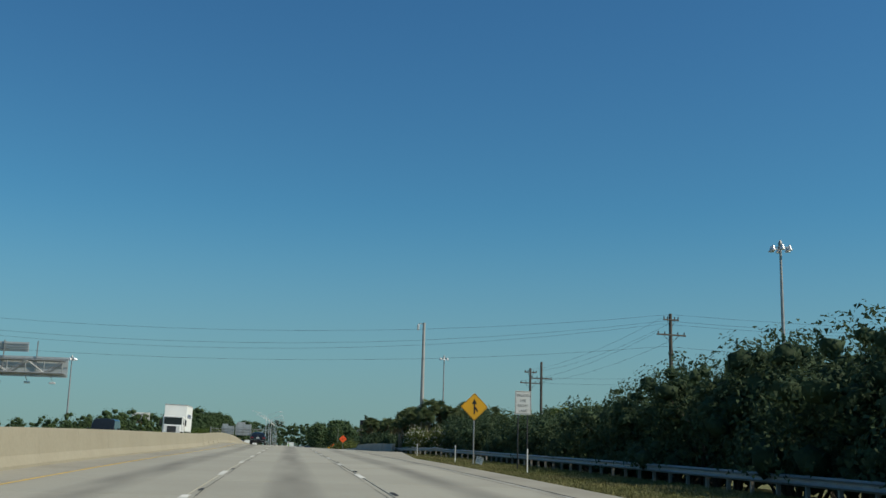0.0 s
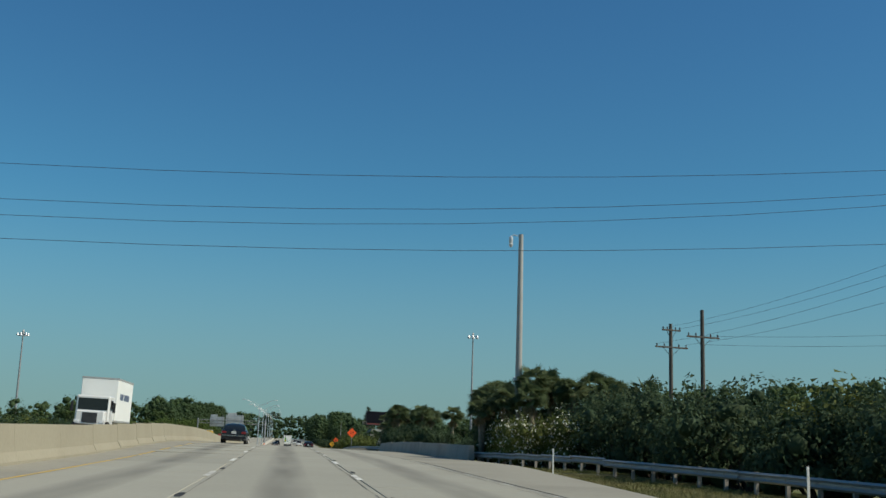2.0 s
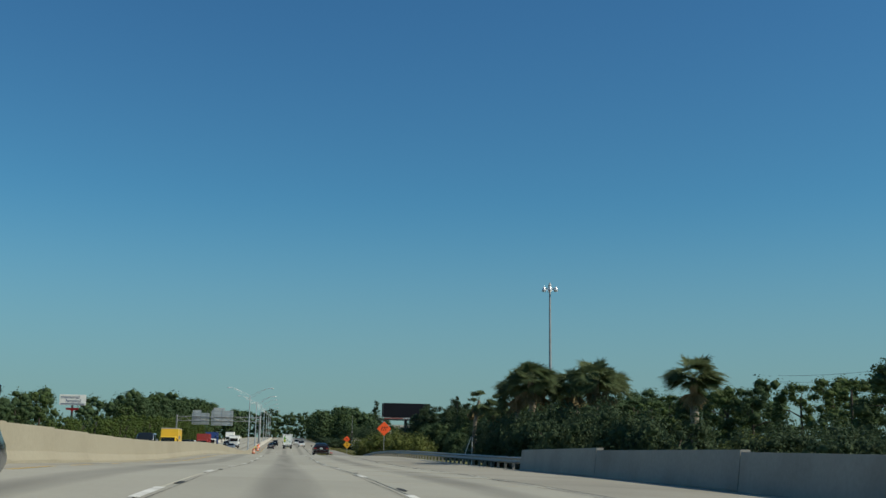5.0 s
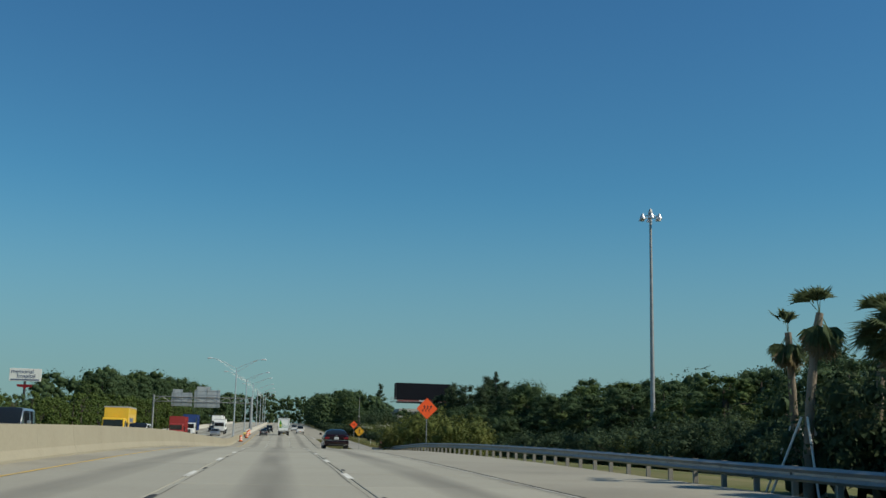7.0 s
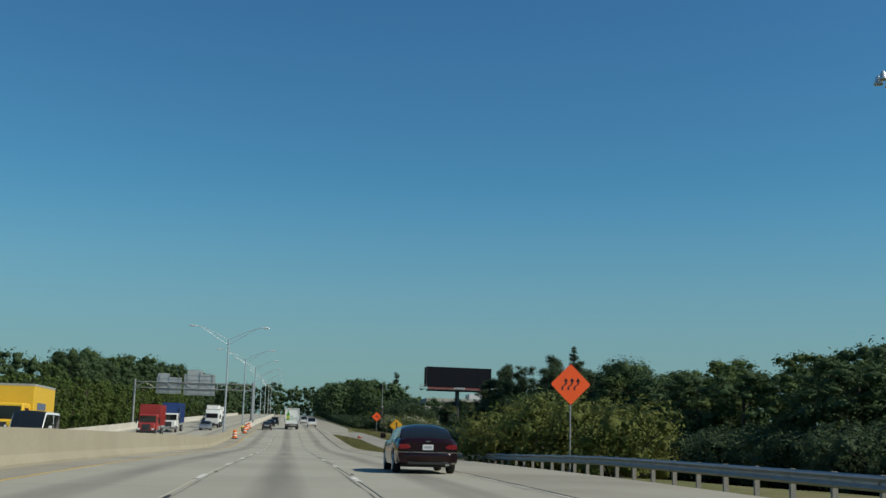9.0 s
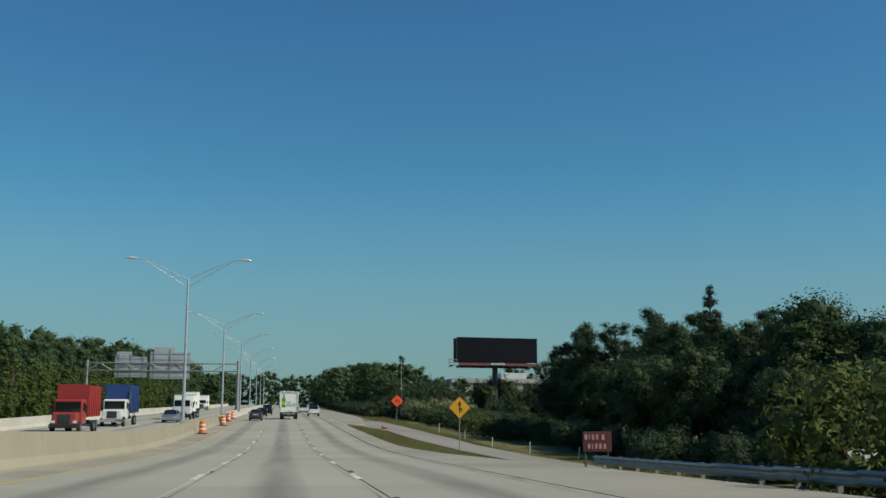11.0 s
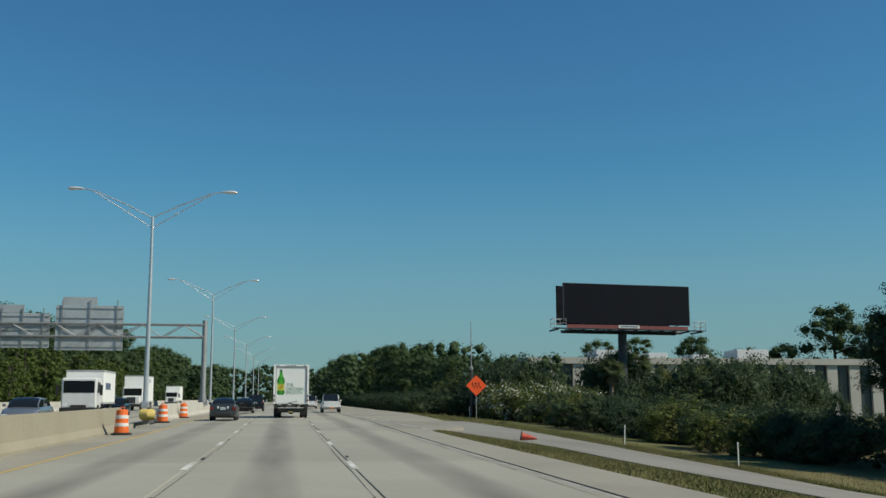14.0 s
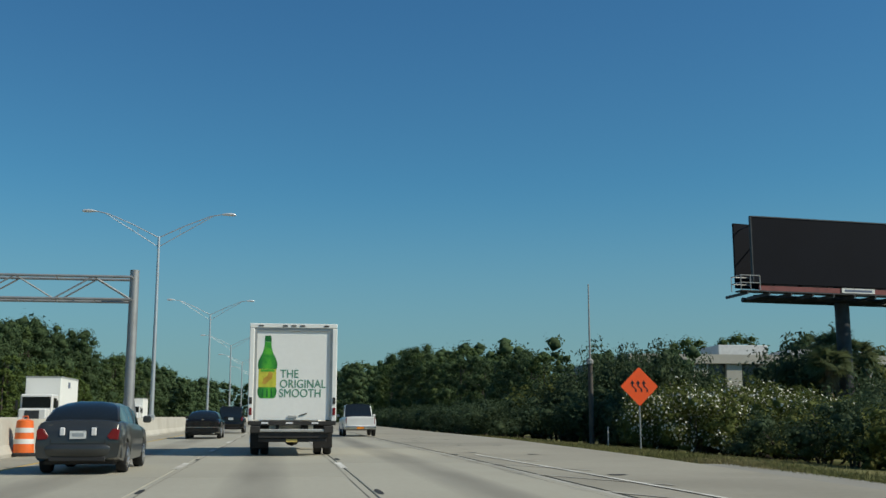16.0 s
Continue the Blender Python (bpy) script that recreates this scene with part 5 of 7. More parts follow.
# the delivery truck ahead
def box_truck():
    root = empty("box_truck", "white box delivery truck with a green bottle on its rear door", "truck", "traffic")
    w, z0, z1, y0, y1 = 1.26, 1.02, 3.82, 0.0, 6.3
    for s in (-1, 1):
        box_part("side_wall", (min(s * w, s * (w - 0.05)), max(s * w, s * (w - 0.05)), y0 + 0.16, y1, z0, z1 - 0.12), M_TRUCKWHITE, root, "white side wall")
        post = box_part("corner_post", (min(s * (w + 0.01), s * (w - 0.13)), max(s * (w + 0.01), s * (w - 0.13)), y0, y0 + 0.155, z0 - 0.02, z1 - 0.13), M_TRUCKWHITE, root, "white corner post", 0.015)
        box_part("post_light", (min(s * (w - 0.02), s * (w - 0.10)), max(s * (w - 0.02), s * (w - 0.10)), y0 - 0.02, y0 - 0.002, z0 + 0.15, z0 + 0.36), M_LENS, post, "red tail light", 0.008)
        box_part("upper_light", (min(s * (w - 0.02), s * (w - 0.10)), max(s * (w - 0.02), s * (w - 0.10)), y0 - 0.018, y0 - 0.002, z0 + 0.47, z0 + 0.66), M_DIRT, post, "dark marker recess", 0.008)
        box_part("hinge", (min(s * (w - 0.13), s * (w - 0.2)), max(s * (w - 0.13), s * (w - 0.2)), y0 + 0.03, y0 + 0.10, z0 + 0.02, z1 - 0.16), M_TRUCKALU, post, "grey door track")
    head = box_part("header", (-w - 0.01, w + 0.01, y0, y0 + 0.155, z1 - 0.125, z1), M_TRUCKWHITE, root, "white header beam", 0.012)
    for x in (-0.95, -0.25, 0.0, 0.25, 0.95):
        box_part("marker_light", (x - 0.07, x + 0.07, y0 - 0.012, y0 - 0.002, z1 - 0.085, z1 - 0.045), M_DIRT, head, "dark marker light")
    box_part("door_header", (-w + 0.14, w - 0.14, y0 + 0.035, y0 + 0.12, z1 - 0.21, z1 - 0.13), M_TRUCKALU, root, "grey door header")
    box_part("roof", (-w, w, y0 + 0.16, y1, z1 - 0.115, z1 - 0.01), M_TRUCKWHITE, root, "white roof", 0.02)
    box_part("front_wall", (-w + 0.055, w - 0.055, y1 - 0.06, y1 - 0.005, z0, z1 - 0.12), M_TRUCKWHITE, root)
    door = box_part("rear_door", (-w + 0.205, w - 0.205, y0 + 0.07, y0 + 0.11, z0 + 0.01, z1 - 0.215), M_TRUCKWHITE, root, "white roll-up rear door")
    # bottle print: outline halves from the foot up
    prof = tuple((z, 1.24 * w) for z, w in ((0.0, 0.13), (0.02, 0.17), (0.07, 0.185), (0.14, 0.205), (0.22, 0.208), (0.29, 0.19), (0.34, 0.192), (0.78, 0.192), (0.82, 0.205), (0.92, 0.213), (1.02, 0.196), (1.12, 0.16), (1.24, 0.112), (1.34, 0.086), (1.44, 0.074), (1.53, 0.074)))
    cx, cz, k = -0.74, z0 + 0.63, 1.07

    def band(a, b, name, mat, parent, lift):
        zs = [a] + [p[0] for p in prof if a < p[0] < b] + [b]
        hw = [float(np.interp(z, [p[0] for p in prof], [p[1] for p in prof])) for z in zs]
        out = [(cx + h * k, cz + z * k) for z, h in zip(zs, hw)] + [(cx - h * k, cz + z * k) for z, h in list(zip(zs, hw))[::-1]]
        bm = bmesh.new()
        bm_poly(bm, out, y0 + 0.07 - lift, y0 + 0.0695)
        return part(name, bm, mat, parent, "printed bottle band")

    band(0.0, 0.30, "bottle_foot", M_BOTTLE, door, 0.003)
    label = band(0.30, 0.79, "bottle_label", M_PRINTYEL, door, 0.0035)
    band(0.79, 1.53, "bottle_shoulder", M_BOTTLE, door, 0.003)
    bm = bmesh.new()
    bm_poly(bm, [(cx - 0.095, cz + 1.535 * k), (cx + 0.095, cz + 1.535 * k), (cx + 0.10, cz + 1.56 * k), (cx + 0.085, cz + 1.70 * k), (cx - 0.085, cz + 1.70 * k), (cx - 0.10, cz + 1.56 * k)], y0 + 0.067, y0 + 0.0695)
    part("bottle_cap", bm, M_GREEN1, door, "dark green printed cap")
    for pts, mat, nm in (([(-0.15, 0.40), (-0.04, 0.38), (0.10, 0.52), (0.04, 0.62), (-0.10, 0.55)], M_PRINTRED, "ochre printed patch"), ([(-0.02, 0.56), (0.13, 0.52), (0.16, 0.66), (0.05, 0.74)], M_PRINTRED, "ochre printed patch"), ([(-0.20, 0.72), (0.20, 0.72), (0.20, 0.78), (-0.20, 0.78)], M_GREEN2, "green printed rim")):
        bm = bmesh.new()
        bm_poly(bm, [(cx + a, cz + b * k) for a, b in pts], y0 + 0.064, y0 + 0.066)
        part("label_mark", bm, mat, label, nm)
    for s, a, b in ((-0.62, 0.03, 0.27), (0.0, 0.03, 0.26), (0.62, 0.03, 0.27)):
        bm = bmesh.new()
        bm_poly(bm, [(cx + s * 0.22 - 0.03, cz + a * k), (cx + s * 0.22 + 0.03, cz + a * k), (cx + s * 0.19 + 0.015, cz + b * k), (cx + s * 0.19 - 0.015, cz + b * k)], y0 + 0.064, y0 + 0.066)
        part("bottle_rib", bm, M_GREEN1, door, "dark green printed stroke")
    for i, word in enumerate(("THE", "ORIGINAL", "SMOOTH")):
        lettering("word", word, 0.335, M_LETTER, door, pose(-0.37 - 0.015 * i, y0 + 0.066, z0 + (1.23, 0.94, 0.67)[i], 90) @ Matrix.Diagonal((0.87, 1, 1, 1)), 0.004, "LEFT", "green printed word", 0.003)
    lock = box_part("door_lock", (-0.12, 0.14, y0 + 0.03, y0 + 0.068, z0 + 0.06, z0 + 0.14), M_TRUCKALU, door, "grey latch", 0.01)
    bm = bmesh.new()
    bm_tube(bm, [(0.20, y0 + 0.06, z0 + 0.13), (0.35, y0 + 0.05, z0 + 0.18), (0.42, y0 + 0.06, z0 + 0.20)], 0.014, 5)
    part("latch_handle", bm, M_DIRT, door)
    # sill, lift gate and chassis
    sill = box_part("rear_sill", (-w, w, y0 - 0.02, y0 + 0.3, z0 - 0.14, z0 - 0.022), M_DIRT, root, "dark rear sill", 0.01)
    for x in (-0.78, -0.08, 0.66):
        box_part("sill_light", (x - 0.10, x + 0.10, y0 - 0.03, y0 - 0.021, z0 - 0.10, z0 - 0.05), M_LENSW, sill, "small pale lamp")
    gate = box_part("lift_gate", (-0.92, 1.02, y0 - 0.12, y0 + 0.02, z0 - 0.33, z0 - 0.25), M_TRUCKALU, root, "worn aluminium lift gate", 0.015)
    box_part("gate_plate", (-0.95, 1.05, y0 - 0.06, y0 + 0.04, z0 - 0.50, z0 - 0.335), M_DIRT, root, "dark gate plate", 0.01)
    for s in (-1, 1):
        bm = bmesh.new()
        bm_box(bm, s * 1.05 - 0.14, s * 1.05 + 0.14, y0 - 0.14, y0 + 0.12, z0 - 0.36, z0 - 0.16)
        part("gate_arm", bm, M_DIRT, root, "dark lift arm", bevel=0.02)
        box_part("frame_rail", (s * 0.42 - 0.05, s * 0.42 + 0.05, y0 + 0.1, y1 + 1.5, z0 - 0.40, z0 - 0.15), M_DIRT, root, "chassis rail")
        box_part("mud_flap", (s * 0.93 - 0.27, s * 0.93 + 0.27, 0.72, 0.735, 0.22, z0 - 0.15), M_TYRE, root, "black mud flap")
        box_part("step_bracket", (s * 0.55 - 0.05, s * 0.55 + 0.05, y0 - 0.02, y0 + 0.1, z0 - 0.62, z0 - 0.40), M_DIRT, root)
    box_part("bumper", (-0.95, 1.0, y0 + 0.0, y0 + 0.12, z0 - 0.62, z0 - 0.51), M_DIRT, root, "dark rear bumper", 0.015)
    pl = box_part("licence_plate", (-0.16, 0.16, y0 - 0.02, y0 - 0.004, z0 - 0.62, z0 - 0.54), M_CUSHION, root, "dull yellow plate")
    box_part("tool_box", (-0.62, -0.30, 0.4, 1.2, 0.45, 0.72), M_DIRT, root, "dark box under the frame", 0.02)
    bm = bmesh.new()
    bm_tube(bm, [(-0.75, 1.55, 0.5), (0.75, 1.55, 0.5)], 0.075, 10)
    axle = part("axle", bm, M_DIRT, root, "rear axle", smooth=True)
    bm = bmesh.new()
    bm_lathe(bm, ((0.05, -0.25), (0.2, -0.15), (0.25, 0), (0.2, 0.15), (0.05, 0.25)), 12, "x", (0.02, 1.5, 0.5))
    part("differential", bm, M_DIRT, axle, smooth=True)
    for s in (-1, 1):
        wheel(root, s * 1.08, 1.55, 0.48, 0.24, True)
        wheel(root, s * 1.0, 6.9, 0.48, 0.26)
    # cab
    cab = box_part("cab", (-1.08, 1.08, y1 + 0.12, y1 + 1.9, 0.6, 2.6), M_TRUCKWHITE, root, "white cab", 0.12)
    box_part("windscreen", (-0.95, 0.95, y1 + 1.88, y1 + 1.915, 1.6, 2.35), M_GLASS, cab, "cab glass")
    box_part("bonnet", (-0.95, 0.95, y1 + 1.92, y1 + 2.9, 0.55, 1.55), M_TRUCKWHITE, root, "white bonnet", 0.12)
    for s in (-1, 1):
        box_part("mirror", (s * 1.32 - 0.10, s * 1.32 + 0.10, y1 + 1.6, y1 + 1.68, 1.5, 2.0), M_PLASTIC, root, "tall black mirror", 0.03)
        bm = bmesh.new()
        bm_tube(bm, [(s * 1.05, y1 + 1.64, 1.75), (s * 1.32, y1 + 1.64, 1.75)], 0.02, 5)
        part("mirror_arm", bm, M_PLASTIC, root)
    return root


place(box_truck(), 0.74, 425.2)


# oncoming traffic
def lorry(label, cab_mat, load_mat, load, height=3.9, length=9.0, nose=1.5, tractor=False, marks=None, group="oncoming traffic"):
    """A truck that faces -y once turned; load is box, tipper or none."""
    root = empty("lorry", label, "truck", group)
    cy = length / 2
    cabin = box_part("cab", (-1.15, 1.15, cy - nose - 1.9, cy - nose, 0.7, 2.75), cab_mat, root, "cab", 0.1)
    box_part("windscreen", (-1.0, 1.0, cy - nose - 0.05, cy - nose + 0.015, 1.75, 2.55), M_GLASS, cabin, "dark windscreen")
    for s in (-1, 1):
        box_part("side_window", (s * 1.155 - 0.01, s * 1.155 + 0.01, cy - nose - 1.3, cy - nose - 0.3, 1.75, 2.45), M_GLASS, cabin, "dark side window")
        box_part("headlight", (s * 0.85 - 0.16, s * 0.85 + 0.16, cy - 0.02, cy + 0.02, 0.85, 1.05), M_LENSW, cabin, "headlight", 0.01)
        box_part("mirror", (s * 1.42 - 0.09, s * 1.42 + 0.09, cy - nose - 0.2, cy - nose - 0.12, 1.6, 2.3), M_PLASTIC, root, "mirror", 0.02)
        bm = bmesh.new()
        bm_tube(bm, [(s * 1.12, cy - nose - 0.16, 1.95), (s * 1.42, cy - nose - 0.16, 1.95)], 0.02, 5)
        part("mirror_arm", bm, M_PLASTIC, root)
    if nose > 0.3:
        hood = box_part("bonnet", (-0.98, 0.98, cy - nose + 0.02, cy, 0.65, 1.7), cab_mat, root, "bonnet", 0.1)
        box_part("grille", (-0.5, 0.5, cy - 0.01, cy + 0.03, 0.85, 1.55), M_DARKSTEEL, hood, "dark grille", 0.02)
    box_part("bumper", (-1.15, 1.15, cy - 0.15, cy + 0.12, 0.45, 0.78), M_CHROME if tractor else M_PLASTIC, root, "front bumper", 0.03)
    y1, y0 = cy - nose - 2.05, -length / 2
    box_part("frame", (-0.5, 0.5, y0, cy - 0.2, 0.62, 0.95), M_DIRT, root, "chassis frame")
    if load == "box":
        body = box_part("cargo_box", (-1.27, 1.27, y0, y1, 1.05, height), load_mat, root, "cargo box", 0.03)
        for dims in ((-1.285, 1.285, y0 - 0.01, y1 + 0.01, height - 0.12, height + 0.01), (-1.285, 1.285, y0 - 0.01, y1 + 0.01, 1.0, 1.12)):
            box_part("box_rail", dims, M_TRUCKALU, body, "edge rail")
        for s in (-1, 1):
            for zz, y_a, y_b in (marks or ()):
                box_part("print_bar", (s * 1.279 - 0.005, s * 1.279 + 0.005, y_a, y_b, zz, zz + 0.45), M_INK, body, "dark printed bar")
    elif load == "tipper":
        bm = bmesh.new()
        pts = [(-1.25, 1.3), (1.25, 1.3), (1.3, height), (1.2, height), (1.15, 1.45), (-1.15, 1.45), (-1.2, height), (-1.3, height)]
        bm_poly(bm, pts, y0, y1)
        bm_box(bm, -1.28, 1.28, y1 - 0.08, y1 + 0.002, 1.3, height + 0.1)
        bm_box(bm, -1.25, 1.25, y0 - 0.002, y0 + 0.08, 1.3, height - 0.1)
        tip = part("tipper_body", bm, load_mat, root, "ribbed tipper body")
        for k in range(7):
            y = y0 + 0.3 + (y1 - y0 - 0.6) * k / 6
            for s in (-1, 1):
                box_part("rib", (s * 1.31 - 0.04, s * 1.31 + 0.04, y - 0.05, y + 0.05, 1.3, height), load_mat, tip, "vertical rib")
    if tractor:
        for s in (-1, 1):
            bm = bmesh.new()
            bm_tube(bm, [(s * 1.2, y1 + 0.1, 1.0), (s * 1.2, y1 + 0.1, 3.6), (s * 1.2, y1 - 0.1, 3.8)], 0.08, 8)
            part("exhaust_pipe", bm, M_CHROME, root, "chrome exhaust stack", smooth=True)
    axles = [cy - 0.9, y0 + 1.0, y0 + 2.25] if length > 8 else [cy - 0.9, y0 + 1.2]
    for y in axles:
        for s in (-1, 1):
            wheel(root, s * 1.05, y, 0.49, 0.27)
    return root


red = paint("tipper_red", (0.32, 0.035, 0.03), 0.0, 0.45)
blue = paint("tipper_blue", (0.025, 0.06, 0.20), 0.1, 0.4)
yellow = paint("rental_yellow", (0.75, 0.47, 0.03), 0.0, 0.4)
place(lorry("white parcel truck with large printed bars on its box", white, M_TRUCKWHITE, "box", 4.1, 10.5, 0.9, marks=((2.6, -3.5, -1.0), (2.6, -0.6, 1.0))), -13.4, 133.0, 180)
place(lorry("yellow rental box truck with dark cab glass", yellow, yellow, "box", 4.0, 9.5, 1.2, marks=((2.4, -2.0, 0.5),)), -17.2, 296.0, 180)
place(lorry("red tipper truck with a ribbed body", red, red, "tipper", 3.9, 9.5, 1.5), -17.4, 368.0, 180)
place(lorry("white-nosed tractor truck with a blue tipper body and chrome stacks", white, blue, "tipper", 4.2, 10.5, 1.7, True), -17.2, 392.0, 180)
place(lorry("white step van with printed bars", white, M_TRUCKWHITE, "box", 3.3, 7.5, 0.3, marks=((2.0, -1.5, 0.6),)), -13.3, 424.5, 180)
place(lorry("white box truck with a small printed mark", white, M_TRUCKWHITE, "box", 4.1, 10.5, 1.3, marks=((3.3, -1.8, -1.0),)), -17.2, 481.0, 180)
place(lorry("plain white box truck climbing the hill", white, M_TRUCKWHITE, "box", 3.8, 9.5, 1.2), -20.6, 560.0, 180)
van = car("van", "white passenger van behind the median barrier", white, 5.2, 2.0, 2.05, ((-2.6, 1.0), (-2.58, 1.18), (1.2, 1.15), (1.5, 1.1), (2.4, 0.98), (2.6, 0.6)), (-2.57, -2.4, 0.9, 1.75), sill=0.32, wheel_r=0.36, roof_in=0.84, category="van", group="oncoming traffic")
place(van, -13.3, 283.0, 180)
for nm, x, y, col, dk, cb, ht, ln, lab in (("sedan", -13.2, 406.0, silver, SEDAN, (-1.9, -0.95, 0.35, 1.25), 1.45, 4.8, "silver sedan on the opposite carriageway"),
                                           ("sedan", -13.4, 438.5, black, SEDAN, (-1.9, -0.95, 0.35, 1.25), 1.44, 4.8, "black sedan on the opposite carriageway"),
                                           ("suv", -15.6, 447.0, grey, SUVDECK, (-2.33, -2.0, 0.25, 1.0), 1.75, 4.7, "grey sport utility vehicle on the opposite carriageway"),
                                           ("sedan", -17.0, 458.0, black, SEDAN, (-1.9, -0.95, 0.35, 1.25), 1.44, 4.8, "black sedan on the opposite carriageway"),
                                           ("suv", -12.6, 228.0, silver, SUVDECK, (-2.33, -2.0, 0.25, 1.0), 1.82, 4.8, "silver sport utility vehicle behind the barrier"),
                                           ("suv", -12.8, 78.0, dark_blue, SUVDECK, (-2.33, -2.0, 0.25, 1.0), 1.85, 4.9, "dark blue sport utility vehicle behind the barrier")):
    place(car(nm, lab, col, ln, 1.84, ht, dk, cb, category="car" if nm == "sedan" else "suv", group="oncoming traffic", wheel_r=0.33, roof_in=0.76), x, y, 180)

# ---- plants ----
gen = np.random.default_rng(7)


def ball(level):
    bm = bmesh.new()
    bmesh.ops.create_icosphere(bm, subdivisions=level, radius=1.0)
    co = np.array([v.co[:] for v in bm.verts])
    fa = np.array([[v.index for v in f.verts] for f in bm.faces])
    bm.free()
    return co, fa


BALL_FINE, BALL_COARSE = ball(2), ball(1)


def leaf_mesh(name, centres, normals, sizes, mat, aspect=0.55, cores=(), shape=None):
    """One small pointed leaf for each place; cores: dense inner twig and leaf masses (x, y, z, r) with a lumpy skin."""
    n = len(centres)
    helper = gen.normal(size=(n, 3))
    u = np.cross(normals, helper)
    u /= np.linalg.norm(u, axis=1, keepdims=True) + 1e-9
    v = np.cross(normals, u)
    v /= np.linalg.norm(v, axis=1, keepdims=True) + 1e-9
    s = sizes[:, None]
    co = np.empty((n, 3, 3))
    co[:, 0], co[:, 2], co[:, 1] = centres - u * s, centres + u * s * 0.6 + v * s * aspect, centres + u * s * 0.6 - v * s * aspect
    parts, tris = [co.reshape(-1, 3)], [np.arange(3 * n).reshape(-1, 3)]
    base = 3 * n
    bco, bfa = shape or BALL_COARSE
    for x, y, z, r in cores:
        lump = gen.uniform(0.6, 1.35, (len(bco), 1))
        parts.append(bco * lump * r * (1, 1, 0.86) + (x, y, z))
        tris.append(bfa + base)
        base += len(bco)
    co, tri = np.concatenate(parts), np.concatenate(tris)
    me = bpy.data.meshes.new(name)
    me.vertices.add(len(co))
    me.vertices.foreach_set("co", co.reshape(-1))
    me.loops.add(3 * len(tri))
    me.loops.foreach_set("vertex_index", tri.reshape(-1).astype(np.int32))
    me.polygons.add(len(tri))
    me.polygons.foreach_set("loop_start", np.arange(0, 3 * len(tri), 3, dtype=np.int32))
    me.polygons.foreach_set("loop_total", np.full(len(tri), 3, dtype=np.int32))
    me.update()
    me.validate()
    me.shade_smooth()
    me.materials.append(mat)
    return me


def cores_of(clumps, k=0.54):
    return [(x, y, z, r * k) for x, y, z, r in clumps]


def tufts(clumps, per, size):
    """Leaf places on the skin of round clumps (x, y, z, r)."""
    cs, ns, ss = [], [], []
    for x, y, z, r in clumps:
        n = max(8, int(per * r * r))
        d = gen.normal(size=(n, 3))
        d /= np.linalg.norm(d, axis=1, keepdims=True)
        rad = r * (0.42 + 0.70 * gen.random(n) ** 0.75)
        cs.append(np.array((x, y, z)) + d * rad[:, None] * (1, 1, 0.86))
        ns.append(d + gen.normal(size=(n, 3)) * 0.42 + (0, 0, 0.25))
        ss.append(size * (0.55 + 0.9 * gen.random(n)))
    return np.concatenate(cs), np.concatenate(ns), np.concatenate(ss)


def crown_clumps(n, rx, rz, zc, r, droop=0.0):
    out = []
    for k in range(n):
        d = gen.normal(size=3)
        d /= np.linalg.norm(d)
        f = gen.random() ** 0.4
        x, y, z = d[0] * rx * f, d[1] * rx * f, zc + d[2] * rz * f
        out.append((x, y, z, r * gen.uniform(0.65, 1.25)))
    return out


def trunk_part(root, h, r, limbs, mat=None, lean=0.0):
    bm = bmesh.new()
    bm_tube(bm, [(0, 0, -0.4), (lean * 0.3, 0.05, h * 0.35), (lean, 0, h * 0.8)], (r, r * 0.75, r * 0.3), 8)
    for x, y, z, _ in limbs:
        z0 = max(h * 0.25, min(z - 0.8, h * 0.6))
        bm_tube(bm, [(lean * z0 / h, 0, z0), (x * 0.5, y * 0.5, (z0 + z) / 2 + 0.3), (x, y, z)], (r * 0.42, r * 0.28, r * 0.1), 5)
    return part("trunk", bm, mat or M_BARK, root, "rough brown trunk and limbs", smooth=True)


def broad_tree(label, mat, h=12.0, width=4.2, n=30, per=105, size=0.15, low=0.22):
    root = empty("tree", label, "tree", "roadside trees")
    clumps = crown_clumps(n, width * 0.8, h * (1 - low) * 0.42, h * (low + (1 - low) * 0.5), width * 0.35)
    trunk_part(root, h, h * 0.022, clumps[:7])
    ob = new("crown", leaf_mesh("crown", *tufts(clumps, per, size), mat, 0.55, cores_of(clumps)))
    ob.parent = root
    return root


def far_tree(label, mat, h=14.0, width=4.0, conic=0.0):
    root = empty("tree", label, "tree", "woodland trees")
    clumps = []
    for k in range(58):
        z = h * gen.uniform(0.05, 0.90)
        w = width * (math.sin(math.pi * min(1, max(0.12, z / h)) ** (0.8 + conic)) ** 0.6)
        t = gen.uniform(0, 2 * math.pi)
        f = gen.random() ** 0.5
        clumps.append((w * f * math.cos(t), w * f * math.sin(t), z, width * gen.uniform(0.20, 0.36) * (1 - 0.30 * (z / h) ** 2)))
    trunk_part(root, h, h * 0.02, clumps[:3])
    ob = new("crown", leaf_mesh("crown", *tufts(clumps, 118, 0.15), mat, 0.6, cores_of(clumps, 0.58)))
    ob.parent = root
    return root


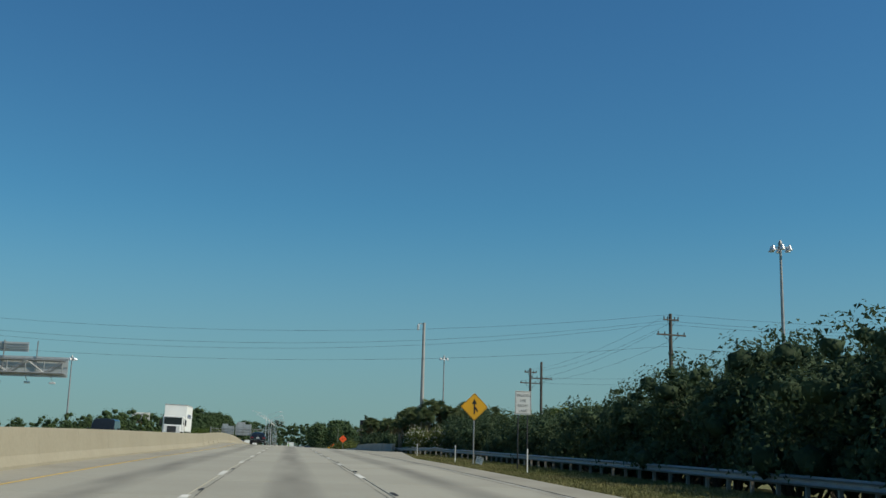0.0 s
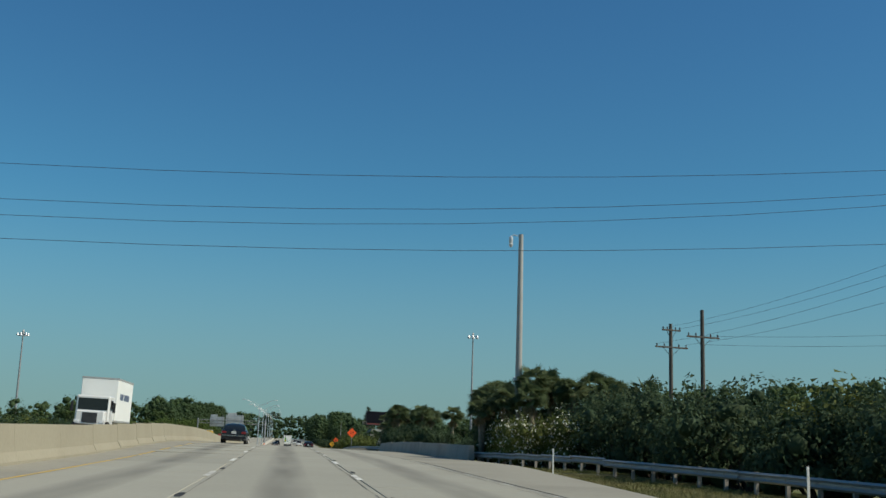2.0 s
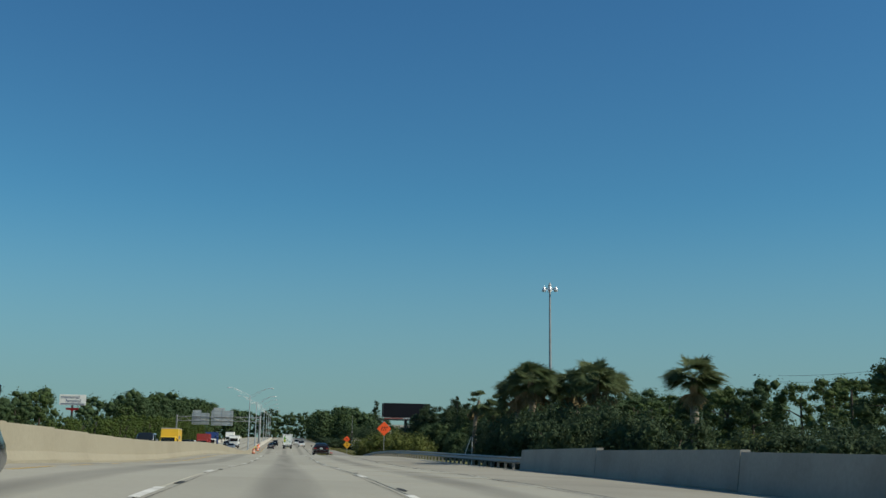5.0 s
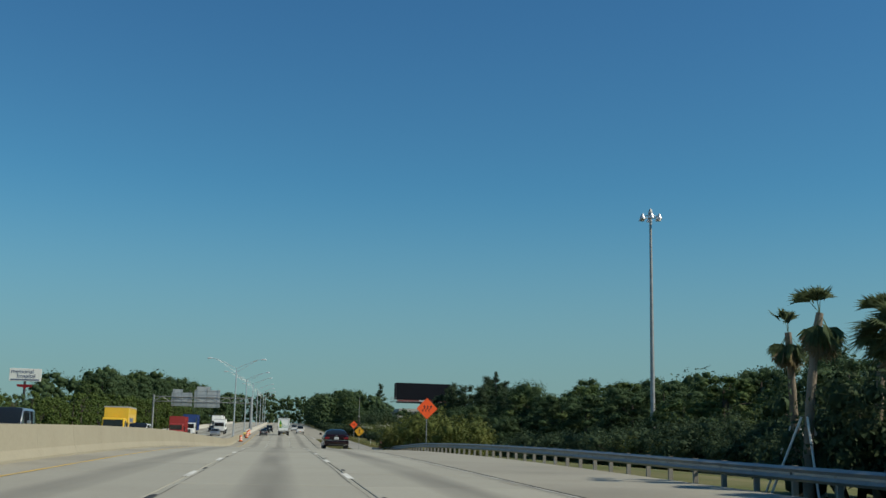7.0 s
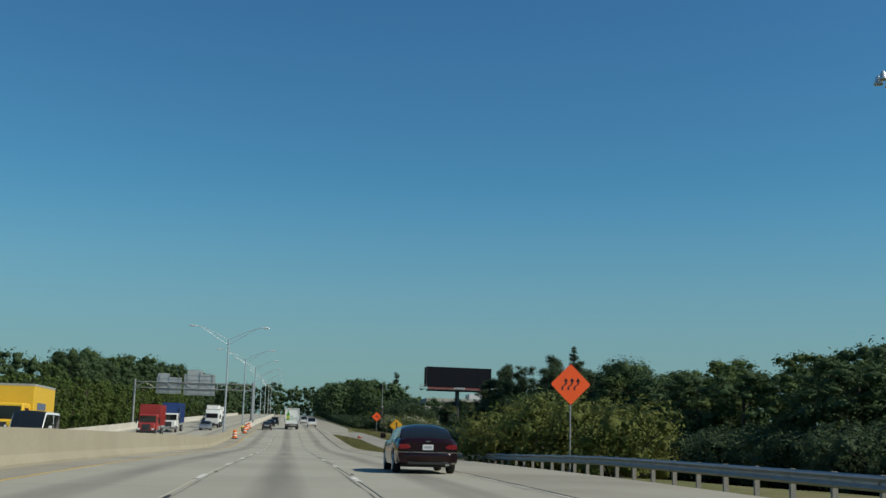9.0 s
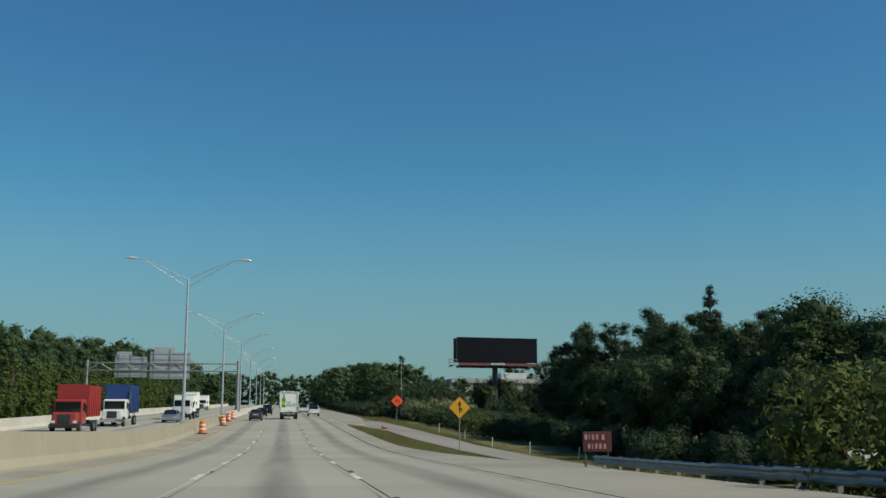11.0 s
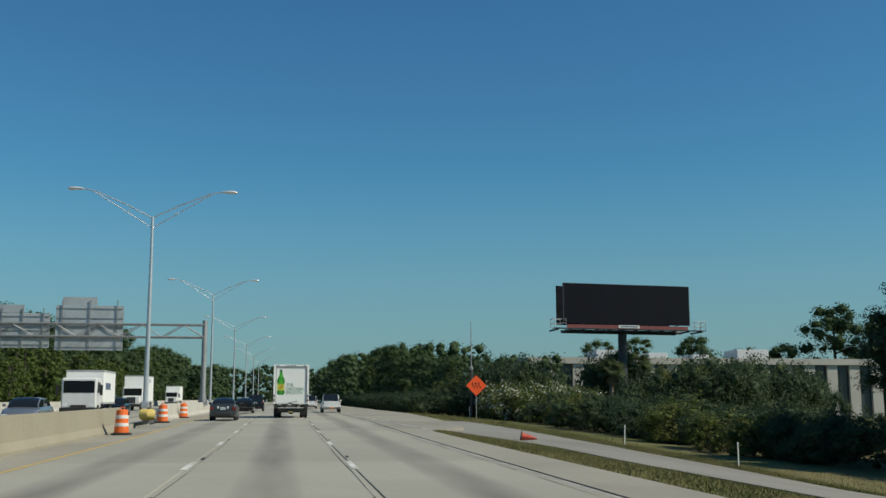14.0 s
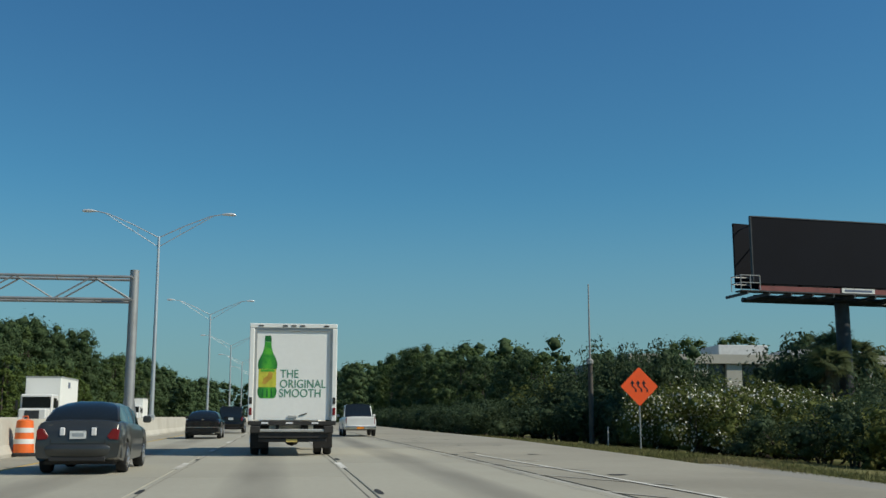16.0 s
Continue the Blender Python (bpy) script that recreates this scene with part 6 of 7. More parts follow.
def pine_tree(label, h=14.0, spread=3.2, bare=0.3, per=380, levels=10, lump=1.0, taper=1.6):
    root = empty("pine_tree", label, "tree", "pine trees")
    clumps = []
    for k in range(levels):
        z = h * (bare + (1 - bare) * (k + 0.3) / levels)
        w = spread * (1 - (k / levels) ** taper) + 0.35 * lump
        for j in range(8 if k < levels - 3 else 5):
            t = gen.uniform(0, 2 * math.pi)
            f = gen.uniform(0.25, 1.0)
            clumps.append((w * f * math.cos(t), w * f * math.sin(t), z + gen.uniform(-0.4, 0.6), lump * gen.uniform(0.6, 1.05) * (1 - 0.45 * k / levels)))
    clumps.append((0, 0, h - 0.3, 0.4 * lump))
    bm = bmesh.new()
    bm_tube(bm, [(0, 0, -0.4), (0.1, 0, h * 0.5), (0, 0, h)], (h * 0.018, h * 0.012, 0.04), 8)
    for x, y, z, _ in clumps:
        bm_tube(bm, [(0.05, 0, z - 0.4), (x, y, z)], (0.06, 0.025), 4)
    part("trunk", bm, M_BARK, root, "dark scaly trunk and boughs", smooth=True)
    ob = new("crown", leaf_mesh("crown", *tufts(clumps, per, 0.17), M_PINE, 0.22, cores_of(clumps, 0.46)))
    ob.parent = root
    return root


def shrub(label, mat, h=4.0, width=3.0, n=28, per=235, size=0.095, flowers=0, flower_side=(0, -1, 0.6)):
    root = empty("shrub", label, "shrub", "roadside shrubs")
    clumps = []
    for k in range(n):
        t, f = gen.uniform(0, 2 * math.pi), gen.random() ** 0.5
        z = h * gen.uniform(0.10, 0.84) * (1 - 0.25 * f)
        clumps.append((width * 0.82 * f * math.cos(t), width * 0.82 * f * math.sin(t), z, width * gen.uniform(0.2, 0.36)))
    bm = bmesh.new()
    for x, y, z, _ in clumps[:9]:
        bm_tube(bm, [(x * 0.15, y * 0.15, -0.3), (x * 0.5, y * 0.5, z * 0.55), (x, y, z)], (0.07, 0.045, 0.015), 5)
    part("branching_base", bm, M_BARK, root, "woody stems")
    sprigs = [(x + gen.uniform(-0.4, 0.4), y + gen.uniform(-0.4, 0.4), z + q * gen.uniform(0.7, 1.05), 0.36) for x, y, z, q in clumps[:14]]
    c, nn, s = tufts(clumps + sprigs, per, size)
    keep = c[:, 2] > h * 0.12
    ob = new("foliage", leaf_mesh("foliage", c[keep], nn[keep], s[keep], mat, 0.55, cores_of(clumps, 0.41)))
    ob.parent = root
    if flowers:
        c, nn, s = tufts(clumps, flowers, 0.075)
        keep = (c - (0, 0, h * 0.45)) @ np.array(flower_side) > 0.25
        ob = new("blossom", leaf_mesh("blossom", c[keep] + np.array(flower_side) * 0.15, nn[keep], s[keep], M_FLOWER, 0.8))
        ob.parent = root
        tagged(ob, "pale blossom clusters")
    return root


def palm(label, h=5.5, fronds=26, lean=0.0, length=1.35, dry=6, thick=0.2, tied=False):
    root = empty("palm_tree", label, "palm tree", "cabbage palms")
    bm = bmesh.new()
    pts = [(lean * t * t, 0, h * t - (0.3 if t == 0 else 0)) for t in (i / 14 for i in range(15))]
    bm_tube(bm, pts, [(thick - 0.04 * i / 14) * (1.0 + 0.10 * (i % 2)) for i in range(15)], 10)
    part("trunk", bm, M_PALMTRUNK, root, "ringed fibrous trunk", smooth=True)
    for kind in ("frond_crown", "dead_frond_skirt"):
        cs, faces = [], []
        green = kind == "frond_crown"
        for k in range(fronds if green else dry):
            t = 2.4 * k + gen.uniform(-0.4, 0.4)
            el = math.asin(gen.uniform(-0.38, 0.99)) if green else gen.uniform(-1.45, -1.0)
            if tied and green:
                el = gen.uniform(0.9, 1.4) if k % 3 == 0 else gen.uniform(-1.3, -0.8)
            d = Vector((math.cos(t) * math.cos(el), math.sin(t) * math.cos(el), math.sin(el)))
            side = d.cross(Vector((0, 0, 1))).normalized()
            side = Matrix.Rotation(gen.uniform(-0.9, 0.9), 3, d) @ side
            base = Vector((lean, 0, h - (0.0 if green else 0.15)))
            reach = length * (gen.uniform(0.55, 0.85) if green and not tied else gen.uniform(0.4, 0.55))
            stem = base + d * reach - Vector((0, 0, 0.10 * reach))
            bend = (d - Vector((0, 0, 0.35 if green else 0.6))).normalized()
            up = side.cross(bend).normalized()
            b = len(cs)
            cs += [base - side * 0.016, base + side * 0.016, stem + side * 0.01, stem - side * 0.01]
            faces.append((b, b + 1, b + 2, b + 3))
            fan = 26
            for j in range(fan):
                a = (j / (fan - 1) - 0.5) * (3.9 if green and not tied else 1.9)
                ln = length * (0.74 - 0.10 * abs(a)) * gen.uniform(0.86, 1.1)
                q = bend * math.cos(a) + side * math.sin(a)
                w = (side * math.cos(a) - bend * math.sin(a)) * 0.034
                fold = up * (0.12 * abs(a) * ln)
                mid = stem + q * ln * 0.5 + fold * 0.5
                tip = stem + q * ln + fold - Vector((0, 0, gen.uniform(0.08, 0.30) * ln))
                b = len(cs)
                cs += [stem, mid - w, tip, mid + w]
                faces.append((b, b + 1, b + 2, b + 3))
        me = bpy.data.meshes.new(kind)
        me.from_pydata([tuple(c) for c in cs], [], faces)
        me.materials.append(M_PALM if green else M_DRYPALM)
        ob = new(kind, me)
        ob.parent = root
        tagged(ob, "fan-shaped green fronds" if green else "hanging dead brown fronds")
    return root


def spot(x, y, scale=1.0, turn=None, stretch=1.0, sink=0.15):
    t = gen.uniform(0, 360) if turn is None else turn
    return pose(x, y, ground_z(x, y) - sink, 0, 0, t) @ Matrix.Diagonal((scale * stretch, scale * stretch, scale, 1))


used = set()


def put(kinds, x, y, h, base_h, stretch=1.0, turn=None):
    """A plant of height h at a place: the first of a kind stands there itself, later ones are copies."""
    ob = kinds[int(gen.integers(len(kinds)))]
    k = h / base_h
    m = spot(x, y, k, turn, stretch)
    if ob.name not in used:
        used.add(ob.name)
        ob.matrix_basis = m
        return ob
    c = copy_thing(ob, m)
    c.matrix_basis = m
    return c


WOOD_A = [far_tree("dense green woodland tree beside the highway", M_OAK2 if i % 2 else M_OAK, 14, w, c) for i, (w, c) in enumerate(((4.2, 0), (3.6, 0.3), (4.6, 0), (3.2, 0.5)))]
COLUMNS = [far_tree("slim light green young tree in a roadside row", M_YOUNG, 10, w, 0.75) for w in (2.1, 1.8, 2.4)]
OAKS = [broad_tree("broad dark green oak beside the highway", M_OAK, 12, w, n) for w, n in ((4.4, 32), (3.8, 28), (4.8, 36))]
PINES = [pine_tree("tall dark green pine beside the ramp", 14, s, b, 330, 11, 1.22) for s, b in ((3.0, 0.22), (3.4, 0.35), (2.6, 0.18))]
LONE = [pine_tree("tall slender pine with layered boughs above the oaks", 14, 2.5, 0.3, 520, 15, 0.56, 0.9)]
SHRUBS = [shrub("dense dark green shrub behind the guardrail", M_SHRUB, 4, w) for w in (2.8, 3.3, 3.0)]
TALL = [shrub("tall dark green shrub behind the guardrail", M_SHRUB, 6, w, 44, 190, 0.085) for w in (3.0, 3.4)]
# bushes whose sunny look comes from the leaf colour itself
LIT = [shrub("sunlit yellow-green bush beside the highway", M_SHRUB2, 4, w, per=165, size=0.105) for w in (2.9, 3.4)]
FLOWERY = [shrub("bush covered with pale blossom", M_SHRUB2, 4, w, flowers=n) for w, n in ((3.0, 70), (3.3, 55))]
PALMS = [palm("cabbage palm with ragged fan fronds", 5.5, n, l, 1.1) for n, l in ((44, 0.2), (38, -0.3), (48, 0.0))]
SPARSE = [palm("newly planted leaning palm with tied fronds", 5.0, 14, 0.5, 0.9, 8, 0.14, True), palm("newly planted palm with trimmed fronds", 5.0, 12, -0.3, 0.8, 6, 0.14, True)]


def line(kinds, base_h, y0, y1, step, x_of, h_of, wide=1.0, jitter=1.0, low=0.88, high=1.06):
    y = y0
    while y < y1:
        x = x_of(y) + gen.uniform(-1, 1) * jitter
        put(kinds, x, y + gen.uniform(-0.4, 0.4) * step, h_of(y) * gen.uniform(low, high), base_h, wide)
        y += step * gen.uniform(0.75, 1.25)


def curve(*pts):
    return lambda y: float(np.interp(y, pts[::2], pts[1::2]))


# hedge beside the first verge
hedge_h = curve(0, 6.4, 30, 7.1, 42, 6.7, 48, 5.8, 54, 5.0, 58, 4.4, 64, 4.2, 82, 4.7, 100, 5.0, 112, 4.6)
line(TALL, 6, 10, 48, 3.2, lambda y: 17.8, hedge_h, 1.0, 0.6)
line(SHRUBS, 4, 48, 110, 2.9, lambda y: 17.6, hedge_h, 0.95, 0.7)
line(TALL, 6, 8, 48, 5.0, lambda y: 21.4, lambda y: hedge_h(y) * 1.04, 1.1, 1.0)
line(SHRUBS + LIT[:1], 4, 48, 112, 4.2, lambda y: 20.8, lambda y: hedge_h(y) * 1.02, 1.1, 1.0)
line(SHRUBS, 4, 104, 134, 3.0, lambda y: 21, lambda y: 4.3, 1.1)
# palms and blossom by the tall pole
def put_palm(x, y, top, wide=1.0):
    put(PALMS, x, y, 5.5 * (top - ground_z(x, y)) / 6.55, 5.5, wide)


for x, y, top in ((11.5, 114.2, 6.5), (11.9, 116.4, 7.0), (12.7, 117.2, 7.4), (14.3, 113.0, 7.95), (15.4, 113.4, 7.85), (13.1, 114.8, 7.1), (18.2, 113.2, 7.8), (19.4, 114.6, 7.6), (16.8, 116.5, 7.5), (11.2, 112.8, 5.9), (12.4, 112.0, 6.6), (16.4, 111.6, 7.3), (13.8, 110.8, 6.8), (20.6, 111.6, 7.4), (18.0, 110.4, 7.0)):
    put_palm(x, y, top)
for x, y, h in ((14.4, 115.6, 4.9), (16.4, 114.4, 5.0), (17.6, 116.2, 5.1), (14.0, 117.2, 4.4), (20.4, 112.6, 5.0), (13.2, 115.6, 3.9), (18.6, 109.8, 4.6)):
    put(SHRUBS, x, y, h, 4, 0.8)
for x, y, h in ((13.6, 108.2, 3.3), (15.6, 107.0, 3.6), (17.9, 106.0, 3.8), (13.4, 111.4, 3.3), (13.4, 114.8, 3.1), (13.5, 118.0, 2.8)):
    put(FLOWERY, x, y, h, 4, 0.85, 0)
# beyond the bridge
for x, y, top in ((18.3, 171.6, 8.2), (17.2, 182.0, 8.5), (13.4, 187.0, 8.5), (13.6, 183.6, 8.8), (15.2, 188.4, 8.7), (13.3, 195.0, 7.3), (14.0, 191.4, 7.9), (16.6, 185.6, 8.7), (17.6, 190.6, 8.3), (15.8, 179.0, 8.6)):
    put_palm(x, y, top, 1.2)
line(SHRUBS, 4, 175, 198, 1.9, lambda y: 14.3, lambda y: 4.1, 0.85, 0.4)
line(SHRUBS, 4, 176, 197, 2.2, lambda y: 15.6, lambda y: 4.0, 0.9, 0.4)
line(SHRUBS, 4, 172, 200, 2.8, lambda y: 16.5, lambda y: 3.4, 1.0)
line(SHRUBS, 4, 150, 176, 4, lambda y: 24, lambda y: 3.6, 1.1)
for x, y, h, k in ((12.5, 197.6, 4.45, 0), (13.0, 199.2, 4.1, 1), (13.9, 197.0, 4.3, 0)):
    root = put([SPARSE[k]], x, y, h, 5.0, 1.0, 40 * k)
    for t in (0.3, 2.4, 4.5):
        bm = bmesh.new()
        bm_tube(bm, [(1.1 * math.cos(t), 1.1 * math.sin(t), -0.1), (0.12 * math.cos(t), 0.12 * math.sin(t), 2.2)], 0.035, 5)
        part("brace_pole", bm, M_SIGNWHITE, root, "pale timber brace")
wood_h = curve(140, 8.8, 185, 9.8, 210, 8.6, 255, 9.6, 284, 9.8, 318, 11.2, 345, 11.8, 380, 10.2, 420, 9)
line(WOOD_A, 13, 140, 400, 6.6, lambda y: 45, wood_h, 1.2, 2.0)
line(WOOD_A, 13, 240, 350, 5.6, lambda y: 40, lambda y: wood_h(y) * 0.86, 1.5, 1.6)
line(SHRUBS, 4, 236, 345, 3.6, lambda y: 35.0, lambda y: 5.4, 1.2, 1.2)
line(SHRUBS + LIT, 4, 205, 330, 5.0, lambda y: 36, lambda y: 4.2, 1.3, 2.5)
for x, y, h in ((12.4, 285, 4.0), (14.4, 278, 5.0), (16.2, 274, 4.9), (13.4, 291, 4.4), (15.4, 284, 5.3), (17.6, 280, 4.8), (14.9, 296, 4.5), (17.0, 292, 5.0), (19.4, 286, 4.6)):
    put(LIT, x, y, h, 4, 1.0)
# pines and oaks beside the ramp
put(LONE, 37.0, 362.5, 14.6, 14, 1.1)
for x, y, h in ((31.4, 393.6, 10.6), (32.8, 392.4, 12.2), (34.3, 393.2, 13.2), (33.2, 388.5, 12.2), (35.5, 386, 12.8), (40.5, 389, 14.6), (38.5, 380, 13.0), (36.6, 373, 12.0), (35.0, 366, 11.5), (38.8, 368, 12.5), (42.0, 378, 13.6), (37.5, 355, 11.0), (40, 350, 11.5), (36.5, 346, 10.0), (41.5, 360, 12.5)):
    put(PINES, x, y, h * 1.02, 14, 1.3)
line(OAKS, 12, 330, 396, 4.0, lambda y: 33.0, lambda y: 9.2 if y > 345 else 7.0, 1.0, 1.5)
line(OAKS, 12, 340, 392, 4.5, lambda y: 39, lambda y: 12.2, 1.0, 2.0)
line(SHRUBS, 4, 326, 392, 4.2, lambda y: 28.3, lambda y: 3.4, 1.1, 1.0)
# hedge opposite the merge
hedge2 = curve(394, 2.6, 420, 3.0, 440, 3.3, 458, 3.6, 470, 5.2, 480, 6.4)
line(SHRUBS + LIT[:1], 4, 394, 478, 3.0, lambda y: float(np.interp(y, (394, 420, 446, 478), (25.5, 22.8, 23.4, 21.5))), hedge2, 1.15, 0.8)
line(LIT + SHRUBS, 4, 396, 446, 4.4, lambda y: 27.0, lambda y: 3.2, 1.25, 1.4)
line(SHRUBS, 4, 404, 446, 5.0, lambda y: 31.5, lambda y: 3.0, 1.2, 1.4)
for x, y, h in ((21.2, 446.5, 3.7), (22.8, 448.8, 4.3), (24.6, 450.2, 4.5), (26.6, 450.6, 4.6), (28.6, 450.2, 4.5), (22.0, 452.6, 4.2), (20.6, 450.0, 3.3), (27.4, 446.6, 4.0), (25.4, 446.0, 4.0)):
    put(FLOWERY, x, y, h, 4, 0.95, 0)
for x, y, h in ((22.8, 470.0, 7.6), (24.4, 467.0, 7.8), (26.4, 468.5, 8.3), (28.4, 470.5, 8.5), (25.5, 473.0, 8.4), (30.4, 473.0, 8.0)):
    put(SHRUBS, x, y, h, 4, 0.6)
for x, y, h in ((35.8, 462.0, 7.6), (37.6, 465.5, 8.4), (39.8, 467.5, 8.4), (46.0, 466.0, 8.0), (48.4, 468.0, 8.2), (51.0, 467.0, 7.8), (54.0, 470.0, 8.0), (57.5, 473.0, 8.2), (42.6, 460.0, 5.6), (36.2, 456.0, 5.6), (40.5, 458.0, 5.8), (60.5, 470.0, 7.2)):
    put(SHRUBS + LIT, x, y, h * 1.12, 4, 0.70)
for x, y, h in ((39.4, 449.0, 7.4), (42.6, 449.4, 8.3), (45.4, 450.6, 7.9), (48.6, 452.0, 8.2), (51.8, 453.4, 7.2), (36.6, 450.5, 6.4)):
    put(SHRUBS + LIT[:1], x, y, h, 4, 0.72)
for x, y, top in ((36.4, 460.0, 12.3), (39.0, 462.5, 12.2), (34.6, 458.0, 11.2)):
    put_palm(x, y, top, 1.1)
for x, y, h in ((56.0, 478, 4.4), (61.0, 474, 4.2), (66.0, 488, 5.4), (75.5, 489, 5.0)):
    put(SHRUBS + LIT, x, y, h, 4, 0.75)
line(WOOD_A, 13, 478, 640, 5.2, lambda y: 22 + (y - 466) * 0.015, curve(466, 7.0, 496, 7.8, 540, 10.6, 600, 14.6, 640, 15.0), 0.95, 1.5)
put(LONE, 52.3, 770, 24.0, 14, 1.5)
for k in range(11):
    put(WOOD_A, 58 + 9.0 * k + gen.uniform(-2, 2), 541 + gen.uniform(-4, 4), gen.uniform(12.4, 14.6) + (6.5 if k >= 5 else 0), 13.2, 1.15)
line(SHRUBS, 4, 470, 640, 4.5, lambda y: 16.5, lambda y: 3.2, 1.2, 0.6)
# woods along the opposite carriageway
left_h = curve(190, 4, 215, 5.5, 265, 7.4, 290, 10.2, 360, 13.4, 430, 13.8, 470, 15.2, 500, 16.4, 560, 18.0, 640, 20, 700, 20, 830, 22, 960, 24)
line(WOOD_A, 14, 190, 760, 6.0, lambda y: -42, lambda y: 7.8 if 322 < y < 414 else left_h(y), 1.05, 2.2, 0.74, 1.10)
line(SHRUBS + LIT, 4, 200, 300, 7.0, lambda y: -35.5, lambda y: 4.5, 1.4, 1.5)
line(COLUMNS, 10, 296, 610, 2.9, lambda y: -36.0, curve(296, 5.5, 330, 8.0, 420, 9.0, 610, 10.5), 1.0, 1.3, 0.78, 1.12)
line(WOOD_A, 14, 20, 200, 14, lambda y: -95, lambda y: 8.5, 1.1, 8)
line(LIT, 4, 60, 210, 9, lambda y: -48, lambda y: 3.2, 1.3, 4)
# the woods behind, where single trees cannot be told apart
def woodland(name, rows, mat):
    cs, ns, ss, cores = [], [], [], []
    for y0, y1, step, x_of, h_of, jit in rows:
        y = y0
        while y < y1:
            x, h = x_of(y) + gen.uniform(-1, 1) * jit, h_of(y) * gen.uniform(0.85, 1.1)
            z0, w = ground_z(x, y), h * gen.uniform(0.24, 0.34)
            clumps = []
            for k in range(22):
                z = h * gen.uniform(0.05, 0.93)
                ww = w * math.sin(math.pi * max(0.12, z / h) ** 0.9) ** 0.6
                t, f = gen.uniform(0, 2 * math.pi), gen.random() ** 0.5
                clumps.append((x + ww * f * math.cos(t), y + ww * f * math.sin(t), z0 + z, w * gen.uniform(0.3, 0.5)))
            c, n, q = tufts(clumps, 560 / (22 * (w * 0.4) ** 2), h * 0.018)
            cs.append(c)
            ns.append(n)
            ss.append(q)
            cores += cores_of(clumps, 0.52)
            y += step * gen.uniform(0.7, 1.3)
    me = leaf_mesh(name, np.concatenate(cs), np.concatenate(ns), np.concatenate(ss), mat, 0.6)
    core = leaf_mesh(name, np.zeros((1, 3)) + (cores[0][0], cores[0][1], cores[0][2]), np.ones((1, 3)), np.array([0.2]), mat, 0.6, cores, BALL_COARSE)
    ob = tagged(new(name, me), "dense far woodland of mixed green trees", "woodland", "", "stuff")
    inner = new("inner_growth", core)
    inner.parent = ob
    return ob


woodland("woodland", ((200, 930, 6.0, lambda y: -52, lambda y: 8.2 if 372 < y < 421 else left_h(y) * 1.04, 3.0),
                      (150, 400, 6.0, lambda y: 57, lambda y: wood_h(y) * 1.12, 3.0),
                      (480, 940, 6.5, lambda y: 32 + max(0, y - 640) * 0.02, curve(480, 10, 600, 14.5, 700, 18, 900, 22), 4.0),
                      (640, 950, 6.0, lambda y: 19 + (y - 640) * 0.01, curve(640, 14, 800, 17, 950, 20), 2.0),
                      (760, 950, 6.0, lambda y: -32, curve(760, 14, 950, 20), 3.0)), M_OAK)
bend = []
for k in range(30):
    bend.append((985 + k * 0.01, 985 + k * 0.01 + 0.001, 1, lambda y, k=k: -70 + k * 5.0, lambda y: 21.0, 1.5))
    bend.append((1005 + k * 0.01, 1005 + k * 0.01 + 0.001, 1, lambda y, k=k: -68 + k * 5.0, lambda y: 23.0, 1.5))
woodland("woodland", bend, M_OAK)

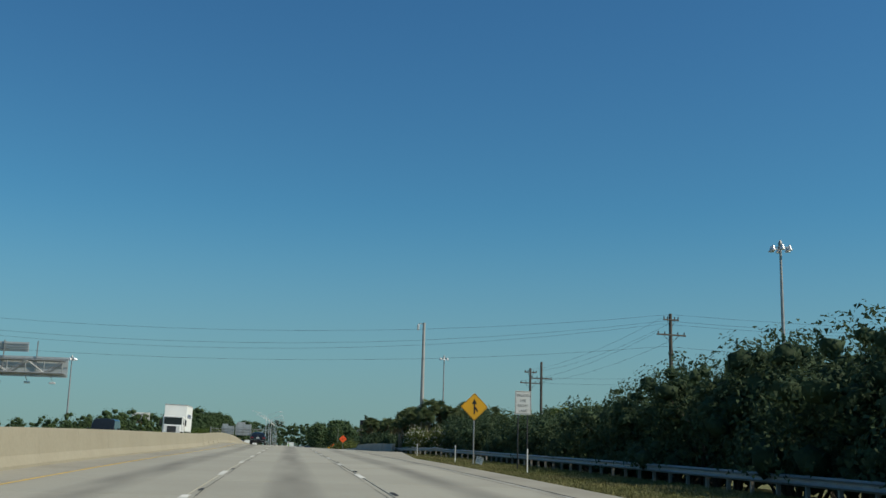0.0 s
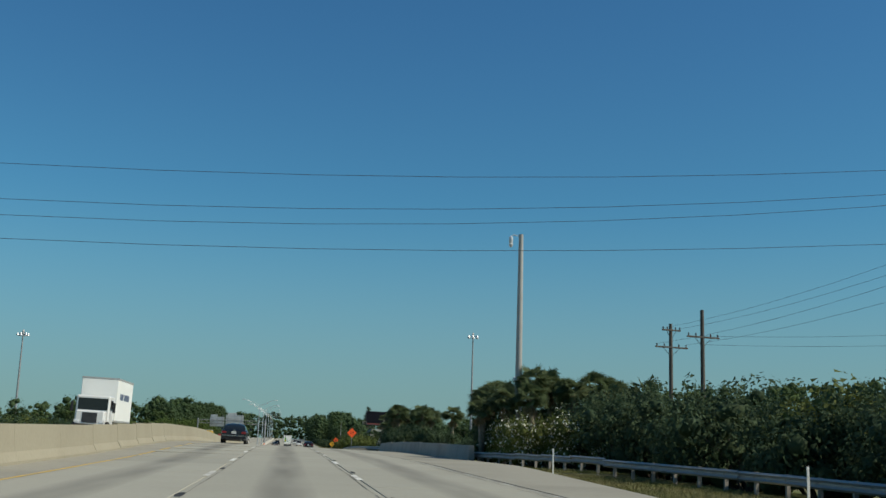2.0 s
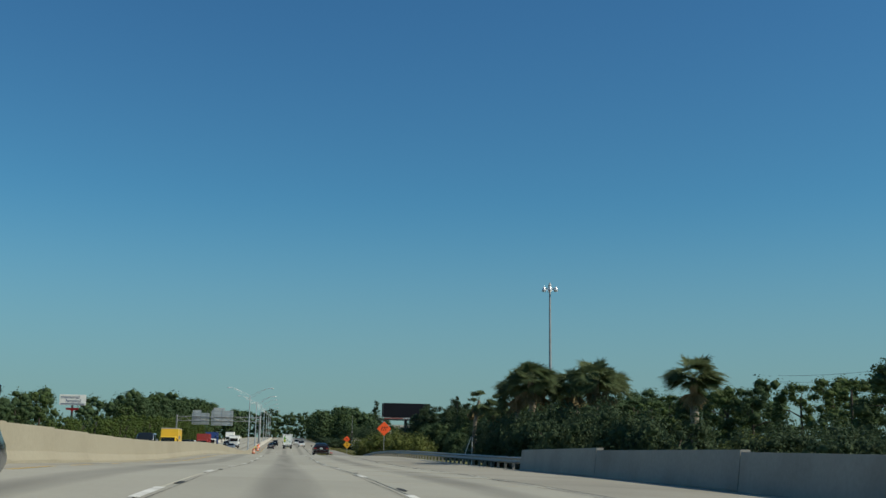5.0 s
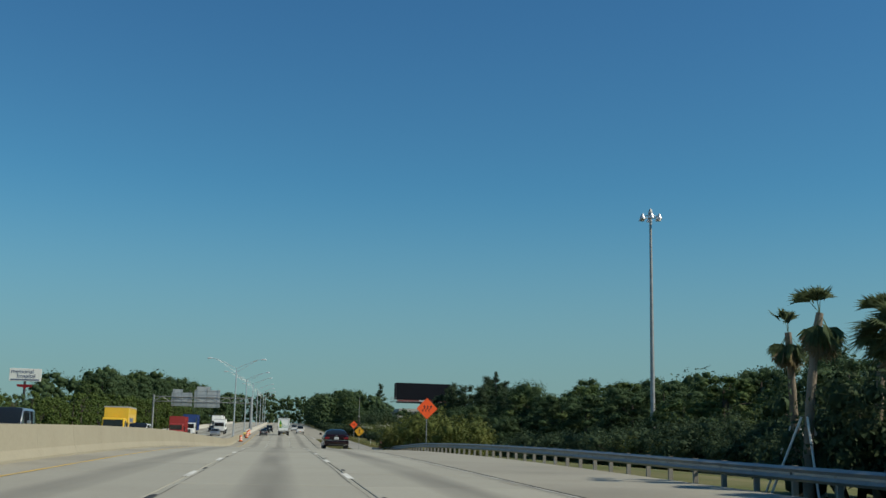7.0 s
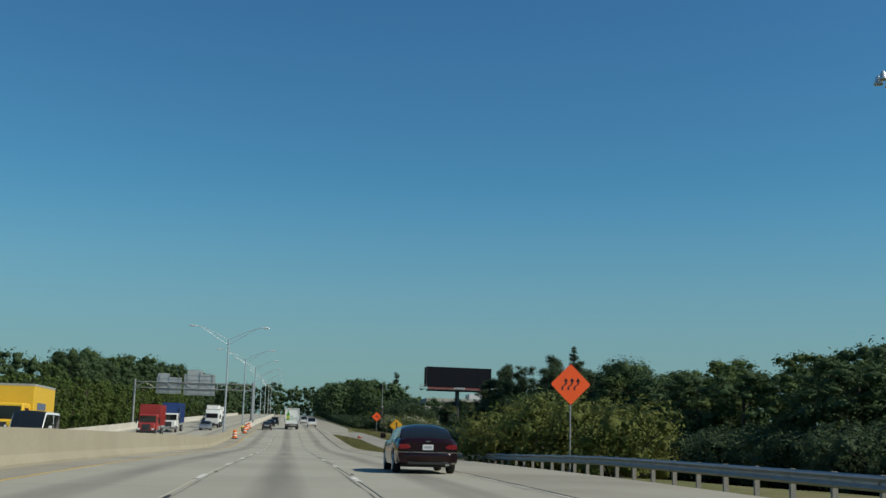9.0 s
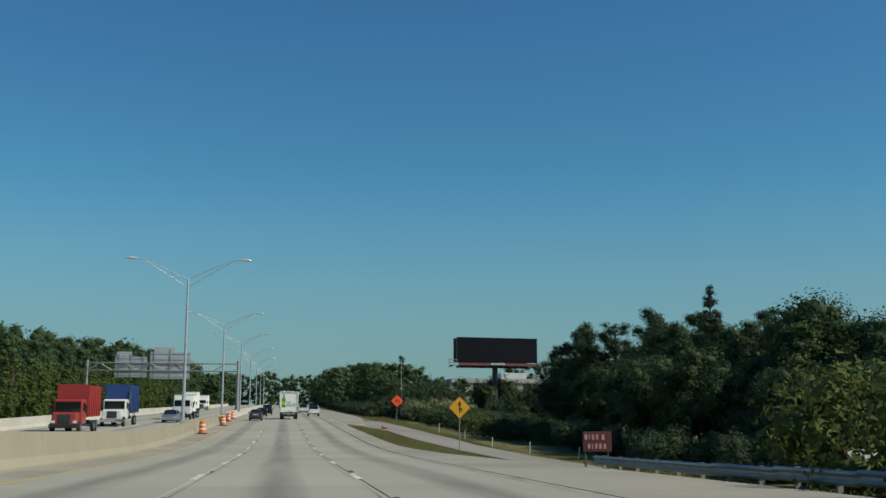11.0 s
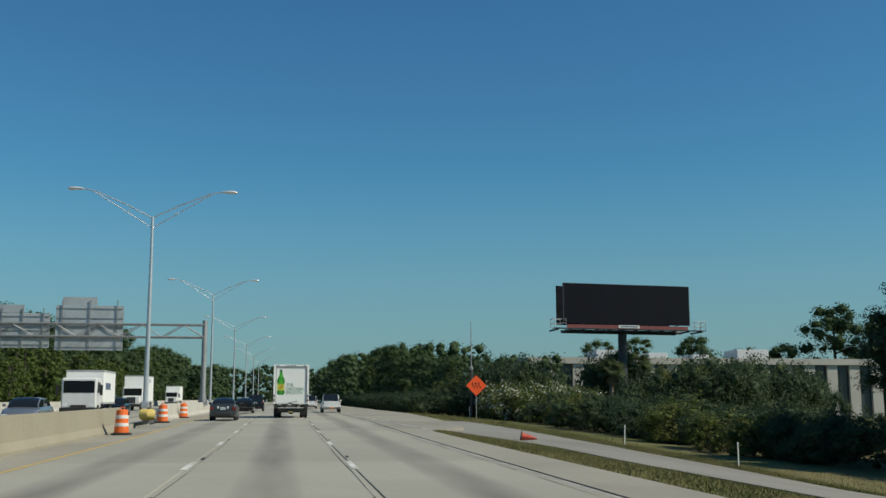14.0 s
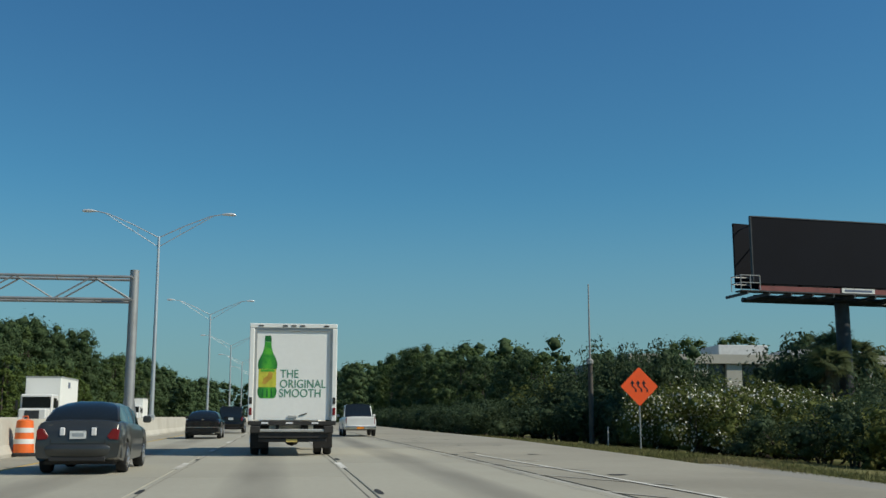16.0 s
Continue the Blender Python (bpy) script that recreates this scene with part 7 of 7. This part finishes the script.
# verge grass as fine blades
def blades(name, area, count, h, label):
    pts = []
    while len(pts) < count:
        x, y = area()
        pts.append((x, y, ground_z(x, y) - 0.05))
    c = np.array(pts)
    n = len(c)
    t = gen.uniform(0, math.pi, n)
    dx = np.stack([np.cos(t), np.sin(t), np.zeros(n)], 1) * 0.011
    hh = (h * (0.4 + gen.random(n)))[:, None]
    lean = gen.normal(size=(n, 3)) * (0.06, 0.06, 0)
    co = np.empty((n, 3, 3))
    co[:, 0], co[:, 1] = c - dx, c + dx
    co[:, 2] = c + lean + hh * np.array((0, 0, 1))
    me = bpy.data.meshes.new(name)
    me.vertices.add(3 * n)
    me.vertices.foreach_set("co", co.reshape(-1))
    me.loops.add(3 * n)
    me.loops.foreach_set("vertex_index", np.arange(3 * n, dtype=np.int32))
    me.polygons.add(n)
    me.polygons.foreach_set("loop_start", np.arange(0, 3 * n, 3, dtype=np.int32))
    me.polygons.foreach_set("loop_total", np.full(n, 3, dtype=np.int32))
    me.update()
    me.validate()
    me.materials.append(M_VERGE)
    return tagged(new(name, me), label, "grass", "", "stuff")


def verge_one():
    y = gen.uniform(15, 105)
    return gen.uniform(outer_edge(y) + 0.1, 15), y


def verge_gore():
    y = gen.uniform(300, 397)
    return gen.uniform(outer_edge(y) + 0.05, max(outer_edge(y) + 0.2, ramp_edges(y)[0] - 0.1)), y


def verge_ramp():
    y = gen.uniform(330, 470)
    e = ramp_edges(y)[1] if y < 424 else 12.9
    return e + 0.15 + abs(gen.normal()) * 2.0, y


blades("verge_grass", verge_one, 100000, 0.09, "dry mown grass on the verge")
blades("gore_grass", verge_gore, 100000, 0.075, "dry mown grass between road and ramp")
blades("ramp_grass", verge_ramp, 100000, 0.14, "rough grass beside the ramp")

# ---- concrete slabs ----
bm = bmesh.new()
LX, LY, TH = 3.644, 6.08, 0.1
bm_box(bm, -LX / 2, LX / 2, -LY / 2, LY / 2, -TH, 0)
bmesh.ops.bevel(bm, geom=[e for e in bm.edges if all(abs(v.co.z) < 1e-4 for v in e.verts)], offset=0.012, segments=1, affect="EDGES")
slab_mesh = mesh_of("slab", bm, M_ROAD)
rest = bmesh.new()
srng = random.Random(11)
for k in range(-8, 160):
    y = k * 6.095 + 3.0
    s = math.degrees(math.atan((road_z(y + 3) - road_z(y - 3)) / 6))
    for x in (-3.66, 0.0, 3.66):
        m = pose(x + (0.002 if x else 0), y, road_at(x, y) + srng.uniform(-0.003, 0.002), s, math.degrees(math.atan(fall(y))))
        if 0 <= k < 96:
            piece("slab", slab_mesh, road, m)
        else:
            bm_box(rest, -LX / 2, LX / 2, -LY / 2, LY / 2, -TH, 0, m)
tagged(part("slabs", rest, M_ROAD, road), kind="stuff")
